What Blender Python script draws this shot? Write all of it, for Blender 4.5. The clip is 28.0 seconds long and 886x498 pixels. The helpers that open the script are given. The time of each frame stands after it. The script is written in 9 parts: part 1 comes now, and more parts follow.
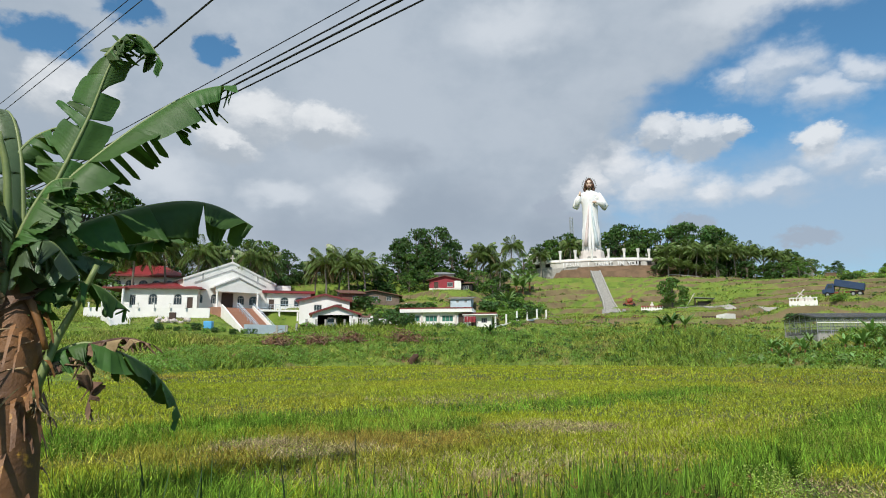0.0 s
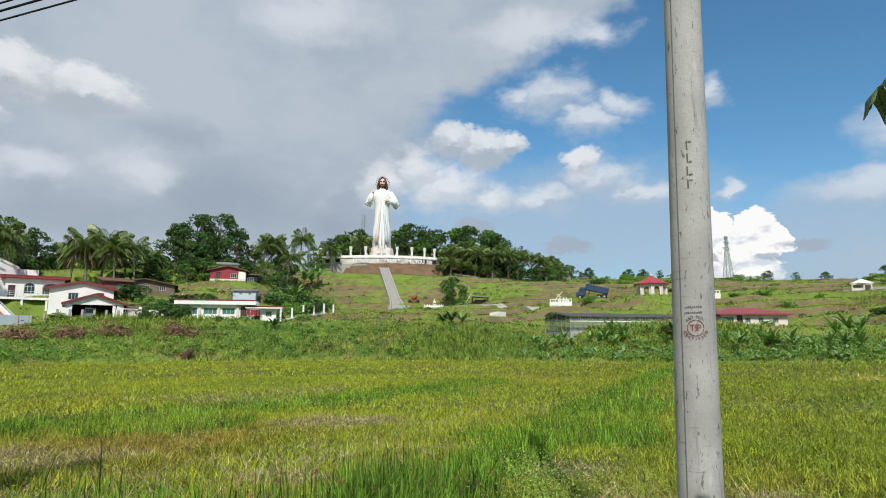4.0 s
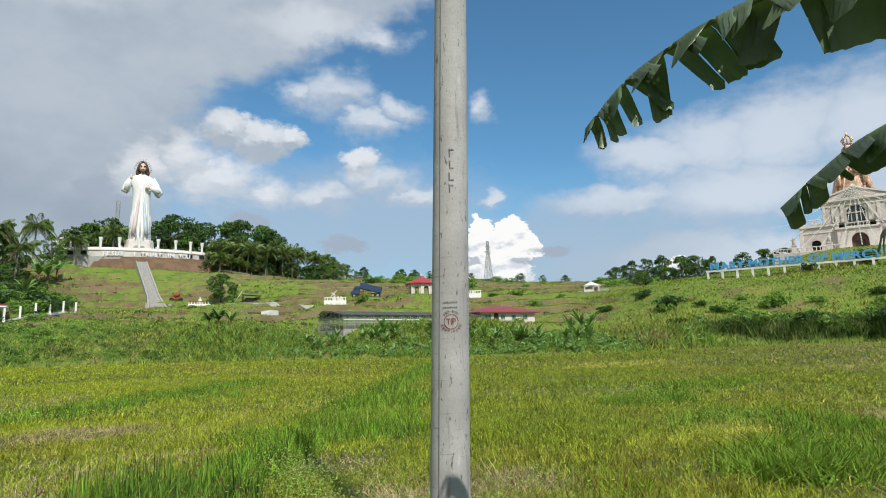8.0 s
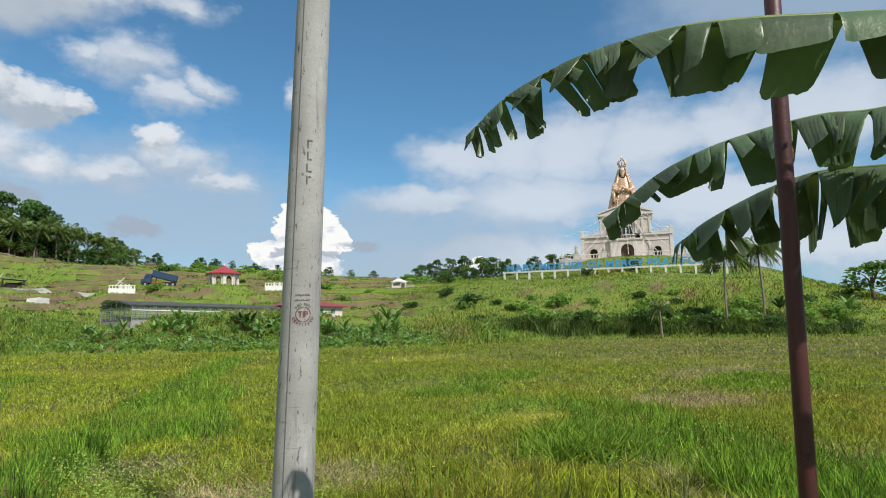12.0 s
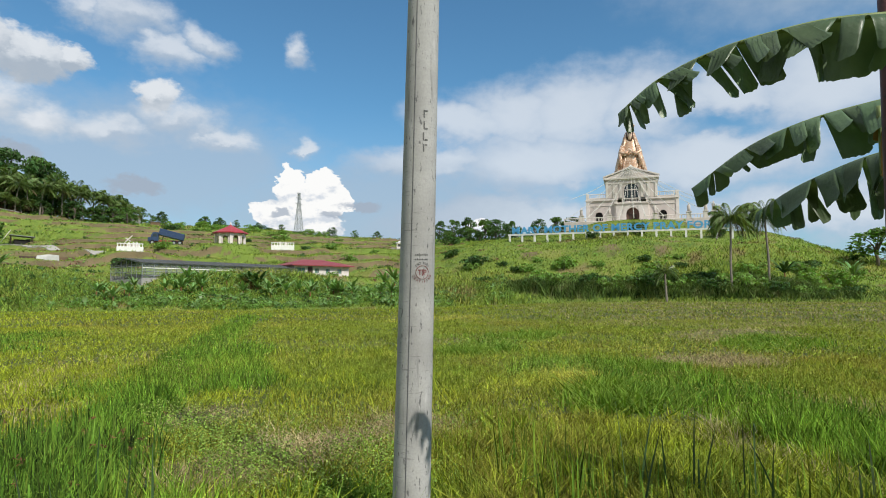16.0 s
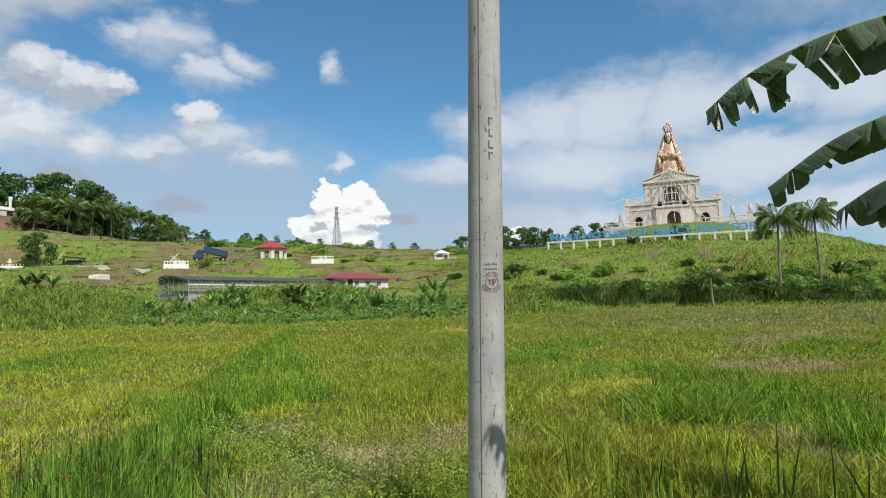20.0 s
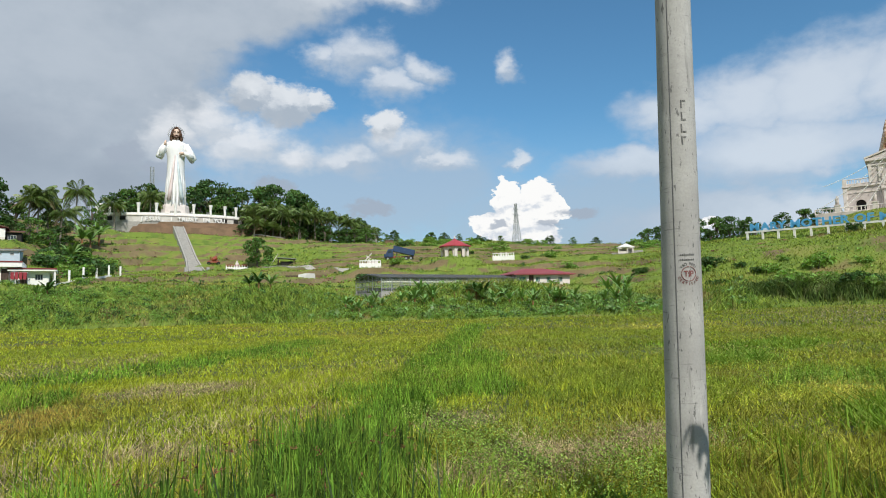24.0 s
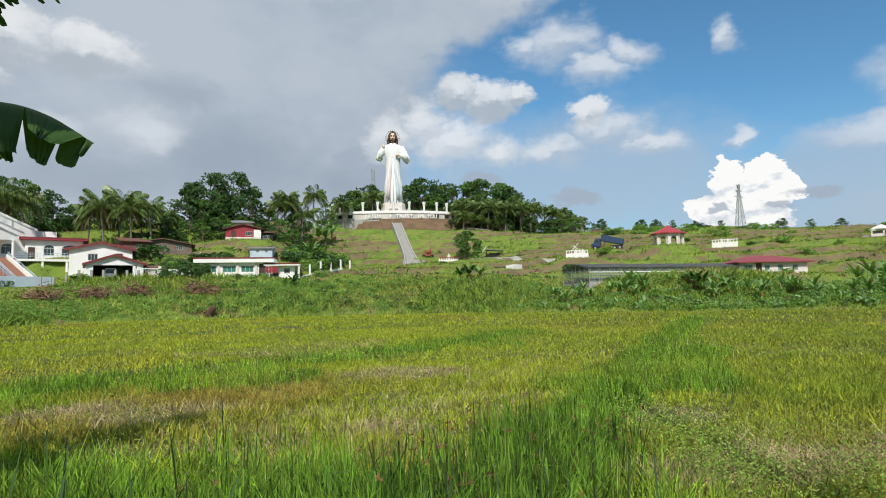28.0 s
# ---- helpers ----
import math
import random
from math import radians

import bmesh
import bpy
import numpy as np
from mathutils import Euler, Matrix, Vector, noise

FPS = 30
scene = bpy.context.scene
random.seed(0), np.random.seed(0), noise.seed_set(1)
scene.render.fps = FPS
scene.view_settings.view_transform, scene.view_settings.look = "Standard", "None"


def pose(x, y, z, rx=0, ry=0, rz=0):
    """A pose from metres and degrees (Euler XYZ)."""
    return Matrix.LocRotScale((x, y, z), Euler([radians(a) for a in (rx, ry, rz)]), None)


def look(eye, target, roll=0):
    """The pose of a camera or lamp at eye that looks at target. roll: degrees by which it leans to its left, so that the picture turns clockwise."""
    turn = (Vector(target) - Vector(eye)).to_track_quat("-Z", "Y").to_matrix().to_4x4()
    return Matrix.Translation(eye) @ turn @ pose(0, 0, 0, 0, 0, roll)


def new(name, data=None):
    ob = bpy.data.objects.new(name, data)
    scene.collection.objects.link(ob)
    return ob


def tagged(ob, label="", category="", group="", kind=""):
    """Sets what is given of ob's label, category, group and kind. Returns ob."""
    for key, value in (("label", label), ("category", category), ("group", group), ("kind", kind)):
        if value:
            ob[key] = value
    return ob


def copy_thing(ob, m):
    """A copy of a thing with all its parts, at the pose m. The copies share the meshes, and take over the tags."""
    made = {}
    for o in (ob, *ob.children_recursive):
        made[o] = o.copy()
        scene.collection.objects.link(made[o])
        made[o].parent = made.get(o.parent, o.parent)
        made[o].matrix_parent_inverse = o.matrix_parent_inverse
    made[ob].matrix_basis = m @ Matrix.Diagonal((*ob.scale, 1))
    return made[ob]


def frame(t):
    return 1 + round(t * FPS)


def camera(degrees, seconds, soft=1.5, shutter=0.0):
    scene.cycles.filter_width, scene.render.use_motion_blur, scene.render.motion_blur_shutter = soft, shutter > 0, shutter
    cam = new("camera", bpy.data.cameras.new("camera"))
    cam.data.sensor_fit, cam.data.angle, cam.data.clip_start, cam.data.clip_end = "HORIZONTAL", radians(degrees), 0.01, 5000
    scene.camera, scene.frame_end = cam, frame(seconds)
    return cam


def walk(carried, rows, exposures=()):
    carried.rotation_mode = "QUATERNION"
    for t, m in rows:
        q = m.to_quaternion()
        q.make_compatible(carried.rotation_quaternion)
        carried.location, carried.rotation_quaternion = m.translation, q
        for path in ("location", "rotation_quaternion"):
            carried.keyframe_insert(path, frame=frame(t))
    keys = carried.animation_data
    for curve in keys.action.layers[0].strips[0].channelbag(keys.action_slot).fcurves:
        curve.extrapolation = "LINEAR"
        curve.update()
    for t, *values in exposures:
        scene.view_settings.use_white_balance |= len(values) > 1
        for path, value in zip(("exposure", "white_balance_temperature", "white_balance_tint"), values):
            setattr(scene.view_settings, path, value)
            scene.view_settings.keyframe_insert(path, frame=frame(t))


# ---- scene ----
cam = camera(71.10, 28.0, soft=1.0)
PATH = [
    (0, pose(-0.126, 0.002, 1.759, 99.59, 0.10, -0.86)),
    (0.5, pose(-0.102, 0.028, 1.760, 99.22, 0.27, -3.27)),
    (1, pose(-0.079, 0.050, 1.762, 99.24, -0.03, -6.14)),
    (1.5, pose(-0.058, 0.068, 1.764, 99.16, -0.04, -8.50)),
    (2, pose(-0.046, 0.085, 1.768, 99.11, 0.08, -10.65)),
    (2.5, pose(-0.035, 0.092, 1.771, 99.21, -0.17, -13.11)),
    (3, pose(-0.021, 0.093, 1.770, 98.92, -0.01, -16.09)),
    (3.5, pose(-0.012, 0.089, 1.768, 98.97, 0.04, -18.07)),
    (5.5, pose(-0.007, 0.042, 1.746, 98.86, 0.65, -28.07)),
    (6, pose(-0.005, 0.033, 1.745, 98.68, 0.75, -30.46)),
    (6.5, pose(-0.001, 0.030, 1.743, 98.59, 0.74, -33.22)),
    (7, pose(0.007, 0.031, 1.742, 98.40, 1.15, -36.17)),
    (7.5, pose(0.011, 0.031, 1.743, 98.69, 1.57, -38.22)),
    (8, pose(0.016, 0.030, 1.739, 98.68, 1.36, -40.72)),
    (8.5, pose(0.019, 0.026, 1.739, 98.63, 1.13, -43.20)),
    (9, pose(0.016, 0.026, 1.738, 98.76, 1.22, -44.59)),
    (9.5, pose(0.000, 0.044, 1.732, 98.80, 1.20, -47.74)),
    (10, pose(-0.040, 0.081, 1.730, 97.97, 1.26, -50.13)),
    (10.5, pose(-0.076, 0.117, 1.735, 97.05, 1.41, -51.92)),
    (11, pose(-0.109, 0.150, 1.737, 97.09, 0.52, -54.80)),
    (11.5, pose(-0.153, 0.161, 1.741, 98.00, 0.89, -57.22)),
    (13.5, pose(-0.598, 0.366, 1.728, 96.53, 1.10, -60.46)),
    (14, pose(-0.668, 0.357, 1.730, 95.45, 1.81, -60.81)),
    (14.5, pose(-0.746, 0.399, 1.730, 94.15, 0.94, -61.57)),
    (15, pose(-0.880, 0.565, 1.724, 95.74, 2.56, -60.29)),
    (15.5, pose(-0.941, 0.670, 1.718, 94.18, 1.03, -60.61)),
    (16, pose(-0.922, 0.667, 1.719, 94.27, 0.25, -58.38)),
    (16.5, pose(-0.918, 0.699, 1.713, 94.74, 0.02, -61.04)),
    (17, pose(-0.983, 0.808, 1.712, 93.63, 1.84, -63.26)),
    (17.5, pose(-1.020, 0.857, 1.708, 93.61, 0.91, -65.98)),
    (18, pose(-1.020, 0.857, 1.708, 94.15, 0.55, -65.73)),
    (18.5, pose(-1.011, 0.864, 1.710, 93.45, 0.99, -63.41)),
    (19, pose(-0.999, 0.877, 1.714, 93.59, 1.41, -60.63)),
    (19.5, pose(-0.988, 0.886, 1.722, 94.74, 1.26, -58.34)),
    (20, pose(-0.985, 0.891, 1.726, 95.25, 1.53, -54.86)),
    (20.5, pose(-0.998, 0.889, 1.725, 95.75, 1.69, -52.57)),
    (22.5, pose(-1.027, 0.892, 1.717, 95.25, 1.04, -45.75)),
    (23, pose(-1.038, 0.896, 1.714, 95.21, 1.04, -43.14)),
    (23.5, pose(-1.049, 0.902, 1.712, 95.27, 1.43, -40.69)),
    (24, pose(-1.061, 0.895, 1.706, 95.32, 1.46, -38.28)),
    (24.5, pose(-1.068, 0.900, 1.706, 94.94, 1.44, -36.26)),
    (25, pose(-1.073, 0.897, 1.706, 94.42, 1.31, -34.36)),
    (25.5, pose(-1.076, 0.893, 1.702, 94.33, 1.18, -31.70)),
    (26, pose(-1.080, 0.897, 1.703, 94.31, 0.95, -29.05)),
    (26.5, pose(-1.084, 0.893, 1.704, 94.32, 1.14, -27.33)),
    (27, pose(-1.094, 0.876, 1.701, 94.63, 1.22, -24.45)),
    (27.5, pose(-1.109, 0.848, 1.699, 94.78, 1.10, -22.48)),
    (28, pose(-1.126, 0.814, 1.699, 94.89, 1.17, -19.35)),
]
walk(cam, PATH)

# ---- daylight: sun behind the viewer, broken cloud ----
SUN_AZ, SUN_EL = 199.3, 45.0
sun_way = Vector((math.sin(radians(SUN_AZ)) * math.cos(radians(SUN_EL)), math.cos(radians(SUN_AZ)) * math.cos(radians(SUN_EL)), math.sin(radians(SUN_EL))))
sun = new("sun", bpy.data.lights.new("sun", "SUN"))
sun.data.energy, sun.data.angle, sun.data.color = 4.3, radians(0.6), (1.0, 0.95, 0.87)
sun.matrix_world = look((0, 0, 60), Vector((0, 0, 60)) - sun_way)

world = bpy.data.worlds.new("world")
scene.world = world
world.use_nodes = True
wt = world.node_tree
wt.nodes.clear()


def node(tree, kind, **sets):
    n = tree.nodes.new(kind)
    for key, value in sets.items():
        if key.startswith("i_"):
            n.inputs[int(key[2:])].default_value = value
    return n


def wire(tree, a, b, slot=0, out=0):
    tree.links.new(a.outputs[out], b.inputs[slot])


def calc(tree, op, a, b=None, c=None):
    """A math node on sockets or numbers; returns its output socket."""
    n = tree.nodes.new("ShaderNodeMath")
    n.operation = op
    for k, v in enumerate((a, b, c)):
        if v is None:
            continue
        if isinstance(v, (int, float)):
            n.inputs[k].default_value = v
        else:
            tree.links.new(v, n.inputs[k])
    return n.outputs[0]


def mixed(tree, fac, a, b, how="MIX"):
    n = tree.nodes.new("ShaderNodeMix")
    n.data_type, n.blend_type = "RGBA", how
    for k, v in ((0, fac), (6, a), (7, b)):
        if isinstance(v, (int, float)):
            n.inputs[k].default_value = v
        elif isinstance(v, tuple):
            n.inputs[k].default_value = (*v, 1.0)[:4]
        else:
            tree.links.new(v, n.inputs[k])
    return n.outputs[2]


def remap(tree, v, a, b, c=0.0, d=1.0, how="SMOOTHSTEP"):
    n = tree.nodes.new("ShaderNodeMapRange")
    n.interpolation_type = how
    for k, w in enumerate((v, a, b, c, d)):
        if isinstance(w, (int, float)):
            n.inputs[k].default_value = w
        else:
            tree.links.new(w, n.inputs[k])
    return n.outputs[0]


def clouded_sky():
    t = wt
    out = node(t, "ShaderNodeOutputWorld")
    sky = node(t, "ShaderNodeTexSky")
    sky.sky_type, sky.sun_disc = "NISHITA", False
    sky.sun_elevation, sky.sun_rotation = radians(SUN_EL), radians(SUN_AZ)
    sky.air_density, sky.dust_density, sky.ozone_density = 1.0, 0.6, 2.0
    tc = node(t, "ShaderNodeTexCoord")
    sep = node(t, "ShaderNodeSeparateXYZ")
    wire(t, tc, sep)
    # bearing and height above the horizon, in tens of degrees
    u = calc(t, "MULTIPLY", calc(t, "ARCTAN2", sep.outputs[0], sep.outputs[1]), 18 / math.pi)
    v = calc(t, "MULTIPLY", calc(t, "ARCSINE", sep.outputs[2]), 18 / math.pi)
    uv = node(t, "ShaderNodeCombineXYZ")
    t.links.new(u, uv.inputs[0])
    t.links.new(calc(t, "MULTIPLY", v, 1.5), uv.inputs[1])

    def fbm(scale, detail, rough, shift, lift=0.0):
        add = node(t, "ShaderNodeVectorMath")
        add.inputs[1].default_value = (shift, shift * 0.7 + lift, shift * 0.3)
        wire(t, uv, add)
        n = node(t, "ShaderNodeTexNoise")
        n.inputs["Scale"].default_value, n.inputs["Detail"].default_value, n.inputs["Roughness"].default_value = scale, detail, rough
        wire(t, add, n)
        return n.outputs[0]

    def swirl(scale, detail, shift, much_u, much_v):
        """Offsets of bearing and height that billow the clouds' outlines."""
        add = node(t, "ShaderNodeVectorMath")
        add.inputs[1].default_value = (shift, -shift, shift * 0.4)
        wire(t, uv, add)
        n = node(t, "ShaderNodeTexNoise")
        n.inputs["Scale"].default_value, n.inputs["Detail"].default_value, n.inputs["Roughness"].default_value = scale, detail, 0.6
        wire(t, add, n)
        part_ = node(t, "ShaderNodeSeparateColor")
        wire(t, n, part_, 0, 1)
        return tuple(calc(t, "MULTIPLY", calc(t, "SUBTRACT", part_.outputs[k], 0.5), m) for k, m in ((0, much_u), (1, much_v)))

    def blobs(items, uu, vv, rise=0.0):
        """The highest of some soft ellipses (bearing, height, half width, half height; degrees)."""
        top = None
        for a, e, w, h in items:
            du = calc(t, "MULTIPLY_ADD", uu, 10 / w, -a / w)
            dv = calc(t, "MULTIPLY_ADD", vv, 10 / h, (rise - e) / h)
            one = calc(t, "SUBTRACT", 1.0, calc(t, "SQRT", calc(t, "MULTIPLY_ADD", du, du, calc(t, "MULTIPLY", dv, dv))))
            top = one if top is None else calc(t, "MAXIMUM", top, one)
        return top

    w1, w2, w3 = swirl(1.1, 3, 5.3, 0.75, 0.42), swirl(3.6, 4, 2.1, 0.34, 0.24), swirl(11.0, 4, 8.7, 0.12, 0.09)
    ub, vb = (calc(t, "ADD", calc(t, "ADD", x, w1[k]), w2[k]) for k, x in ((0, u), (1, v)))  # soft clouds
    uc, vc = (calc(t, "ADD", calc(t, "ADD", x, w2[k]), w3[k]) for k, x in ((0, u), (1, v)))  # crisp clouds
    n_big, n_mid, n_fine = fbm(0.55, 6, 0.55, 3.1), fbm(1.6, 7, 0.6, 9.4), fbm(5.0, 6, 0.62, 4.2)
    edge = calc(t, "ADD", calc(t, "MULTIPLY", calc(t, "SUBTRACT", n_mid, 0.5), 1.5), calc(t, "MULTIPLY", calc(t, "SUBTRACT", n_fine, 0.5), 0.8))

    base = mixed(t, 1.0, sky.outputs[0], (0.072, 0.117, 0.129), "MULTIPLY")
    # pale haze towards the horizon
    haze = remap(t, v, 0.2, 1.8, 0.56, 0.0)
    base = mixed(t, haze, base, (0.385, 0.495, 0.64))

    # thin white veil over the church hill
    veil = calc(t, "SUBTRACT", blobs(VEIL, ub, vb), calc(t, "MULTIPLY", calc(t, "MAXIMUM", blobs([(82.5, 14.7, 5.5, 1.6), (74, 9.2, 6, 1.0)], ub, vb), 0.0), 0.45))
    veil_m = remap(t, calc(t, "ADD", veil, calc(t, "MULTIPLY", edge, 0.4)), -0.12, 0.55, 0.0, 0.86)
    base = mixed(t, veil_m, base, mixed(t, remap(t, veil, 0.2, 0.8), (0.48, 0.57, 0.695), (0.67, 0.73, 0.805)))
    low = remap(t, calc(t, "ADD", blobs(LOW_BANK, ub, vb), calc(t, "MULTIPLY", edge, 0.3)), -0.1, 0.6, 0.0, 0.68)
    base = mixed(t, low, base, (0.405, 0.50, 0.615))
    # the grey deck, ending in a slanting edge beyond the white statue
    slope = calc(t, "MAXIMUM", calc(t, "MULTIPLY_ADD", vb, 2.2, -2.74), calc(t, "MULTIPLY_ADD", vb, 0.5, 1.0))
    deck = calc(t, "SUBTRACT", calc(t, "MINIMUM", calc(t, "SUBTRACT", slope, ub), 1.0), calc(t, "MULTIPLY", calc(t, "MAXIMUM", calc(t, "ADD", blobs(GAPS, ub, vb), calc(t, "MULTIPLY", edge, 0.45)), 0.0), 2.3))
    deck_m = remap(t, calc(t, "ADD", deck, calc(t, "MULTIPLY", edge, 0.25)), -0.32, 0.36)
    shade = remap(t, calc(t, "ADD", n_big, calc(t, "MULTIPLY", calc(t, "SUBTRACT", n_mid, 0.5), 0.35)), 0.36, 0.66)
    deck_c = mixed(t, shade, (0.385, 0.455, 0.54), (0.475, 0.54, 0.62))
    deck_c = mixed(t, remap(t, blobs(DIM, ub, vb), 0.0, 0.9, 0.0, 0.5), deck_c, (0.285, 0.345, 0.43))
    deck_c = mixed(t, remap(t, blobs(PALE, ub, vb), 0.0, 0.9, 0.0, 0.8), deck_c, (0.66, 0.71, 0.77))
    base = mixed(t, deck_m, base, deck_c)
    # soft white masses, lit along their upper edges and grey below
    for items, lo, hi, strength, grey, white in ((GLOW, -0.05, 0.8, 0.86, (0.60, 0.65, 0.71), (0.83, 0.85, 0.88)), (BILLOWS, -0.02, 0.42, 0.9, (0.43, 0.485, 0.55), (0.80, 0.825, 0.85)), (PUFFS, -0.12, 0.85, 0.80, (0.47, 0.545, 0.64), (0.74, 0.78, 0.83))):
        here = blobs(items, uc if items is BILLOWS else ub, vc if items is BILLOWS else vb)
        above = blobs(items, uc if items is BILLOWS else ub, vc if items is BILLOWS else vb, 0.6)
        body = calc(t, "ADD", here, calc(t, "MULTIPLY", edge, 0.45 if items is BILLOWS else 0.75))
        tone = mixed(t, remap(t, calc(t, "ADD", calc(t, "SUBTRACT", here, above), calc(t, "MULTIPLY", edge, 0.45)), -0.22, 0.34), grey, white)
        base = mixed(t, remap(t, body, lo, hi, 0.0, strength), base, tone)
    # the bright tower of cumulus, with torn grey scud before it
    cum = blobs(CUMULUS, uc, vc)
    cum_m = remap(t, calc(t, "ADD", cum, calc(t, "MULTIPLY", edge, 0.16)), 0.03, 0.13)
    crisp = calc(t, "SUBTRACT", n_fine, fbm(5.0, 6, 0.62, 4.2, 0.1))
    cum_c = mixed(t, remap(t, calc(t, "ADD", calc(t, "MULTIPLY", crisp, 2.2), calc(t, "MULTIPLY_ADD", v, 1.1, -0.85)), -0.40, 0.12), (0.66, 0.71, 0.78), (0.97, 0.97, 0.96))
    base = mixed(t, cum_m, base, cum_c)
    scud = remap(t, calc(t, "ADD", blobs(SCUD, uc, vc), calc(t, "MULTIPLY", edge, 0.5)), 0.05, 0.5, 0.0, 0.8)
    base = mixed(t, scud, base, (0.37, 0.43, 0.52))
    bg = node(t, "ShaderNodeBackground")
    bg.inputs[1].default_value = 1.0
    t.links.new(base, bg.inputs[0])
    wire(t, bg, out)


# cloud masses: bearing, height, half width, half height in degrees
VEIL = [(60, 15.4, 7, 2.4), (65, 16.2, 6.5, 3.6), (71, 16.2, 8, 4.4), (78, 16.4, 8, 4.4), (84, 17.0, 7, 3.4), (92, 16.6, 9, 4.4), (100, 17, 9, 5), (68, 12.0, 12, 4.0), (82, 11.4, 13, 3.6), (108, 21, 14, 6), (125, 22, 25, 10), (66, 7.0, 16, 2.4), (92, 6.5, 18, 2.6), (57, 12.2, 9, 1.8)]
LOW_BANK = [(33, 11, 16, 7), (24, 10, 12, 8), (52, 8, 20, 5), (90, 27, 16, 7)]
GAPS = [(-20.3, 25.7, 2.8, 2.9), (-33.6, 23.9, 5.6, 2.7), (-27.3, 27.6, 5.4, 2.2)]
DIM = [(0.7, 13.0, 11, 4.5), (-12, 11, 12, 3.5), (10.5, 10.5, 6, 3.5), (-4, 18, 5, 2.5)]
PALE = [(-6, 14.6, 4.5, 2.0), (7.4, 29.5, 9, 3.0), (-24, 15, 7, 3), (29, 28, 9, 2.6), (-14, 14.5, 5, 1.6)]
GLOW = [(17.6, 16.4, 4.0, 3.4), (20.4, 14.6, 6.5, 3.0), (24.5, 13.4, 4.5, 2.2), (14.6, 15.6, 3.2, 3.0)]
BILLOWS = [(21.2, 19.0, 3.0, 2.3), (24.3, 18.3, 3.6, 2.3), (26.8, 18.6, 1.8, 1.5), (-16.4, 20.6, 4.6, 3.0), (-11, 20.4, 5.0, 2.4), (-31.5, 20.6, 4.5, 3.0), (-19, 18.2, 3.5, 2.2), (33.3, 16.7, 2.1, 1.7)]
PUFFS = [(31.4, 22.3, 4.4, 2.8), (33.4, 20.0, 3.6, 2.0), (28.0, 22.1, 2.6, 1.6), (36.5, 21.4, 2.4, 1.8), (35.4, 14.6, 4.2, 2.2), (38.4, 13.4, 2.8, 1.5), (30.5, 13.2, 5, 1.8), (44.7, 21.6, 1.5, 1.8), (45.1, 13.3, 1.4, 0.8), (35.5, 27.4, 4, 1.6)]
CUMULUS = [(44.5, 10.2, 1.5, 1.75), (47.6, 9.9, 2.0, 1.9), (46.2, 8.6, 2.9, 2.2), (48.9, 8.5, 1.2, 1.4), (42.5, 7.6, 1.7, 1.1), (45.6, 6.6, 3.9, 1.5), (61.5, 6.2, 1.3, 0.7), (98, 5.9, 3.0, 1.3)]
SCUD = [(50.8, 8.3, 2.6, 0.75), (43.8, 7.2, 1.5, 0.55), (31.8, 9.2, 3.0, 1.0), (48.4, 7.3, 1.6, 0.5), (11.2, 13.4, 1.9, 1.6), (13.4, 12.0, 1.6, 0.9), (23.5, 10.8, 2.6, 1.2)]
clouded_sky()

# ---- materials ----
MATS = {}


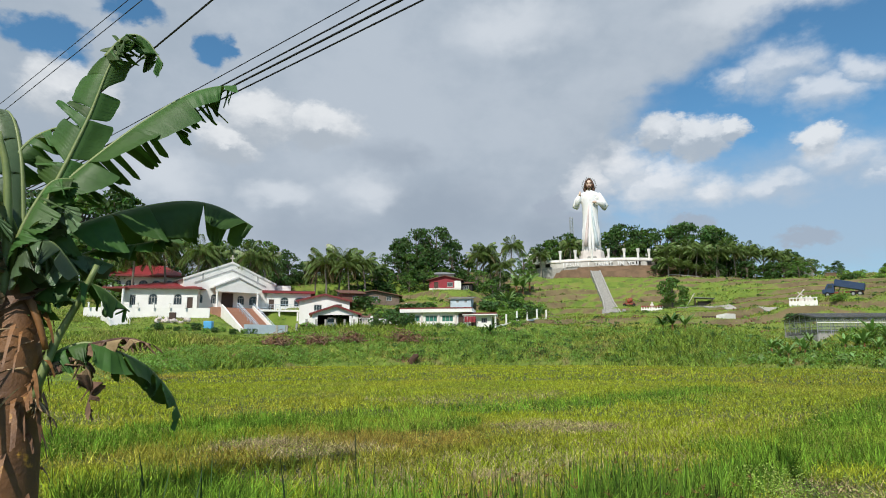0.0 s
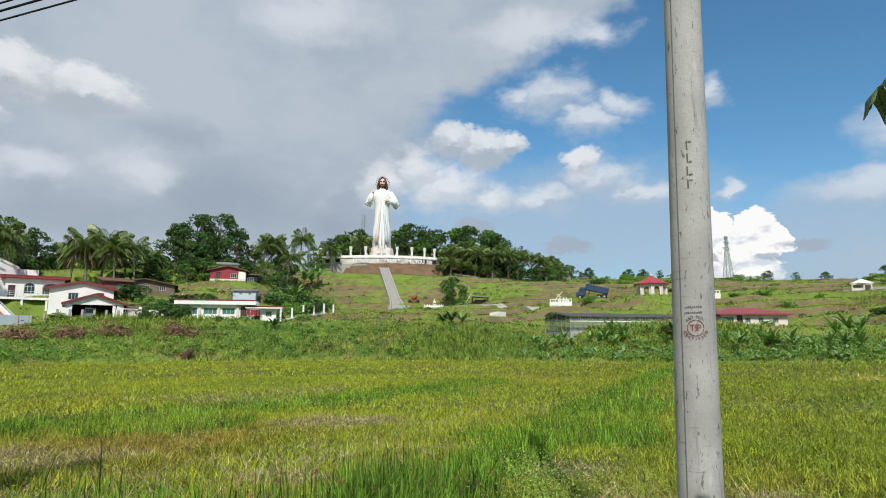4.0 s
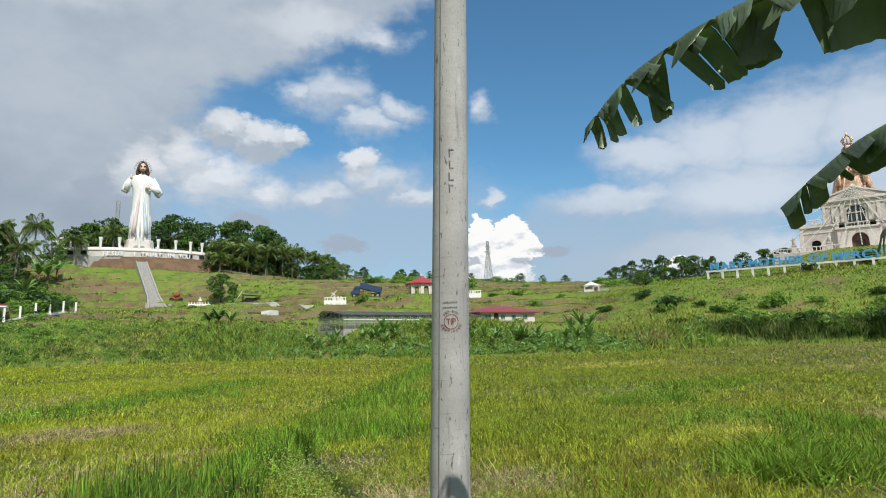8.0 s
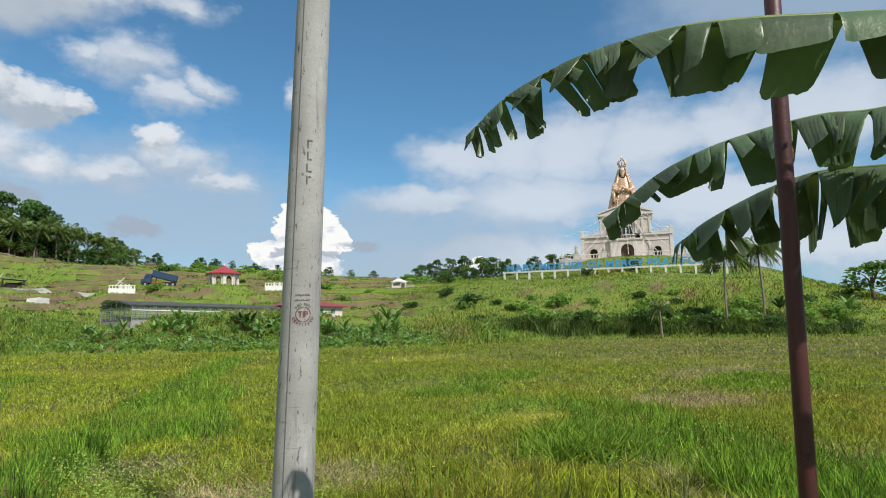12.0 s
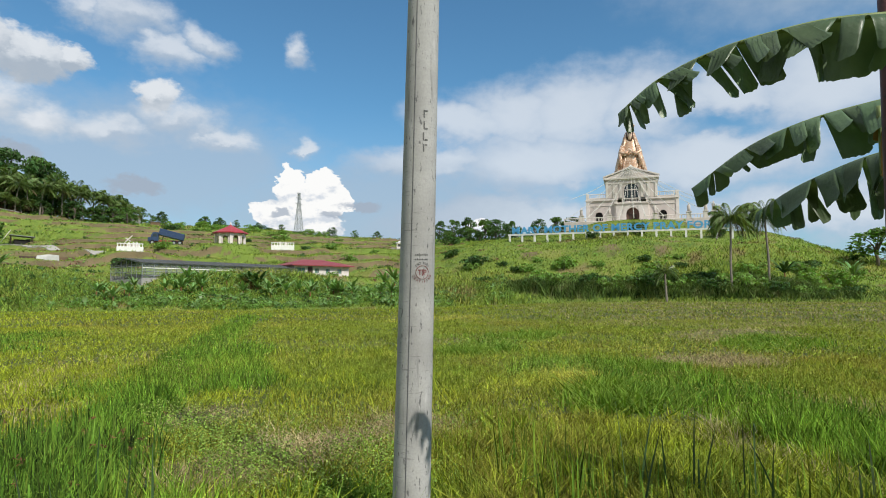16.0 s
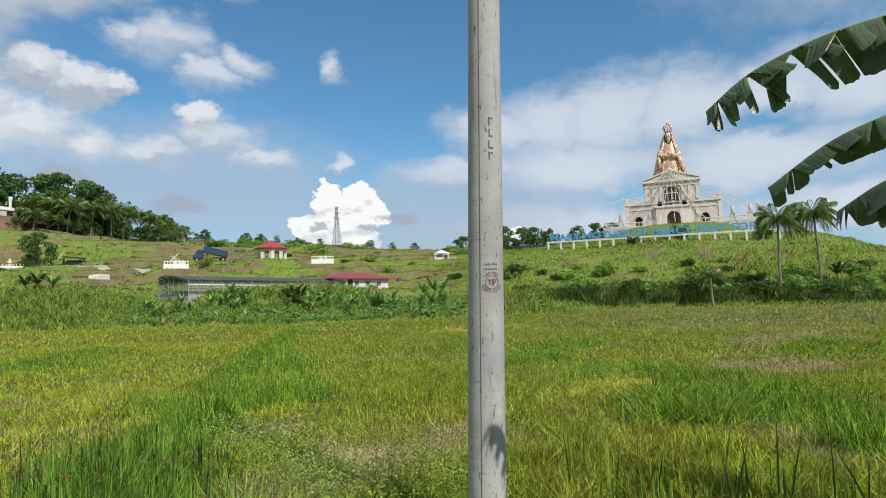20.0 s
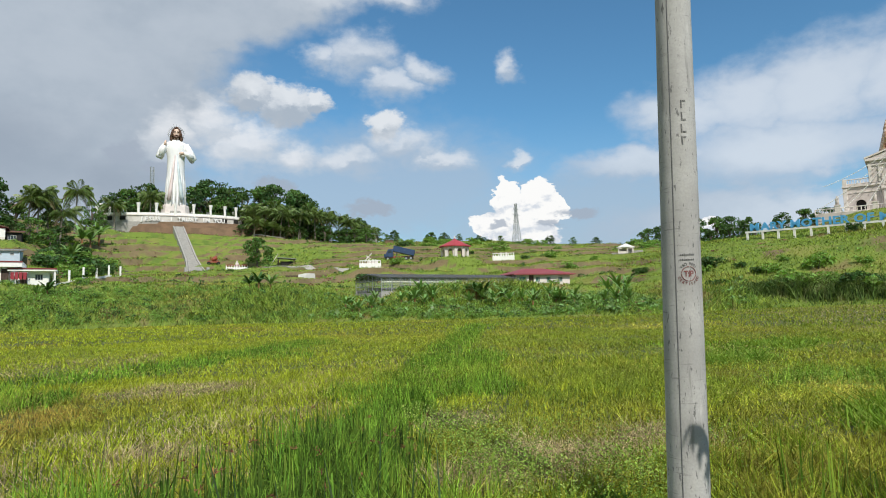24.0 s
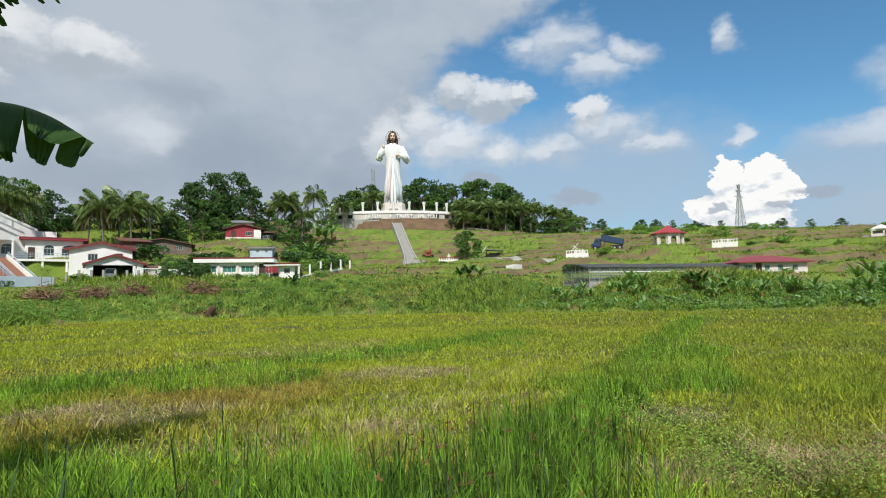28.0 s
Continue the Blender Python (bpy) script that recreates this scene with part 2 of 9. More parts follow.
def surface(name, colour, colour2=None, rough=0.8, scale=4.0, fine=40.0, bump=0.2, metal=0.0, spread=0.0, stain=None, stain_at=0.62, glow=None, spec=0.5, through_light=0.0, mask=None):
    """A surface with two scales of variation: patches of colour2 over colour, fine grain and relief."""
    if name in MATS:
        return MATS[name]
    m = bpy.data.materials.new(name)
    m.use_nodes = True
    t = m.node_tree
    t.nodes.clear()
    out, p = node(t, "ShaderNodeOutputMaterial"), node(t, "ShaderNodeBsdfPrincipled")
    tc = node(t, "ShaderNodeTexCoord")
    big, small = node(t, "ShaderNodeTexNoise"), node(t, "ShaderNodeTexNoise")
    for n, s, d in ((big, scale, 5), (small, fine, 3)):
        n.inputs["Scale"].default_value, n.inputs["Detail"].default_value = s, d
        wire(t, tc, n, 0, 3)
    c2 = colour2 or tuple(c * 0.82 for c in colour)
    col = mixed(t, remap(t, big.outputs[0], 0.35, 0.65), colour, c2)
    col = mixed(t, remap(t, small.outputs[0], 0.3, 0.75, 0.0, 0.35), col, tuple(c * 0.6 for c in colour))
    if stain:
        st = node(t, "ShaderNodeTexNoise")
        st.inputs["Scale"].default_value, st.inputs["Detail"].default_value, st.inputs["Roughness"].default_value = scale * 2.3, 8, 0.7
        wire(t, tc, st, 0, 3)
        col = mixed(t, remap(t, st.outputs[0], stain_at, stain_at + 0.1), col, stain)
    if spread:
        info = node(t, "ShaderNodeObjectInfo")
        geo = node(t, "ShaderNodeNewGeometry")
        r = calc(t, "FRACT", calc(t, "ADD", info.outputs["Random"], geo.outputs["Random Per Island"]))
        hsv = node(t, "ShaderNodeHueSaturation")
        t.links.new(remap(t, r, 0, 1, 1 - spread, 1 + spread, "LINEAR"), hsv.inputs["Value"])
        t.links.new(remap(t, r, 0, 1, 0.5 - spread * 0.05, 0.5 + spread * 0.05, "LINEAR"), hsv.inputs["Hue"])
        t.links.new(col, hsv.inputs["Color"])
        col = hsv.outputs[0]
    t.links.new(col, p.inputs["Base Color"])
    p.inputs["Roughness"].default_value, p.inputs["Metallic"].default_value = rough, metal
    p.inputs["Specular IOR Level"].default_value = spec
    if bump:
        b = node(t, "ShaderNodeBump")
        b.inputs["Strength"].default_value, b.inputs["Distance"].default_value = bump, 0.02
        t.links.new(calc(t, "ADD", small.outputs[0], calc(t, "MULTIPLY", big.outputs[0], 0.5)), b.inputs["Height"])
        wire(t, b, p, p.inputs.find("Normal"))
    if through_light:
        tr = node(t, "ShaderNodeBsdfTranslucent")
        t.links.new(mixed(t, 1.0, col, (1.25, 1.2, 0.5), "MULTIPLY"), tr.inputs[0])
        mx = node(t, "ShaderNodeMixShader")
        mx.inputs[0].default_value = through_light
        wire(t, p, mx, 1), wire(t, tr, mx, 2), wire(t, mx, out)
    else:
        wire(t, p, out)
    MATS[name] = m
    return m


def patchwork(name, colours, sizes, rough=0.95, translucent=0.25, spread=0.25, bare=None, mottle=0.0):
    """Vegetation or earth whose colour changes in patches over the land (world metres); blades differ one by one."""
    if name in MATS:
        return MATS[name]
    m = bpy.data.materials.new(name)
    m.use_nodes = True
    t = m.node_tree
    t.nodes.clear()
    out, p = node(t, "ShaderNodeOutputMaterial"), node(t, "ShaderNodeBsdfPrincipled")
    geo = node(t, "ShaderNodeNewGeometry")
    col = None
    for k, (c, s) in enumerate(zip(colours, sizes)):
        if col is None:
            col = mixed(t, 0.0, c, c)
            continue
        n = node(t, "ShaderNodeTexNoise")
        n.inputs["Scale"].default_value, n.inputs["Detail"].default_value, n.inputs["Roughness"].default_value = 1.0 / s, 4, 0.6
        sh = node(t, "ShaderNodeVectorMath")
        sh.inputs[1].default_value = (17.3 * k, -9.1 * k, 3.3 * k)
        wire(t, geo, sh), wire(t, sh, n)
        col = mixed(t, remap(t, n.outputs[0], 0.47 + 0.022 * k, 0.60 + 0.022 * k), col, c)
    if mottle:  # tufts darker and lighter than their neighbours
        for size, low, high in ((0.6, 1 - 0.6 * mottle, 1 + 0.7 * mottle), (0.17, 1 - mottle, 1 + 1.2 * mottle)):
            n = node(t, "ShaderNodeTexNoise")
            n.inputs["Scale"].default_value, n.inputs["Detail"].default_value, n.inputs["Roughness"].default_value = 1.0 / size, 3, 0.6
            wire(t, geo, n)
            hsv = node(t, "ShaderNodeHueSaturation")
            t.links.new(remap(t, n.outputs[0], 0.36, 0.64, low, high), hsv.inputs["Value"])
            t.links.new(col, hsv.inputs["Color"])
            col = hsv.outputs[0]
    if bare:  # open soil where the land is marked bare
        a = node(t, "ShaderNodeAttribute")
        a.attribute_name = "bare"
        n = node(t, "ShaderNodeTexNoise")
        n.inputs["Scale"].default_value, n.inputs["Detail"].default_value, n.inputs["Roughness"].default_value = 0.35, 7, 0.7
        wire(t, geo, n)
        soil = mixed(t, remap(t, n.outputs[0], 0.35, 0.7), bare, tuple(c * 0.6 for c in bare))
        # field soil is darkened to paint the shaded gaps between blades
        gap_shade = node(t, "ShaderNodeAttribute")
        gap_shade.attribute_name = "field"
        col = mixed(t, gap_shade.outputs["Fac"], col, mixed(t, remap(t, n.outputs[0], 0.4, 0.65), (0.07, 0.085, 0.025), (0.11, 0.13, 0.036)))
        col = mixed(t, remap(t, calc(t, "ADD", a.outputs["Fac"], n.outputs[0]), 0.70, 0.98, 0.0, 0.88), col, soil)
    if spread:
        r = geo.outputs["Random Per Island"]
        hsv = node(t, "ShaderNodeHueSaturation")
        t.links.new(remap(t, r, 0, 1, 1 - spread, 1 + spread, "LINEAR"), hsv.inputs["Value"])
        t.links.new(remap(t, calc(t, "FRACT", calc(t, "MULTIPLY", r, 7.0)), 0, 1, 0.485, 0.51, "LINEAR"), hsv.inputs["Hue"])
        t.links.new(col, hsv.inputs["Color"])
        col = hsv.outputs[0]
    t.links.new(col, p.inputs["Base Color"])
    p.inputs["Roughness"].default_value, p.inputs["Specular IOR Level"].default_value = rough, 0.25
    if translucent:
        tr = node(t, "ShaderNodeBsdfTranslucent")
        t.links.new(mixed(t, 1.0, col, (1.2, 1.2, 0.5), "MULTIPLY"), tr.inputs[0])
        mx = node(t, "ShaderNodeMixShader")
        mx.inputs[0].default_value = translucent
        wire(t, p, mx, 1), wire(t, tr, mx, 2), wire(t, mx, out)
    else:
        n = node(t, "ShaderNodeTexNoise")
        n.inputs["Scale"].default_value, n.inputs["Detail"].default_value = 6.0, 6
        wire(t, geo, n)
        b = node(t, "ShaderNodeBump")
        b.inputs["Strength"].default_value, b.inputs["Distance"].default_value = 0.7, 0.15
        t.links.new(n.outputs[0], b.inputs["Height"])
        wire(t, b, p, p.inputs.find("Normal"))
        wire(t, p, out)
    MATS[name] = m
    return m


M_CONC = surface("weathered concrete", (0.40, 0.39, 0.36), (0.32, 0.31, 0.29), 0.85, 3.0, 60, 0.25, stain=(0.2, 0.2, 0.19), stain_at=0.66)
M_WHITE = surface("white painted wall", (0.86, 0.85, 0.82), (0.79, 0.78, 0.74), 0.7, 0.6, 30, 0.06, stain=(0.55, 0.54, 0.49), stain_at=0.68)
# grey trim; on the chapel mouldings it stands in for their shadow
M_TRIM = surface("grey trim and moulding shadow paint", (0.42, 0.42, 0.41), None, 0.7, 2, 40, 0.05)
M_ROOF = surface("red metal roof", (0.30, 0.035, 0.04), (0.24, 0.03, 0.035), 0.45, 1.2, 30, 0.08)
M_FASCIA = surface("dark red fascia", (0.20, 0.03, 0.03), None, 0.5, 2, 30, 0.05)
M_GLASS = surface("window glass", (0.03, 0.045, 0.05), (0.05, 0.07, 0.075), 0.08, 0.8, 20, 0.0)
M_GGLASS = surface("green tinted glass", (0.06, 0.22, 0.16), (0.05, 0.18, 0.14), 0.15, 0.8, 20, 0.0)
# near-black that paints shade behind openings, under decks and in sheds
M_DARK = surface("dark interior", (0.02, 0.018, 0.016), None, 0.9, 2, 30, 0.0)
M_WOODD = surface("dark wood", (0.05, 0.03, 0.02), (0.08, 0.045, 0.03), 0.6, 6, 50, 0.1)
M_TILE = surface("terracotta paving", (0.42, 0.22, 0.14), (0.38, 0.19, 0.12), 0.7, 2, 40, 0.1)
M_PALEBLUE = surface("pale blue wall paint", (0.50, 0.58, 0.66), (0.44, 0.52, 0.60), 0.7, 1.0, 30, 0.06)
M_BEIGE = surface("beige render", (0.64, 0.57, 0.53), (0.55, 0.49, 0.455), 0.8, 0.7, 30, 0.1, stain=(0.42, 0.375, 0.34), stain_at=0.66)
M_BEIGET = surface("pale stone trim", (0.74, 0.68, 0.635), (0.66, 0.60, 0.555), 0.8, 1.0, 30, 0.08)
M_STEEL = surface("galvanised steel", (0.42, 0.44, 0.45), (0.34, 0.36, 0.37), 0.5, 5, 40, 0.05, metal=0.6)
M_IRON = surface("dark red oxide pipe", (0.085, 0.022, 0.02), (0.06, 0.018, 0.016), 0.5, 6, 60, 0.12, stain=(0.03, 0.012, 0.012), stain_at=0.6)
M_CABLE = surface("black cable", (0.012, 0.012, 0.014), None, 0.6, 8, 50, 0.0)
M_RUST = surface("rusty sheet", (0.20, 0.09, 0.06), (0.13, 0.07, 0.055), 0.85, 1.5, 30, 0.1, stain=(0.3, 0.27, 0.25))
M_GREYROOF = surface("grey roof sheet", (0.24, 0.25, 0.26), (0.18, 0.19, 0.2), 0.6, 1.0, 30, 0.05)


def netting(name, colour, hole):
    """A fine woven net: light and sight pass through its holes."""
    m = surface(name, colour, None, 0.85, 0.8, 30, 0.0)
    t = m.node_tree
    out = next(n for n in t.nodes if n.bl_idname == "ShaderNodeOutputMaterial")
    solid = out.inputs[0].links[0].from_socket
    mix, clear = node(t, "ShaderNodeMixShader"), node(t, "ShaderNodeBsdfTransparent")
    mix.inputs[0].default_value = hole
    t.links.new(solid, mix.inputs[1])
    wire(t, clear, mix, 2), wire(t, mix, out)
    return m


M_SHADE = netting("grey shade net", (0.12, 0.125, 0.125), 0.38)
M_NET = netting("pale wall net", (0.34, 0.36, 0.36), 0.8)
M_REDWALL = surface("red painted wall", (0.33, 0.035, 0.05), (0.28, 0.03, 0.04), 0.75, 1.2, 30, 0.05)
M_EARTH = surface("bare earth", (0.22, 0.14, 0.085), (0.15, 0.10, 0.06), 0.95, 0.5, 8, 0.5)
M_PATH = surface("pale concrete path", (0.42, 0.40, 0.36), (0.34, 0.32, 0.28), 0.9, 0.7, 20, 0.15)
M_ROBE = surface("white statue paint", (0.82, 0.82, 0.81), (0.76, 0.77, 0.78), 0.5, 0.25, 12, 0.05)
M_GOLD = surface("gold and copper paint", (0.66, 0.43, 0.28), (0.46, 0.26, 0.16), 0.4, 1.1, 5, 0.6, metal=0.2, stain=(0.84, 0.72, 0.58), stain_at=0.5)
M_SKIN = surface("statue skin paint", (0.74, 0.55, 0.44), (0.66, 0.47, 0.37), 0.6, 2, 20, 0.03)
M_HAIR = surface("statue brown paint", (0.10, 0.05, 0.03), None, 0.6, 2, 20, 0.08)
M_BLUESIGN = surface("sky blue sign paint", (0.10, 0.40, 0.72), (0.08, 0.35, 0.64), 0.5, 1, 30, 0.03)
M_TRUCK = surface("navy truck body", (0.02, 0.05, 0.12), (0.03, 0.06, 0.13), 0.45, 2, 30, 0.05)
M_ORANGE = surface("orange red chassis paint", (0.35, 0.07, 0.03), (0.2, 0.05, 0.03), 0.6, 3, 30, 0.05)
M_RUBBER = surface("black rubber", (0.015, 0.015, 0.016), None, 0.9, 5, 40, 0.1)
M_CANOPY = surface("white canopy cloth", (0.82, 0.82, 0.80), None, 0.8, 2, 30, 0.03)
M_TARP = surface("dirty white tarpaulin", (0.7, 0.7, 0.68), (0.5, 0.5, 0.48), 0.8, 1, 20, 0.1)
M_STENCIL = surface("faded black stencil paint", (0.10, 0.10, 0.10), (0.2, 0.2, 0.19), 0.9, 30, 200, 0.0)
M_STENCILR = surface("faded red stencil paint", (0.20, 0.06, 0.06), (0.28, 0.15, 0.14), 0.9, 30, 200, 0.0)
M_BARK = surface("grey brown bark", (0.16, 0.13, 0.10), (0.11, 0.09, 0.07), 0.95, 3, 20, 0.5)
M_PALMBARK = surface("pale palm trunk", (0.26, 0.23, 0.19), (0.18, 0.16, 0.13), 0.95, 3, 14, 0.5)
M_LEAF = surface("broadleaf foliage", (0.135, 0.24, 0.055), (0.09, 0.175, 0.04), 0.6, 0.35, 6, 0.0, spread=0.65, through_light=0.42, spec=0.35)
M_LEAFD = surface("dark foliage", (0.085, 0.16, 0.046), (0.055, 0.115, 0.034), 0.6, 0.35, 6, 0.0, spread=0.6, through_light=0.4, spec=0.35)
M_PALM = surface("palm fronds", (0.175, 0.245, 0.07), (0.115, 0.175, 0.05), 0.42, 0.5, 8, 0.0, spread=0.55, through_light=0.32)
M_PALMDRY = surface("dry palm fronds", (0.20, 0.14, 0.07), (0.14, 0.10, 0.05), 0.8, 0.5, 8, 0.0, spread=0.3)
M_BUSH = surface("bank shrub leaves", (0.24, 0.39, 0.08), (0.17, 0.305, 0.06), 0.6, 0.4, 6, 0.0, spread=0.5, through_light=0.42)
M_BANANA = surface("banana leaf", (0.125, 0.185, 0.092), (0.09, 0.15, 0.068), 0.38, 2.5, 25, 0.2, spread=0.3, through_light=0.22)
M_BANANAL = surface("sunlit banana leaf", (0.07, 0.15, 0.034), (0.05, 0.115, 0.027), 0.5, 2.5, 25, 0.15, spread=0.3, through_light=0.25, spec=0.3)
M_BANANAP = surface("paler banana leaf", (0.22, 0.36, 0.11), (0.16, 0.29, 0.085), 0.45, 1.2, 15, 0.1, spread=0.35, through_light=0.3)
M_RIB = surface("banana leaf midrib", (0.22, 0.27, 0.09), (0.16, 0.22, 0.07), 0.5, 8, 60, 0.05)
M_DRYLEAF = surface("dead brown banana leaf", (0.28, 0.18, 0.105), (0.12, 0.07, 0.045), 0.9, 6, 40, 0.4, spread=0.6, stain=(0.50, 0.42, 0.32))
M_STEM = surface("banana stem", (0.27, 0.12, 0.035), (0.10, 0.05, 0.026), 0.6, 2.2, 40, 0.4, stain=(0.52, 0.27, 0.04), stain_at=0.6)
M_BURNT = surface("dry red brown brush", (0.23, 0.105, 0.065), (0.26, 0.17, 0.11), 0.95, 1.5, 20, 0.0, spread=0.4)
M_BULB = surface("string light bulbs", (0.78, 0.78, 0.74), None, 0.3, 5, 30, 0.0)

# ---- building helpers ----
def thing(name, m, label, category, group="", kind=""):
    ob = new(name)
    ob.matrix_basis = m
    return tagged(ob, label, category, group, kind)


def mesh_ob(name, bm, mat, smooth=False):
    bmesh.ops.recalc_face_normals(bm, faces=bm.faces[:])
    me = bpy.data.meshes.new(name)
    bm.to_mesh(me)
    bm.free()
    for one in mat if isinstance(mat, (list, tuple)) else (mat,):
        me.materials.append(one)
    if smooth:
        me.shade_smooth()
    return new(name, me)


def part(name, bm, mat, parent, label="", smooth=False):
    ob = mesh_ob(name, bm, mat, smooth)
    ob.parent = parent
    if label:
        ob["label"] = label
    return ob


def raw_mesh(name, verts, faces, mat, smooth=False):
    """A mesh from numpy arrays: verts (n, 3) and faces (m, 3 or 4)."""
    me = bpy.data.meshes.new(name)
    k = faces.shape[1]
    me.vertices.add(len(verts))
    me.vertices.foreach_set("co", np.asarray(verts, np.float32).ravel())
    me.loops.add(faces.size)
    me.loops.foreach_set("vertex_index", np.asarray(faces, np.int32).ravel())
    me.polygons.add(len(faces))
    me.polygons.foreach_set("loop_start", np.arange(0, faces.size, k, dtype=np.int32))
    me.update(calc_edges=True)
    me.materials.append(mat)
    if smooth:
        me.shade_smooth()
    return me


def B():
    return bmesh.new()


def box(bm, x0, x1, y0, y1, z0, z1, m=None, bev=0.0):
    vs = [bm.verts.new(m @ Vector(c) if m else c) for c in ((x0, y0, z0), (x1, y0, z0), (x1, y1, z0), (x0, y1, z0), (x0, y0, z1), (x1, y0, z1), (x1, y1, z1), (x0, y1, z1))]
    fs = [bm.faces.new([vs[i] for i in q]) for q in ((3, 2, 1, 0), (4, 5, 6, 7), (0, 1, 5, 4), (1, 2, 6, 5), (2, 3, 7, 6), (3, 0, 4, 7))]
    if bev:
        es = list({e for f in fs for e in f.edges})
        bmesh.ops.bevel(bm, geom=es, offset=bev, segments=1, affect="EDGES")
    return bm


def rod(bm, p, q, r0, r1=None, n=8, cap=True):
    p, q = Vector(p), Vector(q)
    r1 = r0 if r1 is None else r1
    w = (q - p).normalized()
    a = w.orthogonal().normalized()
    b = w.cross(a)
    rings = [[bm.verts.new(c + r * (math.cos(2 * math.pi * k / n) * a + math.sin(2 * math.pi * k / n) * b)) for k in range(n)] for c, r in ((p, r0), (q, r1))]
    for k in range(n):
        bm.faces.new((rings[0][k], rings[0][(k + 1) % n], rings[1][(k + 1) % n], rings[1][k]))
    if cap:
        bm.faces.new(rings[0][::-1]), bm.faces.new(rings[1])
    return bm


def tube(bm, pts, radii, n=8):
    """A tapered round limb through points."""
    rings = []
    a = None
    for k, c in enumerate(pts):
        c = Vector(c)
        w = (Vector(pts[min(k + 1, len(pts) - 1)]) - Vector(pts[max(k - 1, 0)])).normalized()
        a = w.orthogonal().normalized() if a is None else (a - w * a.dot(w)).normalized()
        b = w.cross(a)
        rings.append([bm.verts.new(c + radii[k] * (math.cos(2 * math.pi * j / n) * a + math.sin(2 * math.pi * j / n) * b)) for j in range(n)])
    for r, s in zip(rings, rings[1:]):
        for j in range(n):
            bm.faces.new((r[j], r[(j + 1) % n], s[(j + 1) % n], s[j]))
    bm.faces.new(rings[0][::-1]), bm.faces.new(rings[-1])
    return bm


def lathe(bm, rings, n=16, m=None, a0=0.0, a1=360.0):
    """Rings of (radius x, radius y, z, shift x, shift y) joined into a closed body."""
    rows = []
    for rx, ry, z, *sh in rings:
        sx, sy = (sh + [0, 0])[:2]
        rows.append([bm.verts.new((m or Matrix()) @ Vector((sx + rx * math.cos(2 * math.pi * k / n), sy + ry * math.sin(2 * math.pi * k / n), z))) for k in range(n)])
    for r, s in zip(rows, rows[1:]):
        for j in range(n):
            bm.faces.new((r[j], r[(j + 1) % n], s[(j + 1) % n], s[j]))
    bm.faces.new(rows[0][::-1]), bm.faces.new(rows[-1])
    return bm


def slab(bm, poly, y0, y1, m=None):
    """A polygon in x, z pushed from y0 to y1."""
    a = [bm.verts.new((m or Matrix()) @ Vector((x, y0, z))) for x, z in poly]
    b = [bm.verts.new((m or Matrix()) @ Vector((x, y1, z))) for x, z in poly]
    bm.faces.new(a), bm.faces.new(b[::-1])
    for k in range(len(poly)):
        j = (k + 1) % len(poly)
        bm.faces.new((a[k], b[k], b[j], a[j]))
    return bm


def opening(x, z, w, h, arch=0.0):
    """The outline of an opening whose sill is centred at x, z; arch: rise of its curved head."""
    pts = [(x - w / 2, z), (x + w / 2, z), (x + w / 2, z + h - arch)]
    if arch:
        pts += [(x + w / 2 * math.cos(math.pi * k / 8), z + h - arch + arch * math.sin(math.pi * k / 8)) for k in range(1, 8)]
    return pts + [(x - w / 2, z + h - arch)]


def pierced(bm, outline, holes, y0, y1):
    """A wall in the x, z plane with openings right through it."""
    es = []
    for loop in (outline, *holes):
        vs = [bm.verts.new((x, y0, z)) for x, z in loop]
        es += [bm.edges.new((vs[k], vs[(k + 1) % len(vs)])) for k in range(len(vs))]
    got = bmesh.ops.triangle_fill(bm, edges=es, use_beauty=True)
    fs = [g for g in got["geom"] if isinstance(g, bmesh.types.BMFace)]
    ext = bmesh.ops.extrude_face_region(bm, geom=fs)
    bmesh.ops.translate(bm, verts=[g for g in ext["geom"] if isinstance(g, bmesh.types.BMVert)], vec=(0, y1 - y0, 0))
    return bm


def window(parent, x, z, w, h, arch, y, frame_mat, glass, bars=2, depth=0.08, name="window", label=""):
    """A framed window set in an opening: glass, outer frame, mullions."""
    bm = B()
    slab(bm, opening(x, z, w, h, arch), y + 0.05, y + 0.09)
    pane = part(name, bm, glass, parent, label)
    bm = B()
    o, i = opening(x, z, w, h, arch), opening(x, z + 0.08, w - 0.16, h - 0.16, max(arch - 0.08, 0.0) if arch else 0.0)
    a, b = [bm.verts.new((px, y - 0.02, pz)) for px, pz in o], [bm.verts.new((px, y - 0.02, pz)) for px, pz in i]
    c, d = [bm.verts.new((px, y + 0.045, pz)) for px, pz in o], [bm.verts.new((px, y + 0.045, pz)) for px, pz in i]
    for k in range(len(o)):
        j = (k + 1) % len(o)
        bm.faces.new((a[k], a[j], b[j], b[k])), bm.faces.new((b[k], b[j], d[j], d[k])), bm.faces.new((a[j], a[k], c[k], c[j]))
    for k in range(1, bars + 1):
        bx = x - w / 2 + w * k / (bars + 1)
        box(bm, bx - 0.035, bx + 0.035, y - 0.01, y + 0.045, z + 0.08, z + h - (arch * 0.6 if arch else 0.08))
    if arch:
        box(bm, x - w / 2 + 0.06, x + w / 2 - 0.06, y - 0.01, y + 0.045, z + h - arch - 0.04, z + h - arch + 0.04)
    part("window_frame", bm, frame_mat, pane)
    return pane


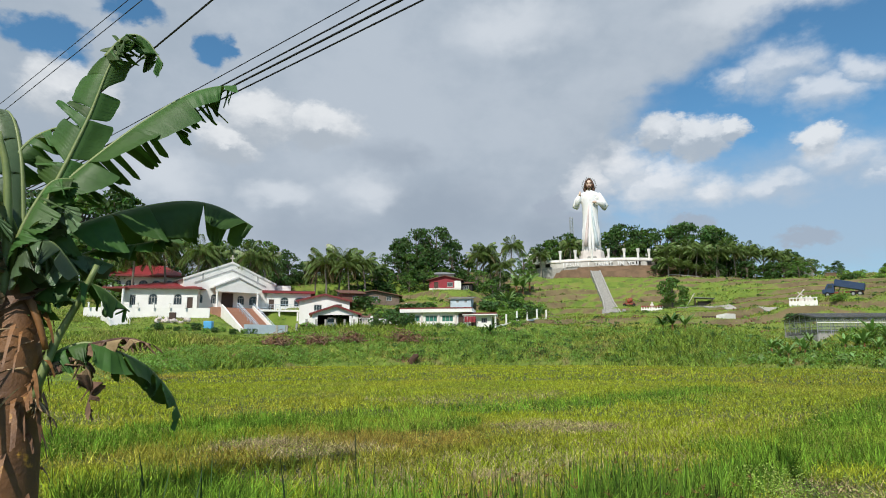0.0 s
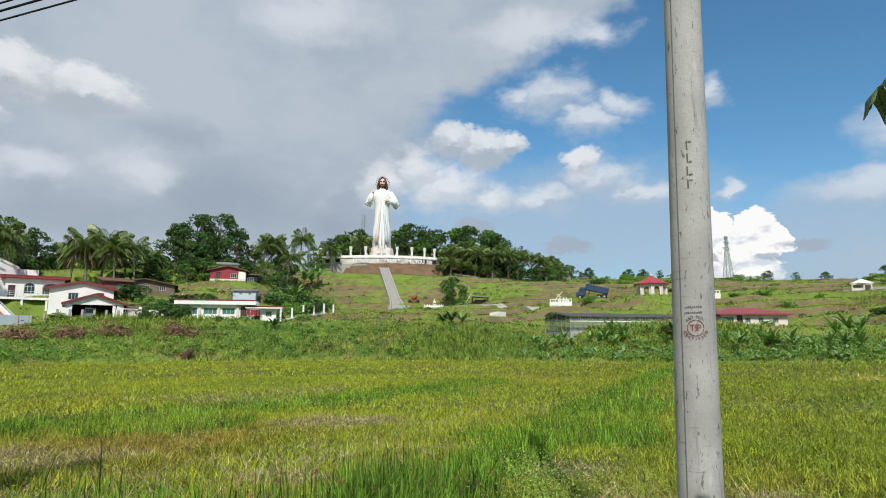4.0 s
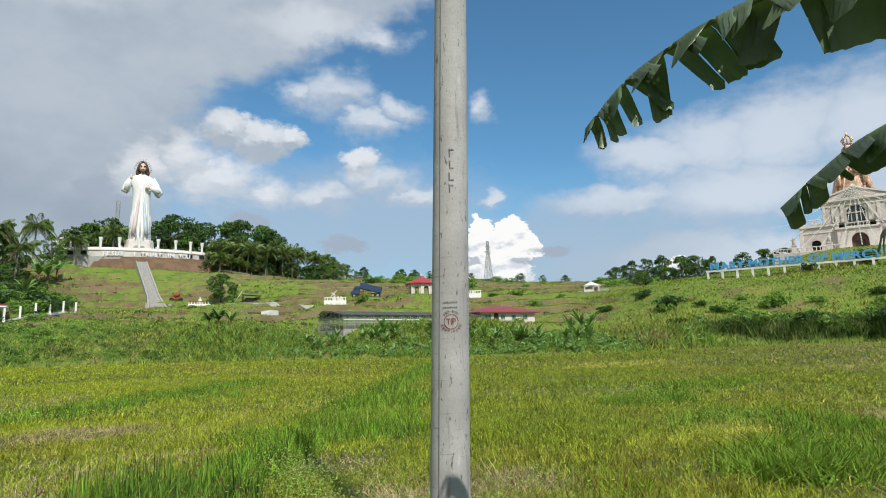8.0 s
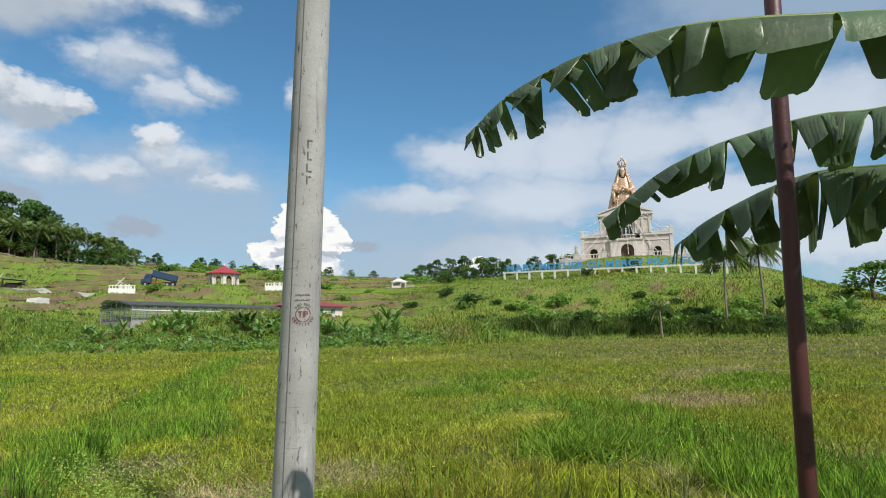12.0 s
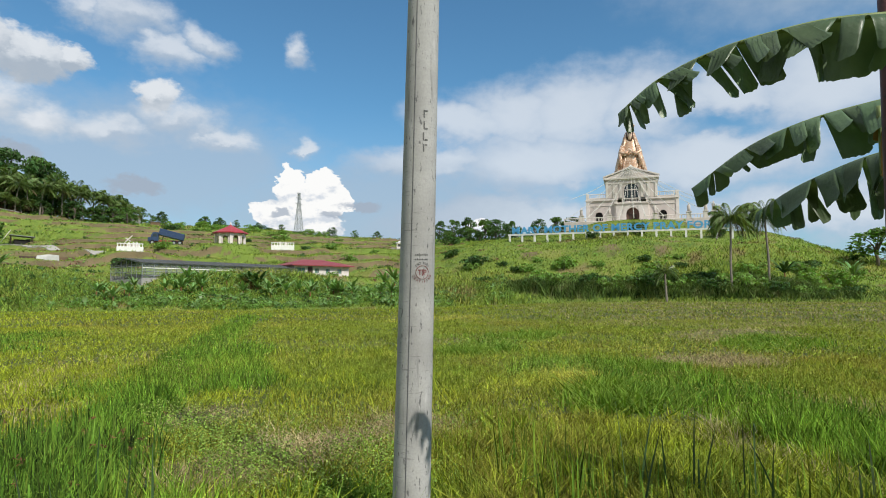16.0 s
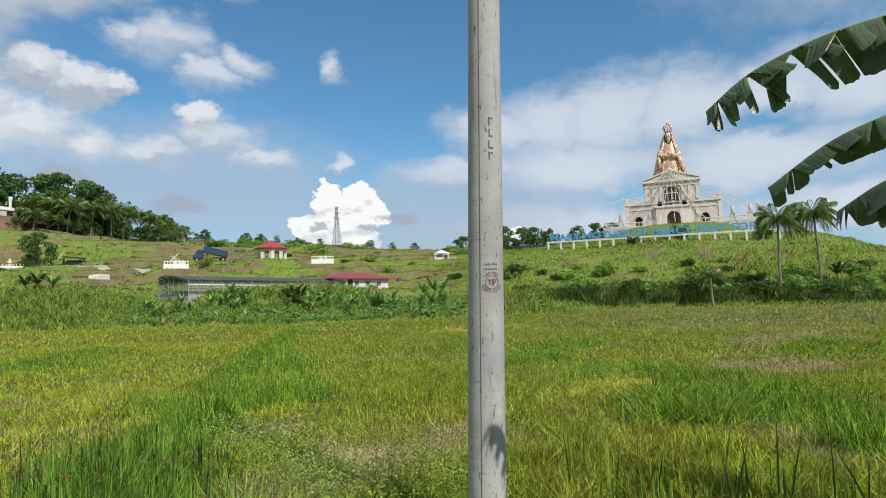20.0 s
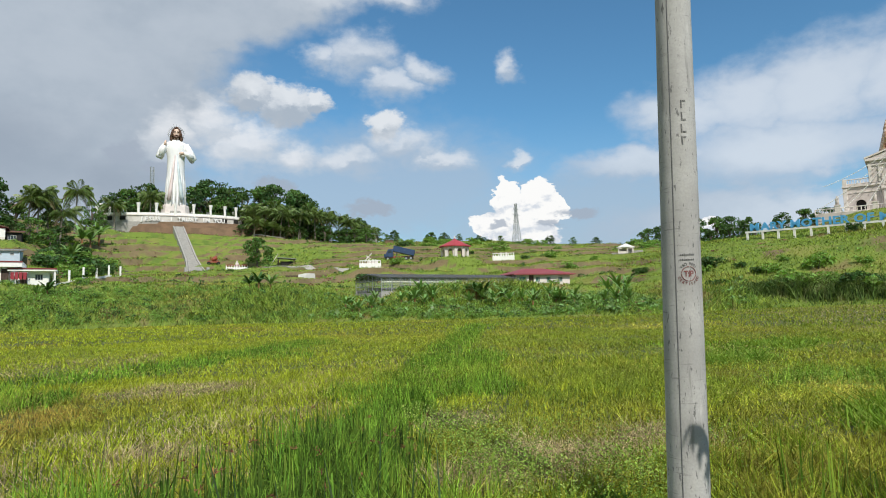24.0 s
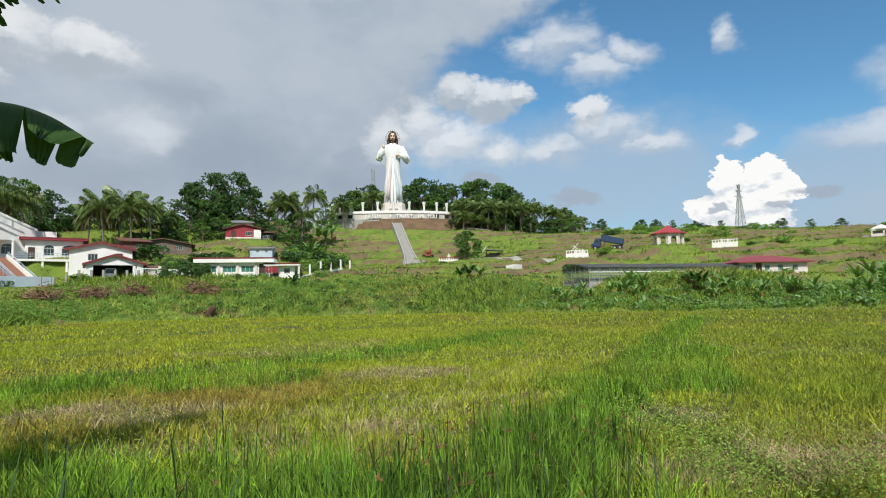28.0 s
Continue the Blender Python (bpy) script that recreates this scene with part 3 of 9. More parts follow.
def letters(body, size, depth, mat, name="letters", bold=0.0):
    """Raised lettering as a mesh, centred, upright in x, z and facing -y."""
    cu = bpy.data.curves.new(name, "FONT")
    cu.body, cu.size, cu.extrude, cu.align_x = body, size, depth / 2, "CENTER"
    cu.resolution_u, cu.offset = 3, bold
    ob = bpy.data.objects.new(name, cu)
    me = bpy.data.meshes.new_from_object(ob)
    me.transform(pose(0, 0, 0, 90))
    bpy.data.objects.remove(ob)
    me.materials.clear()
    me.materials.append(mat)
    return new(name, me)


def bearing(az, r):
    return r * math.sin(radians(az)), r * math.cos(radians(az))


# ---- the land: a flat field, a bank, and hills round it ----
RANGE = np.array([92.0, 104, 118, 140, 170, 215])
HILLS = [  # bearing: heights at those distances
    (-60, (4, 6, 9, 14, 17, 20)), (-28, (2.9, 5.2, 7.6, 13, 17, 20)), (-16, (3.6, 5.0, 8.8, 17, 22, 25)),
    (-6, (4.6, 6.0, 11.3, 18, 23, 27)), (3, (4.4, 7.2, 12, 18.3, 24, 28)), (12, (4.2, 6.5, 8.2, 9.7, 22.3, 27)),
    (21, (4.4, 6.8, 8.9, 11.2, 21.9, 25.5)), (31, (3.6, 6.4, 9.8, 13.5, 19.5, 24)), (40, (3.6, 6.4, 10.6, 13.8, 18.5, 24.2)),
    (54, (2.8, 5.2, 8.3, 12.4, 17, 20.3)), (65, (3.4, 8.6, 12.6, 14.4, 15.5, 17)), (75, (3.6, 10.0, 13.0, 16.4, 17.4, 17)),
    (85, (3.0, 9.6, 12.3, 14, 12, 10)), (91, (2.2, 5, 8.6, 7.4, 6, 5)), (100, (1.5, 2, 2.6, 4.6, 6.2, 7)), (150, (0.8, 1, 1.5, 2, 3, 4)),
]
EDGE_AZ, EDGE_R = (-70, -28, -22, -13, 0, 20, 30, 55, 62, 68, 110, 160), (40, 47, 60, 79, 83, 81, 73, 71, 80, 85, 85, 85)
PADS = []


def benches(az, r, z):
    """Old cut terraces on the open slope: how far they shift the ground, and where their raw faces lie."""
    mask = np.clip((az + 8) / 6, 0, 1) * np.clip((62 - az) / 8, 0, 1) * np.clip((r - 98) / 8, 0, 1) * np.clip((182 - r) / 14, 0, 1)
    step = 1.9
    level = z / step + 0.35 * np.sin(az * 0.33) + 0.12 * np.sin(az * 1.3 + r * 0.05)
    f = level - np.floor(level)
    k = np.clip((f - 0.66) / 0.34, 0, 1)
    k = k * k * (3 - 2 * k)
    return mask * step * (0.3 * f + 0.7 * k - f), mask * np.clip(1 - np.abs(f - 0.83) / 0.17, 0, 1)


def land(x, y, flat=True, face=False):
    """Height of the ground at x, y (arrays)."""
    x, y = np.asarray(x, float), np.asarray(y, float)
    az, r = np.degrees(np.arctan2(x, y)), np.hypot(x, y)
    azs = np.array([h[0] for h in HILLS], float)
    tab = np.array([h[1] for h in HILLS], float)
    ac = np.clip(az, azs[0], azs[-1] - 1e-6)
    i = np.clip(np.searchsorted(azs, ac, "right") - 1, 0, len(azs) - 2)
    f = (ac - azs[i]) / (azs[i + 1] - azs[i])
    f = f * f * (3 - 2 * f) * 0.5 + f * 0.5
    rc = np.clip(r, RANGE[0], RANGE[-1] - 1e-6)
    j = np.clip(np.searchsorted(RANGE, rc, "right") - 1, 0, len(RANGE) - 2)
    g = (rc - RANGE[j]) / (RANGE[j + 1] - RANGE[j])
    g = g * 0.6 + g * g * (3 - 2 * g) * 0.4
    z = (tab[i, j] * (1 - f) + tab[i + 1, j] * f) * (1 - g) + (tab[i, j + 1] * (1 - f) + tab[i + 1, j + 1] * f) * g
    far = np.clip(r / RANGE[-1], 1, 5)
    z = np.where(r > RANGE[-1], 1.7 + (z - 1.7) * (1 + (far - 1) * 0.97), z)
    edge = np.interp(az, EDGE_AZ, EDGE_R)
    rise = 0.25 + 0.5 * np.clip((az - 50) / 25, 0, 1)
    field = rise * np.clip(r / 85, 0, 1) ** 2 + 0.03 * np.sin(x * 0.7) * np.sin(y * 0.53)
    k = np.clip((r - edge) / np.maximum(RANGE[0] - edge, 1), 0, 1) ** 0.65
    z = np.where(r < RANGE[0], field + (z - field) * k, z)
    bumpy = np.clip((r - edge) / 20, 0, 1)
    z = z + bumpy * (0.30 * np.sin(x * 0.21 + 1.3) * np.sin(y * 0.17) + 0.12 * np.sin(x * 0.63) * np.sin(y * 0.71 + 2))
    cut, raw = benches(az, r, z)
    if face:
        return raw
    z = z + cut
    back = np.clip((np.abs(az) - 110) / 20, 0, 1)
    z = z * (1 - back) + back * 0.02
    if flat:
        for px, py, pr, pz, soft in PADS:
            w = np.clip((pr + soft - np.hypot(x - px, y - py)) / soft, 0, 1)
            w = w * w * (3 - 2 * w)
            z = z * (1 - w) + pz * w
    return z


def spot(x, y, lift=0.0):
    return float(land(x, y)) + lift


PADS += [(137.5, 36.3, 10.0, 17.0, 8.0), (-38.0, 123.0, 10.0, 9.9, 2.5), (-50.0, 118.5, 9.5, 9.2, 2.0), (-24.0, 125.0, 5.0, 9.7, 3.0), (-17.0, 107.0, 5.5, 5.9, 3.0),
         (0.5, 101.5, 6.0, 6.0, 3.0), (3.0, 127.5, 5.0, 14.3, 3.0), (75.0, 94.0, 4.5, 11.0, 3.0), (58.0, 96.5, 3.0, 8.9, 2.5), (86.0, 91.0, 3.0, 10.4, 2.5), (72.5, 108.0, 4.5, 11.4, 3.0), (46.5, 132.5, 3.5, 10.5, 2.5), (60.0, 74.0, 12.0, 4.2, 4.0), (75.0, 70.0, 7.0, 4.6, 4.0)]
PADS += [(-35.4 + 8.4 * k / 6, 112.6 - 8.6 * k / 6, 4.0, 9.0 - 4.1 * k / 6, 2.0) for k in range(7)] + [(-25.5, 111.5, 3.0, 6.2, 2.0)]  # the ground under the chapel steps


def build_ground():
    az = np.concatenate([np.linspace(-180, -50, 40, endpoint=False), np.linspace(-50, 110, 420, endpoint=False), np.linspace(110, 180, 24)])
    r = np.concatenate([np.linspace(0.5, 40, 50, endpoint=False), np.linspace(40, 84, 30, endpoint=False), np.linspace(84, 220, 130, endpoint=False), np.geomspace(220, 4500, 26)])
    A, Rr = np.meshgrid(np.radians(az), r)
    x, y = Rr * np.sin(A), Rr * np.cos(A)
    z = land(x, y)
    v = np.stack([x, y, z], -1).reshape(-1, 3)
    v = np.vstack([v, [[0, 0, float(land(0, 0))]]])
    n, c = len(az), len(r)
    i = np.arange((c - 1) * n)
    i = i[(i % n) != n - 1]
    f = np.stack([i, i + 1, i + n + 1, i + n], -1)
    me = raw_mesh("ground", v, f, M_GROUND, True)
    hub = bmesh.new()
    hub.from_mesh(me)
    hub.verts.ensure_lookup_table()
    for k in range(n - 1):
        hub.faces.new((hub.verts[len(v) - 1], hub.verts[k + 1], hub.verts[k]))
    hub.to_mesh(me)
    hub.free()
    bare = me.attributes.new("bare", "FLOAT", "POINT")
    raw = land(v[:, 0], v[:, 1], face=True) * np.clip(2.4 * wobble(v[:, :2], 9.0, 6.0) - 0.3, 0, 1)
    bare.data.foreach_set("value", np.maximum(0.62 * in_spots(v[:, :2], BARE), 0.95 * raw).astype(np.float32))
    paddy = me.attributes.new("field", "FLOAT", "POINT")  # darker field soil, painting the shade between the grass blades
    rr, aa = np.hypot(v[:, 0], v[:, 1]), np.degrees(np.arctan2(v[:, 0], v[:, 1]))
    paddy.data.foreach_set("value", np.clip((np.interp(aa, EDGE_AZ, EDGE_R) - rr) / 6, 0, 1).astype(np.float32))
    tagged(new("ground", me), "green rough field and grassy hillsides with bare earth patches", "ground", kind="structure")


BARE = [(98, 30, 5, 3.5), (94, 42, 5, 3), (99, 22, 4, 3), (16, 143, 13, 6), (32, 152, 10, 6), (27, 146, 8, 3), (52, 141, 9, 7), (62, 130, 10, 5), (30, 108, 12, 5), (39, 99, 14, 5), (47, 93.5, 11, 5), (24, 112, 7, 3), (48, 166, 26, 5), (60, 118, 12, 5), (66, 157, 12, 4), (8, 118, 7, 5), (-4, 105, 8, 4), (90, 100, 7, 4), (36, 128, 9, 3), (-27, 97, 6, 2)]  # x, y, half sizes
M_GROUND = patchwork("hill and field soil", [(0.155, 0.22, 0.036), (0.105, 0.165, 0.029), (0.20, 0.22, 0.052), (0.16, 0.23, 0.037), (0.185, 0.165, 0.065)], [1, 3.5, 8.0, 2.2, 6.0], translucent=0.0, spread=0.0, bare=(0.205, 0.145, 0.085))


# ---- grass, as many joined blades ----
def blades(xy, height, width, rng, lean=0.35, segs=2, droop=0.35, base=None):
    """Tapered blades standing at xy; returns verts and quads/tris as quads."""
    n = len(xy)
    h = height * rng.uniform(0.55, 1.2, n)
    a, tilt = rng.uniform(0, 2 * np.pi, n), rng.uniform(0.02, lean, n)
    face = rng.uniform(0, 2 * np.pi, n)
    z0 = land(xy[:, 0], xy[:, 1]) - 0.02 if base is None else base
    rows = []
    for k in range(segs + 1):
        s = k / segs
        out = h * (tilt * s + droop * tilt * 2.2 * s * s)
        up = h * s * (1 - 0.35 * droop * s * s)
        w = width * (1 - s) ** 0.7 / 2 if k < segs else np.full(n, 0.0) + width * 0.06
        cx, cy = xy[:, 0] + out * np.cos(a), xy[:, 1] + out * np.sin(a)
        wx, wy = w * np.cos(face), w * np.sin(face)
        rows.append(np.stack([cx - wx, cy - wy, z0 + up], -1))
        rows.append(np.stack([cx + wx, cy + wy, z0 + up], -1))
    v = np.stack(rows, 1)  # n, 2(segs+1), 3
    m = 2 * (segs + 1)
    f = np.concatenate([np.stack([np.arange(n) * m + 2 * k, np.arange(n) * m + 2 * k + 1, np.arange(n) * m + 2 * k + 3, np.arange(n) * m + 2 * k + 2], -1) for k in range(segs)])
    return v.reshape(-1, 3), f


def scatter(rng, n, az0, az1, r0, r1):
    az, r = np.radians(rng.uniform(az0, az1, n)), np.sqrt(rng.uniform(r0 * r0, r1 * r1, n))
    return np.stack([r * np.sin(az), r * np.cos(az)], -1)


def near_line(p, pts, half):
    """How far inside a band round a polyline each point lies (1 on the line, 0 outside)."""
    best = np.full(len(p), 9e9)
    for (x0, y0), (x1, y1) in zip(pts, pts[1:]):
        d = np.array([x1 - x0, y1 - y0])
        s = np.clip(((p - [x0, y0]) @ d) / (d @ d), 0, 1)
        best = np.minimum(best, np.hypot(*(p - ([x0, y0] + s[:, None] * d)).T))
    return np.clip(1 - best / half, 0, 1)


def in_spots(p, spots):
    m = np.zeros(len(p))
    for x, y, rx, ry in spots:
        m = np.maximum(m, np.clip(1 - np.hypot((p[:, 0] - x) / rx, (p[:, 1] - y) / ry), 0, 1))
    return m


def wobble(p, s, k):
    """Smooth value in 0..1 over the land, patch size s."""
    x, y = p[:, 0] / s + 3.1 * k, p[:, 1] / s - 1.7 * k
    return 0.5 + 0.25 * (np.sin(x + 1.3 * np.sin(y * 0.9 + k)) + np.sin(y * 1.1 + 1.7 * np.sin(x * 0.6 - k)))


GREEN_BAND = [(0.4, 4.2), (1.4, 5.8), (3.2, 8.0), (7.0, 12.0), (12.0, 17.5), (20, 26), (34, 40)]
STRIP = [(-9, 10.5), (-4.6, 14.6), (-3.0, 17), (1.6, 20), (4.4, 21.3), (9.2, 26.5), (13, 29)]
DEAD = [(2.9, 15.0, 2.2, 1.5), (-2.0, 11.5, 1.8, 1.1), (15.8, 3.2, 2.2, 2.2), (26.5, 3.8, 6, 3), (5.6, 5.2, 0.9, 0.9), (3.6, 5.5, 1.7, 1.2), (4.6, 8.2, 1.3, 0.9), (-3.5, 12.5, 1.6, 1.2), (1.0, 9.0, 1.0, 0.8)]
YELLOW = [(11.0, 5.4, 2.4, 1.3), (36, 24, 8, 4)]
LUSH = [(15.8, 9.6, 2.2, 1.3), (21.6, 11.0, 4.0, 1.6), (13.5, 3.9, 1.3, 0.9), (9.2, 3.5, 1.6, 1.1), (22.5, 2.4, 4.2, 1.6), (2.9, 3.9, 0.5, 0.6)]


def field_grass():
    rng = np.random.default_rng(7)
    kinds = {k: [] for k in ("field_grass", "tall_green_grass", "dry_grass", "yellow_grass", "leafy_weeds", "meadow_grass")}
    for n, az0, az1, r0, r1, h, w, segs in ((100000, -62, 116, 2.6, 8, 0.29, 0.017, 2), (170000, -54, 112, 8, 18, 0.20, 0.023, 1), (190000, -50, 108, 18, 40, 0.175, 0.036, 1), (150000, -48, 106, 40, 86, 0.19, 0.075, 1)):
        p = scatter(rng, n, az0, az1, r0, r1)
        r, az = np.hypot(*p.T), np.degrees(np.arctan2(*p.T))
        p = p[r < np.interp(az, EDGE_AZ, EDGE_R) + 3]
        r = np.hypot(*p.T)
        ragged = 0.3 + 0.9 * wobble(p, 0.55, 8.0)
        band, strip = near_line(p, GREEN_BAND, 0.55 + 0.018 * r.mean()) * ragged, near_line(p, STRIP, 2.0) * (0.35 + 0.8 * wobble(p, 0.9, 9.0))
        dead, yel, lush = in_spots(p, DEAD), in_spots(p, YELLOW), in_spots(p, LUSH)
        roll = rng.uniform(0, 1, len(p))
        wild = wobble(p, 2.6, 2.0)
        kind = np.zeros(len(p), int)
        kind[(wild > 0.74) & (roll < 0.35) & (r < 30)] = 2
        kind[(wobble(p, 3.3, 5.0) > 0.72) & (roll < 0.14)] = 3
        kind[(wobble(p, 1.9, 7.0) > 0.78) & (roll < 0.7) & (r < 25)] = 1
        way = np.degrees(np.arctan2(*p.T))
        kind[(kind == 0) & (rng.uniform(0, 1, len(p)) < np.interp(way, (14, 42, 120), (0.0, 0.75, 0.85)))] = 5
        kind[(way > 58) & (r > 32) & (roll < np.interp(way, (58, 75), (0.0, 0.45)))] = 2
        kind[yel > roll * 0.6] = 3
        kind[dead > roll * 0.5] = 2
        kind[np.maximum(band, strip) > roll * 0.5 + 0.05] = 1
        kind[lush > roll * 0.4] = 4
        for k, (name, hh, ww, lean) in enumerate((("field_grass", 0.95, 1.0, 0.6), ("tall_green_grass", 1.6, 0.95, 0.42), ("dry_grass", 0.85, 0.8, 1.1), ("yellow_grass", 1.0, 0.9, 0.9), ("leafy_weeds", 1.4, 1.8, 0.9), ("meadow_grass", 0.95, 1.0, 0.7))):
            q = p[kind == k]
            if len(q):
                kinds[name].append(blades(q, h * hh * (0.35 + 0.6 * wobble(q, 1.4, k + 1.0) + 0.75 * wobble(q, 0.3, k + 4.0) ** 1.5), w * ww, rng, lean, segs))
    looks = {"field_grass": ("yellow-green weedy rice field grass", patchwork("field grass blades", [(0.31, 0.365, 0.028), (0.255, 0.325, 0.025), (0.345, 0.35, 0.036), (0.215, 0.30, 0.026), (0.32, 0.25, 0.055)], [1, 5.0, 9.0, 3.0, 14.0], spread=0.55, translucent=0.25, mottle=0.25)),
             "tall_green_grass": ("bright green tall grass in bands across the field", patchwork("tall grass blades", [(0.14, 0.26, 0.026), (0.085, 0.175, 0.019), (0.19, 0.30, 0.032)], [1, 1.5, 4.0], spread=0.8, translucent=0.2, mottle=0.30)),
             "dry_grass": ("dry brownish-purple dead grass patches", patchwork("dry grass blades", [(0.36, 0.29, 0.16), (0.29, 0.25, 0.11), (0.41, 0.35, 0.19)], [1, 1.5, 3.0], spread=0.6, translucent=0.15, mottle=0.3)),
             "yellow_grass": ("pale yellow seeding grass tufts", patchwork("yellow grass blades", [(0.48, 0.45, 0.08), (0.40, 0.42, 0.06), (0.36, 0.40, 0.05)], [1, 2.0, 4.0], spread=0.5, translucent=0.25, mottle=0.3)),
             "meadow_grass": ("fine green field grass with olive patches", patchwork("meadow grass blades", [(0.205, 0.265, 0.03), (0.155, 0.22, 0.026), (0.26, 0.255, 0.04), (0.17, 0.245, 0.028)], [1, 4.0, 8.0, 2.0], spread=0.65, translucent=0.25, mottle=0.25)),
             "leafy_weeds": ("lush green weeds growing in clumps", patchwork("weed leaves", [(0.175, 0.285, 0.034), (0.125, 0.23, 0.028)], [1, 1.5], spread=0.35, translucent=0.3))}
    for name, made in kinds.items():
        off, vs, fs = 0, [], []
        for v, f in made:
            vs.append(v), fs.append(f + off)
            off += len(v)
        tagged(new(name, raw_mesh(name, np.vstack(vs), np.vstack(fs), looks[name][1])), looks[name][0], "grass", kind="stuff")


def hill_grass():
    """Rough tufts over the bank and slopes."""
    rng = np.random.default_rng(21)
    vs, fs, off = [], [], 0
    for n, r0, r1, h, w in ((100000, 66, 102, 0.62, 0.16), (12000, 46, 66, 0.5, 0.14), (170000, 102, 150, 0.36, 0.16), (70000, 150, 225, 0.42, 0.25)):
        p = scatter(rng, n, -46, 104, r0, r1)
        r, az = np.hypot(*p.T), np.degrees(np.arctan2(*p.T))
        keep = r > np.interp(az, EDGE_AZ, EDGE_R) - 1
        for px, py, pr, pz, soft in PADS:
            keep &= np.hypot(p[:, 0] - px, p[:, 1] - py) > min(pr * 0.85, 8.0)
        keep &= near_line(p, [(40.3, 139), (42.5, 160)], 3.0) == 0
        keep &= in_spots(p, BARE) * 0.9 < rng.uniform(0.1, 1.3, len(p))
        keep &= land(p[:, 0], p[:, 1], face=True) * np.clip(2.4 * wobble(p, 9.0, 6.0) - 0.3, 0, 1) < rng.uniform(0.1, 1.0, len(p))
        p = p[keep]
        hh = h * (0.35 + 1.3 * wobble(p, 6.0, 3.0) ** 2) * np.where(np.hypot(*p.T) < 97, 1.5, 1.0)
        v, f = blades(p, hh, w, rng, 0.7, 1)
        vs.append(v), fs.append(f + off)
        off += len(v)
    m = patchwork("slope grass blades", [(0.205, 0.285, 0.046), (0.125, 0.20, 0.034), (0.275, 0.285, 0.066), (0.17, 0.27, 0.042), (0.25, 0.21, 0.08)], [1, 3.0, 7.0, 2.0, 6.0], spread=0.65, translucent=0.2, mottle=0.25)
    tagged(new("slope_grass", raw_mesh("slope_grass", np.vstack(vs), np.vstack(fs), m)), "rough green grass and weeds on the bank and hillside", "grass", kind="stuff")


def reeds(xy, height, width, rng, bent=0.35):
    """Stiff upright reeds, some with a kinked tip; returns verts, quads and the tips."""
    n = len(xy)
    h = height * rng.uniform(0.65, 1.15, n)
    a, face = rng.uniform(0, 2 * np.pi, n), rng.uniform(0, 2 * np.pi, n)
    tilt = np.abs(rng.normal(0, 0.13, n))
    knee, kink = rng.uniform(0.55, 0.9, n), rng.uniform(0, 1, n) < bent
    z0 = land(xy[:, 0], xy[:, 1]) - 0.03
    fall = rng.uniform(-0.5, 0.35, n)
    rows, tip = [], None
    for s, thick in ((0.0, 1.0), (0.4, 0.95), (0.8, 0.8), (1.0, 0.6), (1.45, 0.12)):
        k = np.minimum(s, 1.0) * np.where(kink, knee, 0.8)
        over = max(s - 1.0, 0.0) / 0.45
        out = h * (tilt * k * (0.6 + 0.8 * k)) + over * h * np.where(kink, (1 - knee) * 1.3 + 0.08, 0.2 * tilt * 2)
        up = h * k + over * h * np.where(kink, fall * (1 - knee), 0.22)
        cx, cy = xy[:, 0] + out * np.cos(a), xy[:, 1] + out * np.sin(a)
        w = width * thick / 2
        rows += [np.stack([cx - w * np.cos(face), cy - w * np.sin(face), z0 + up], -1), np.stack([cx + w * np.cos(face), cy + w * np.sin(face), z0 + up], -1)]
        tip = np.stack([cx, cy, z0 + up], -1)
    v, i = np.stack(rows, 1), np.arange(n) * 10
    f = np.concatenate([np.stack([i + 2 * k, i + 2 * k + 1, i + 2 * k + 3, i + 2 * k + 2], -1) for k in range(4)])
    return v.reshape(-1, 3), f, tip


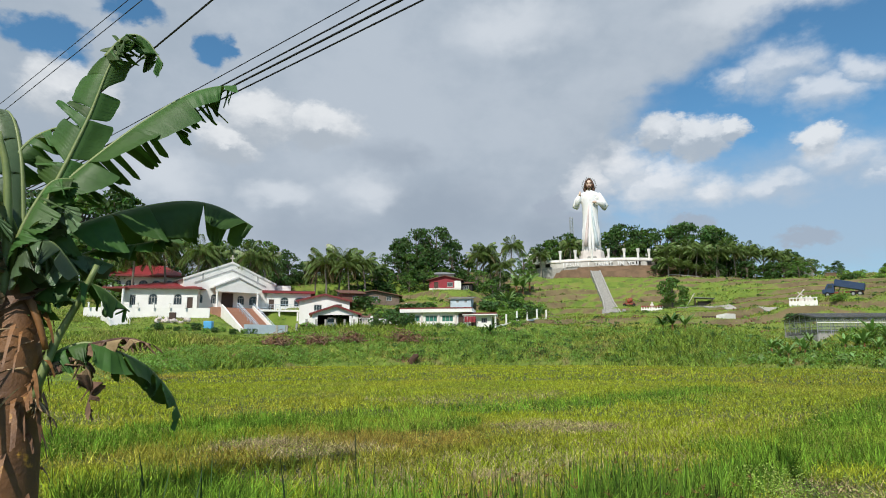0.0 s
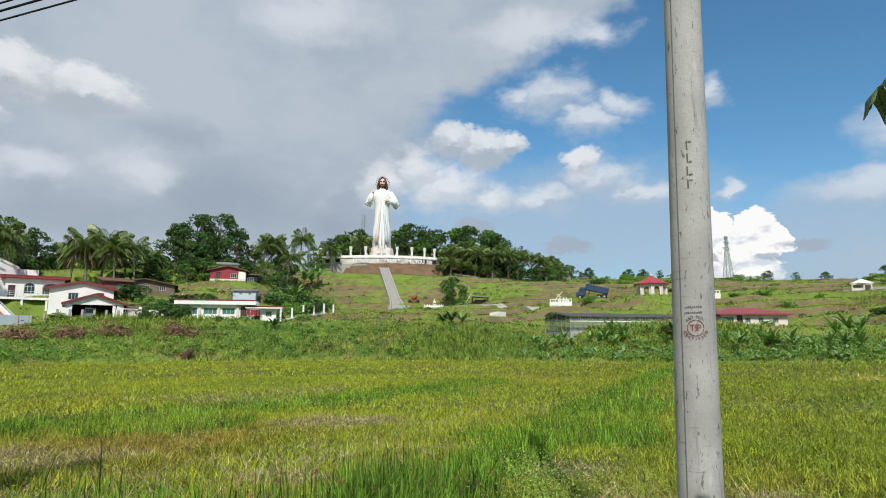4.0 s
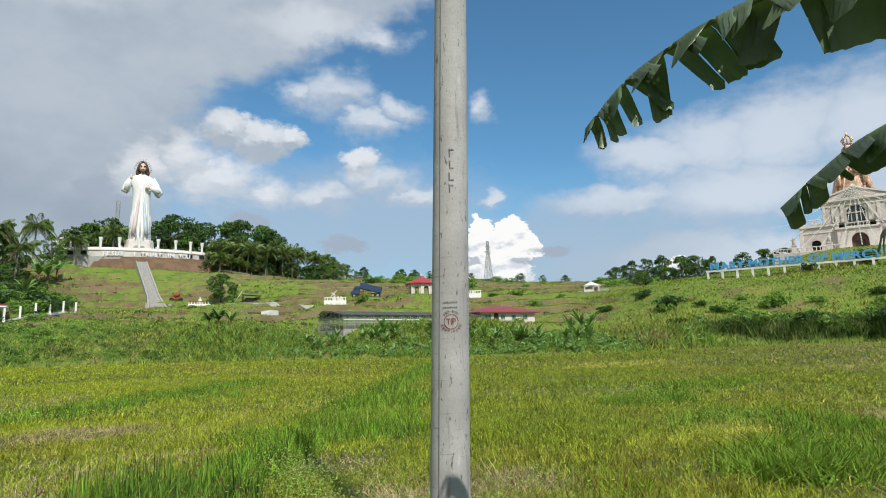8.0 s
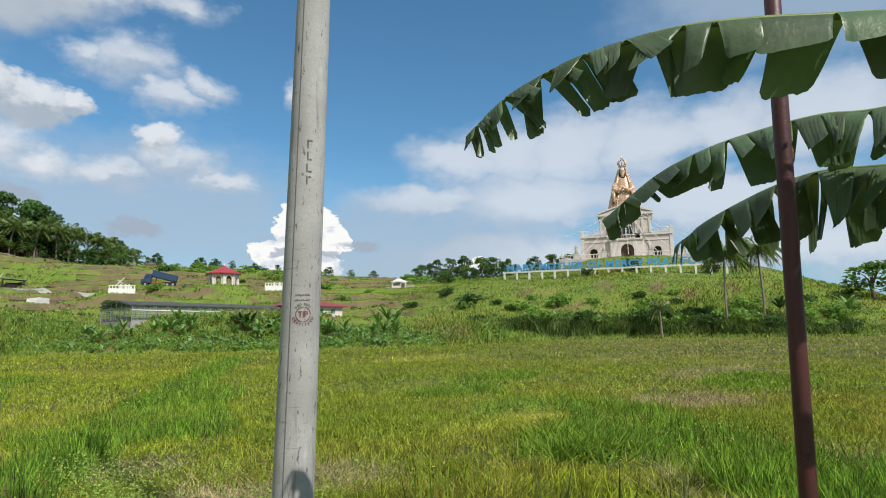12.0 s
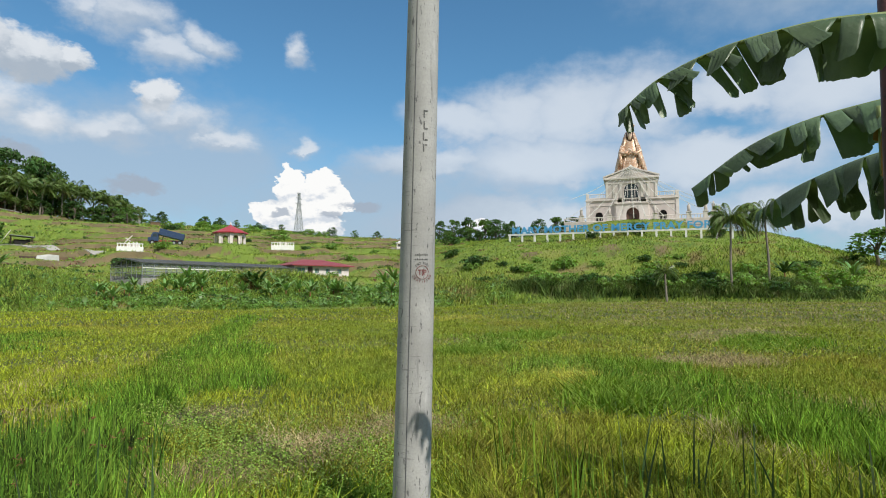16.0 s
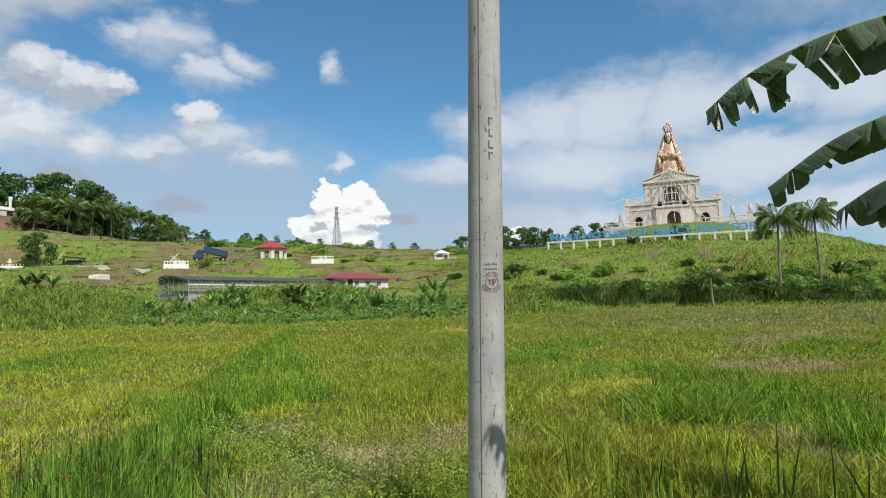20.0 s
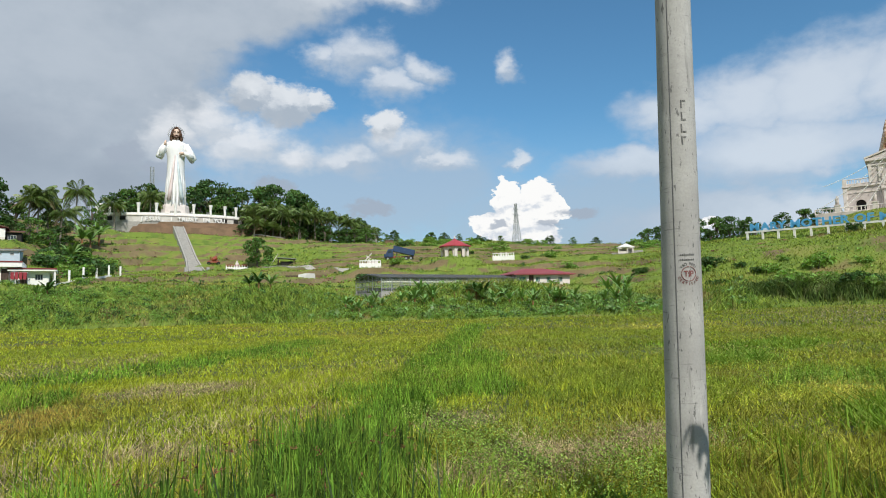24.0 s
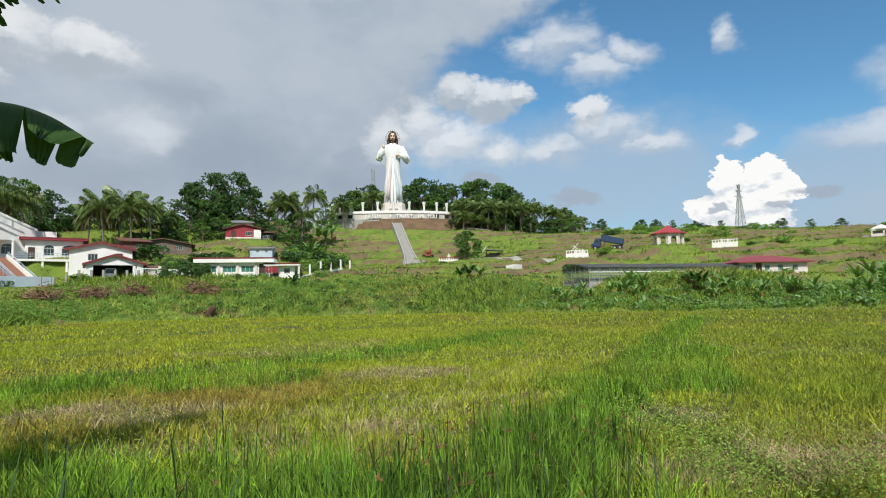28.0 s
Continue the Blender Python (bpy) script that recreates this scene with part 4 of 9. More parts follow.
def verge_reeds():
    """Upright sedge, rushes and dead stalks in the foreground of the field."""
    rng = np.random.default_rng(5)
    clump = scatter(rng, 30000, -50, 34, 3.4, 7.8)
    thick = near_line(clump, [(0.0, 4.6), (0.9, 5.4), (1.9, 6.4), (2.8, 7.4)], 1.0)
    thin = 0.30 * near_line(clump, [(-5.0, 4.4), (-3.0, 5.0), (-1.2, 5.2), (0.2, 5.0)], 1.2)
    clump = clump[np.maximum(thick, thin) * (0.2 + 1.0 * wobble(clump, 0.4, 5.0)) > rng.uniform(0.06, 1.0, len(clump))]
    v0, f0, tips = reeds(clump, 0.60 * (0.75 + 0.5 * wobble(clump, 0.6, 2.0)), 0.019, rng)
    dark = patchwork("sedge blades", [(0.10, 0.20, 0.022), (0.055, 0.115, 0.014), (0.16, 0.265, 0.034), (0.035, 0.075, 0.012)], [1, 0.35, 0.7, 0.5], spread=0.8, translucent=0.15)
    tagged(new("sedge_clump", raw_mesh("sedge_clump", v0, f0, dark)), "dense dark green upright sedge clump in the foreground field", "sedge", kind="stuff")
    heads = tips[rng.uniform(0, 1, len(tips)) < 0.045]  # rusty seed sprays on some tips
    c = np.repeat(heads, 9, axis=0)
    d = rng.normal(size=c.shape) * [1, 1, 0.7] + [0, 0, 0.3]
    d *= rng.uniform(0.02, 0.055, (len(c), 1)) / np.linalg.norm(d, axis=1)[:, None]
    e = np.cross(d, rng.normal(size=c.shape))
    e *= 0.0055 / np.linalg.norm(e, axis=1)[:, None]
    v = np.stack([c, c + d * 0.6 - e, c + d, c + d * 0.6 + e], 1).reshape(-1, 3)
    tagged(new("seed_heads", raw_mesh("seed_heads", v, np.arange(len(v)).reshape(-1, 4), surface("rusty seed heads", (0.24, 0.105, 0.04), (0.15, 0.07, 0.03), 0.9, 20, 60, 0.0, spread=0.4))), "rusty brown seed heads on the sedge", "seed heads", kind="stuff")
    a = scatter(rng, 3600, -75, 34, 3.1, 5.6)
    a = a[(near_line(a, [(-6, 2.6), (-1, 4.2), (1.2, 4.6)], 1.7) > rng.uniform(0, 1, len(a)) * 0.9)]
    far = scatter(rng, 2600, -48, 10, 5.4, 8.6)
    a = np.vstack([a, far[rng.uniform(0, 1, len(far)) < np.interp(np.hypot(*far.T), (5.4, 6.4, 8.6), (0.9, 0.6, 0.1)) * (0.1 + 0.9 * wobble(far, 0.5, 3.0))]])
    b = scatter(rng, 420, 52, 118, 3.4, 5.6)
    v1, f1, _ = reeds(np.vstack([a, b]), 0.58 * (0.6 + 0.6 * wobble(np.vstack([a, b]), 0.8, 1.0)), 0.015, rng, 0.5)
    m = patchwork("verge reed blades", [(0.11, 0.20, 0.022), (0.165, 0.26, 0.03), (0.06, 0.12, 0.016)], [1, 0.6, 1.2], spread=0.8, translucent=0.2)
    tagged(new("verge_reeds", raw_mesh("verge_reeds", v1, f1, m)), "dark green long rushes and sedge at the road verge", "reeds", kind="stuff")
    c = np.vstack([a[::40], scatter(rng, 70, -60, 16, 3.4, 4.8), scatter(rng, 14, -34, -6, 5.4, 6.2), scatter(rng, 40, 62, 112, 3.6, 5.0)])
    v, f, _ = reeds(c, 0.80, 0.022, rng, 0.25)
    tagged(new("dark_stalks", raw_mesh("dark_stalks", v, f, surface("dark stalk", (0.05, 0.10, 0.022), (0.03, 0.06, 0.016), 0.7, 6, 40, 0.0, spread=0.3))), "dark dead stalks standing above the verge grass", "stalks", kind="stuff")


def ground_weeds():
    """Small tumbled leaves and bent bits between the blades."""
    rng = np.random.default_rng(33)
    vs = []
    for n, r0, r1, size in ((30000, 2.8, 7, 0.007), (70000, 7, 16, 0.011), (60000, 16, 36, 0.022)):
        p = scatter(rng, n, -65, 115, r0, r1)
        z = land(p[:, 0], p[:, 1]) + rng.uniform(0.04, 0.30, n) * (0.4 + 0.8 * wobble(p, 1.1, 6.0))
        c = np.column_stack([p, z])
        a = rng.normal(size=(n, 3)) * [1, 1, 0.8]
        a /= np.linalg.norm(a, axis=1)[:, None]
        b = np.cross(a, rng.normal(size=(n, 3)))
        b /= np.linalg.norm(b, axis=1)[:, None]
        s = size * rng.uniform(0.6, 1.7, (n, 1))
        vs.append(np.stack([c - a * s * 1.5, c - b * s * 0.45, c + a * s * 1.5, c + b * s * 0.45], 1))
    v = np.concatenate(vs).reshape(-1, 3)
    m = patchwork("weed leaf bits", [(0.30, 0.36, 0.06), (0.21, 0.31, 0.04), (0.36, 0.37, 0.09), (0.30, 0.27, 0.10)], [1, 1.2, 2.2, 3.0], spread=0.55, translucent=0.3)
    tagged(new("ground_weeds", raw_mesh("ground_weeds", v, np.arange(len(v)).reshape(-1, 4), m)), "small tangled weed leaves among the field grass", "weeds", kind="stuff")


build_ground()


def field_hedge():
    """A band of tall corn-like stalks along the foot of the church hill."""
    rng = np.random.default_rng(44)
    p = scatter(rng, 9000, 63, 92, 85.5, 91)
    q = scatter(rng, 2600, 58, 100, 84.5, 90)
    v1, f1 = blades(p, (1.6 + 1.5 * wobble(p, 2.2, 1.0)) * np.interp(np.degrees(np.arctan2(*p.T)), (63, 67, 84, 92), (0.5, 1.0, 0.9, 0.45)), 0.13, rng, 0.35, 2, 0.9)
    v2, f2 = blades(q, 0.9, 0.12, rng, 0.6, 2, 0.8)
    m = patchwork("hedge stalk leaves", [(0.13, 0.205, 0.055), (0.08, 0.135, 0.036), (0.20, 0.235, 0.09), (0.04, 0.075, 0.022)], [1, 1.2, 2.0, 1.5], spread=0.65, translucent=0.25)
    tagged(new("tall_reeds", raw_mesh("tall_reeds", np.vstack([v1, v2]), np.vstack([f1, f2 + len(v1)]), m)), "band of tall leafy reed-like stalks along the field edge", "reeds", kind="stuff")




def broadleaf_weeds():
    """Pale leafy weeds in low clumps on the field."""
    rng = np.random.default_rng(52)
    vs = []
    for x, y, r, h, n in WEED_CLUMPS:
        k = 3 * n
        c = np.column_stack([x + rng.normal(0, r * 0.5, k), y + rng.normal(0, r * 0.5, k), rng.uniform(0.05, h, k)])
        c[:, 2] += land(c[:, 0], c[:, 1])
        a = rng.normal(size=(k, 3)) * [1, 1, 0.5]
        a /= np.linalg.norm(a, axis=1)[:, None]
        b = np.cross(a, rng.normal(size=(k, 3)))
        b /= np.linalg.norm(b, axis=1)[:, None]
        s = 0.0085 * rng.uniform(0.6, 1.5, (k, 1)) * (1 + 0.05 * math.hypot(x, y))
        vs.append(np.stack([c - a * s, c - b * s * 0.6, c + a * s, c + b * s * 0.6], 1))
    v = np.concatenate(vs).reshape(-1, 3)
    m = patchwork("pale weed leaves", [(0.24, 0.36, 0.07), (0.17, 0.30, 0.05), (0.33, 0.40, 0.11)], [1, 0.8, 1.5], spread=0.6, translucent=0.3)
    tagged(new("broadleaf_weeds", raw_mesh("broadleaf_weeds", v, np.arange(len(v)).reshape(-1, 4), m)), "pale green broad-leaved weeds in low clumps on the field", "weeds", kind="stuff")


# the first four clumps are added to screen the pole's shadow from the camera
WEED_CLUMPS = [(2.75, 4.7, 0.4, 0.5, 650), (3.05, 5.5, 0.5, 0.5, 650), (3.45, 6.4, 0.5, 0.48, 550), (3.9, 7.5, 0.6, 0.45, 450), (3.3, 4.1, 0.8, 0.4, 900), (3.8, 4.5, 0.6, 0.4, 600), (4.6, 6.2, 1.1, 0.35, 500), (10.9, 5.4, 1.6, 0.5, 900), (13.5, 9.0, 2.0, 0.6, 700), (5.2, 4.6, 0.9, 0.4, 500), (17.0, 5.0, 2.2, 0.5, 500)]
ground_weeds()
field_grass()
field_hedge()
broadleaf_weeds()
hill_grass()
verge_reeds()

# ---- the roadside: pole, cables, pipe post, banana plants ----
POLE_AT, POLE_TILT = Vector((2.79, 3.17, 0.0)), Vector((0.0166, -0.0200, 1.0))


def pole_axis(z):
    return POLE_AT + POLE_TILT * z - Vector((0.0166, -0.0200, 0)) * 1.95


def pole_radius(z):
    return 0.1345 - 0.0047 * z


def on_pole(dx, z, turn=0.0, proud=0.002):
    """A placing on the pole's face: x along its girth, z up, -y outward."""
    r = pole_radius(z) + proud
    face = radians(222.0) - dx / r
    n = Vector((math.sin(face), math.cos(face), 0))
    m = Matrix.Translation(pole_axis(z) + n * r) @ Matrix.Rotation(math.atan2(n.x, -n.y), 4, "Z")
    return m @ Matrix.Rotation(radians(turn), 4, "Y")


def pole_concrete():
    """Spun concrete: pale patches, dark pits, rain streaks and fine scratches round the shaft."""
    m = surface("spun concrete pole", (0.44, 0.435, 0.415), (0.34, 0.335, 0.32), 0.85, 2.6, 70, 0.1, stain=(0.22, 0.215, 0.205), stain_at=0.67)
    t = m.node_tree
    p = next(n for n in t.nodes if n.type == "BSDF_PRINCIPLED")
    col = p.inputs["Base Color"].links[0].from_socket
    tc = next(n for n in t.nodes if n.type == "TEX_COORD")
    for stretch, lo, hi, dark, amount in (((14, 14, 0.9), 0.56, 0.72, (0.16, 0.155, 0.15), 0.75), ((6, 6, 60), 0.60, 0.70, (0.15, 0.145, 0.14), 0.6), ((45, 45, 12), 0.59, 0.67, (0.09, 0.09, 0.09), 0.85), ((9, 9, 2.0), 0.62, 0.75, (0.60, 0.59, 0.57), 0.6)):
        mp = node(t, "ShaderNodeMapping")
        mp.inputs["Scale"].default_value = stretch
        n = node(t, "ShaderNodeTexNoise")
        n.inputs["Scale"].default_value, n.inputs["Detail"].default_value, n.inputs["Roughness"].default_value = 1.0, 6, 0.65
        wire(t, tc, mp, 0, 3), wire(t, mp, n)
        col = mixed(t, remap(t, n.outputs[0], lo, hi, 0.0, amount), col, dark)
    t.links.new(col, p.inputs["Base Color"])
    return m


def utility_pole():
    ob = thing("utility_pole", Matrix.Translation(pole_axis(0)), "weathered grey concrete utility pole with stencilled marks", "pole")
    inv = ob.matrix_basis.inverted()
    bm = B()
    zs = [-0.5 + 0.25 * k for k in range(39)]
    tube(bm, [inv @ pole_axis(z) for z in zs], [pole_radius(z) for z in zs], 28)
    m = pole_concrete()
    part("shaft", bm, m, ob, smooth=True)
    bm = B()  # the mould seam down one side
    for k in range(36):
        z = -0.2 + 0.25 * k
        p, q = on_pole(-0.075, z, 0, 0.0), on_pole(-0.075, z + 0.25, 0, 0.0)
        rod(bm, inv @ p.translation, inv @ q.translation, 0.0035, n=5, cap=False)
    part("mould_seam", bm, surface("dark seam", (0.15, 0.15, 0.15), None, 0.9, 20, 60, 0.0), ob, "dark mould seam")
    bm = B()  # the owner's mark, as plain strokes
    for k, w in enumerate((0.034, 0.03, 0.036, 0.032)):
        z = 2.985 - 0.083 * k
        for x0, x1, z0, z1 in ((-w / 2, -w / 2 + 0.009, 0.004, 0.062), (-w / 2 + 0.013, w / 2, (0.05, 0.004, 0.004, 0.05)[k], (0.06, 0.014, 0.014, 0.06)[k])):
            m4 = inv @ on_pole(0.008 + (x0 + x1) / 2, z)
            box(bm, -(x1 - x0) / 2, (x1 - x0) / 2, -0.0006, 0.002, z0, z1, m4)
    part("owner_mark", bm, M_STENCIL, ob, "faded black stencilled mark")
    for row, (z, h) in enumerate(((2.0, 0.013), (1.967, 0.011))):  # two worn lines of small writing
        bm = B()
        for k in range(8):
            box(bm, -0.004, 0.004, -0.0006, 0.002, 0, h * (0.6 + 0.4 * ((k * 7 + row) % 3) / 2), inv @ on_pole(-0.042 + 0.012 * k, z))
        part("worn_writing", bm, M_STENCIL, ob, "worn grey line of writing")
    bm = B()
    for k in range(40):  # the ring
        if k % 10 == 0:
            continue
        a0, a1 = 2 * math.pi * k / 40, 2 * math.pi * (k + 1) / 40
        p, q = (inv @ on_pole(0.008 + 0.047 * math.sin(a), 1.88 + 0.047 * math.cos(a)).translation for a in (a0, a1))
        rod(bm, p, q, 0.0028, n=4)
    part("stamp_ring", bm, M_STENCILR, ob, "faded red stamped ring")
    bm = B()
    for x0, x1, z0, z1 in ((-0.032, -0.006, 0.012, 0.02), (-0.022, -0.015, -0.018, 0.012), (0.008, 0.015, -0.018, 0.02), (0.015, 0.03, 0.012, 0.02), (0.015, 0.03, -0.002, 0.005), (0.025, 0.031, 0.0, 0.02)):
        box(bm, -(x1 - x0) / 2, (x1 - x0) / 2, -0.0006, 0.002, z0, z1, inv @ on_pole(0.008 + (x0 + x1) / 2, 1.88))
    for z0, z1, turn in ((0.0, 0.024, 22), (-0.022, 0.002, 22)):
        box(bm, -0.003, 0.003, -0.0006, 0.002, 0, z1 - z0, inv @ on_pole(0.006 if z0 < 0 else 0.004, 1.88 + z0, turn))
    part("stamp_emblem", bm, M_STENCILR, ob, "faded red stamped emblem")
    for text, rad, mid, step, up, mat in (("CERTIFIED", 0.066, 180, -17, False, M_STENCILR), ("ISO 9001", 0.066, 0, 13, True, M_STENCIL)):
        for k, ch in enumerate(text):
            if ch == " ":
                continue
            a = mid + step * (k - (len(text) - 1) / 2)
            one = letters(ch, 0.026, 0.002, mat, "stamp_letter")
            rise = 0.0 if up else -0.018
            rr = rad if up else rad + 0.0
            one.matrix_basis = inv @ on_pole(0.008 + rr * math.sin(radians(a)), 1.88 + rr * math.cos(radians(a)) + (0 if up else 0), a if up else a - 180, 0.0025) @ Matrix.Translation((0, 0, -0.009))
            one.parent = ob
    for z in (5.45, 7.8, 8.15):
        bm = B()
        lathe(bm, [(pole_radius(z) + 0.008,) * 2 + (z - 0.03,), (pole_radius(z) + 0.008,) * 2 + (z + 0.03,)], 20, inv @ Matrix.Translation(pole_axis(z) - Vector((0, 0, z))))
        part("cable_band", bm, M_STEEL, ob)
    return ob


def overhead_cable(z0, ang, rad, z1, length=62.0, sag=0.5):
    a = pole_axis(z0) + Vector((math.sin(radians(ang)), math.cos(radians(ang)), 0)) * 0.12
    way = Vector((math.sin(radians(ang)), math.cos(radians(ang)), 0)) * length
    bm = B()
    pts = []
    for k in range(33):
        s = k / 32
        pts.append(a + way * s + Vector((0, 0, (z1 - z0) * s - sag * 4 * s * (1 - s))))
    tube(bm, pts, [rad] * 33, 6)
    return tagged(mesh_ob("overhead_cable", bm, M_CABLE, True), "black overhead cable strung from the concrete pole", "cable", "overhead cables")


utility_pole()
for z0, ang, rad, z1 in ((5.32, -50.3, 0.011, 5.62), (5.45, -50.2, 0.014, 5.66), (5.56, -50.1, 0.011, 5.70), (5.74, -50.0, 0.007, 5.74), (7.72, -46.2, 0.017, 8.0), (8.2, -49.6, 0.007, 8.7), (8.05, -49.4, 0.008, 8.4)):
    overhead_cable(z0, ang, rad, z1)


def pipe_post():
    ob = thing("pipe_post", pose(3.298, 0.362, 0), "slim dark red painted steel pipe post", "post")
    bm = B()
    tube(bm, [(-0.001, 0.005, -0.3), (0.003, -0.014, 0.8), (0.008, -0.031, 1.8), (0.014, -0.051, 3.0), (0.02, -0.075, 4.4)], [0.043, 0.042, 0.041, 0.041, 0.040], 16)
    part("pipe", bm, M_IRON, ob, smooth=True)
    bm = B()
    lathe(bm, [(0.055, 0.055, 0.0), (0.055, 0.055, 0.02), (0.046, 0.046, 0.03)], 16, pose(0, 0, 0.02))
    part("base_collar", bm, M_IRON, ob)


pipe_post()


def spline(pts, n):
    """Points on a smooth curve through pts."""
    P = [Vector(p) for p in pts]
    P = [P[0] * 2 - P[1]] + P + [P[-1] * 2 - P[-2]]
    out, m = [], len(pts) - 1
    for k in range(n):
        s = min(k / (n - 1) * m, m - 1e-6)
        i, f = int(s), s - int(s)
        a, b, c, d = P[i : i + 4]
        out.append(0.5 * ((2 * b) + (c - a) * f + (2 * a - 5 * b + 4 * c - d) * f * f + (3 * b - a - 3 * c + d) * f ** 3))
    return out


def banana_leaf(parent, pts, width, rng, drop=(70, 70), mat=None, torn=0.5, n=44, label="", twist=0.0, wild=10.0, slit=(0.05, 0.2), flaps=(1, 1, 2, 2, 3, 4), slant=0.12):
    """A leaf along a midrib: each half is torn into flaps that hang at their own angles.
    drop: degrees below level, left and right half; slit: share of a flap's breadth that its tear opens at the margin."""
    mat = mat or M_BANANA
    mid = spline(pts, n)
    widths = width if isinstance(width, tuple) else (width, width)
    tears = torn if isinstance(torn, tuple) else (torn, torn)
    slits = slit if isinstance(slit[0], tuple) else (slit, slit)
    sizes = flaps if isinstance(flaps[0], tuple) else (flaps, flaps)
    bm = B()
    for side in (-1, 1):
        k, half = 0, max(side, 0)
        while k < n - 1:
            size = rng.choice((1, 1, 2) if k > 0.88 * n else (2, 2, 3) if k > 0.74 * n else sizes[half]) if rng.random() < tears[half] else rng.randint(5, 9)
            e = min(k + size, n - 1)
            hang = drop[half] + rng.uniform(-wild, wild)
            slip, short, curl = rng.uniform(-0.02, 0.02), rng.uniform(0.78, 1.08), rng.uniform(-24, 20)
            lean = slant * rng.uniform(0.5, 1.5)
            span = (mid[e] - mid[k]).length
            gap = rng.uniform(*slits[half]) * span * (1.6 if k > 0.88 * n else 1.0)
            fine, rows = 3, []
            for j in range((e - k) * fine + 1):
                s = (k + j / fine) / (n - 1)
                x = s * (n - 1)
                i, f = min(int(x), n - 2), x - min(int(x), n - 2)
                p = mid[i].lerp(mid[i + 1], f)
                w = (mid[min(i + 1, n - 1)] - mid[max(i - 1, 0)]).normalized() if i else (mid[1] - mid[0]).normalized()
                out = w.cross(Vector((0, 0, 1)))
                out = out.normalized() if out.length > 1e-3 else Vector((1, 0, 0))
                out = Matrix.Rotation(twist, 3, w) @ out
                up = out.cross(w).normalized()
                if up.z < 0 and abs(w.z) < 0.8:
                    up = -up
                wide = widths[half] * max(0.05, (math.sin(math.pi * min(1, 0.04 + 0.90 * s ** 0.85))) ** 0.55) * short
                row, c = [bm.verts.new(p)], p.copy()
                inner = j / max(1, (e - k) * fine)
                wide *= (1 + lean * (inner - 0.5) * min(4, e - k) * 0.5) * (1 - 0.10 * abs(2 * inner - 1) ** 10) + rng.uniform(-0.018, 0.018)
                for q in range(1, 6):
                    ang = radians(hang * (0.22 + 0.78 * min(1, q / 2.6)) - 14 * (q == 1) + curl * (q - 2) / 3 * (q > 2) + 16 * (inner - 0.5) * (q > 1))
                    ripple = (0.004 if j % 2 else -0.004) * (q in (2, 3, 4))
                    shut = -w * (inner - 0.5) * gap * (q / 5) ** 0.8
                    c = c + (side * out * math.cos(ang) - up * math.sin(ang)) * wide / 5
                    row.append(bm.verts.new(c + up * ripple + w * (slip * q + lean * wide * q / 5) + shut + out * ripple * side))
                rows.append(row)
            for a, b in zip(rows, rows[1:]):
                for q in range(5):
                    bm.faces.new((a[q], a[q + 1], b[q + 1], b[q]))
            k = e
    leaf = part("leaf", bm, mat, parent, label, smooth=True)
    bm = B()
    tube(bm, [p - Vector((0, 0, 0.006)) for p in mid], [0.017 * (1 - 0.8 * k / n) + 0.002 for k in range(n)], 6)
    part("midrib", bm, M_RIB if mat is not M_DRYLEAF else M_DRYLEAF, leaf, smooth=True)
    return leaf


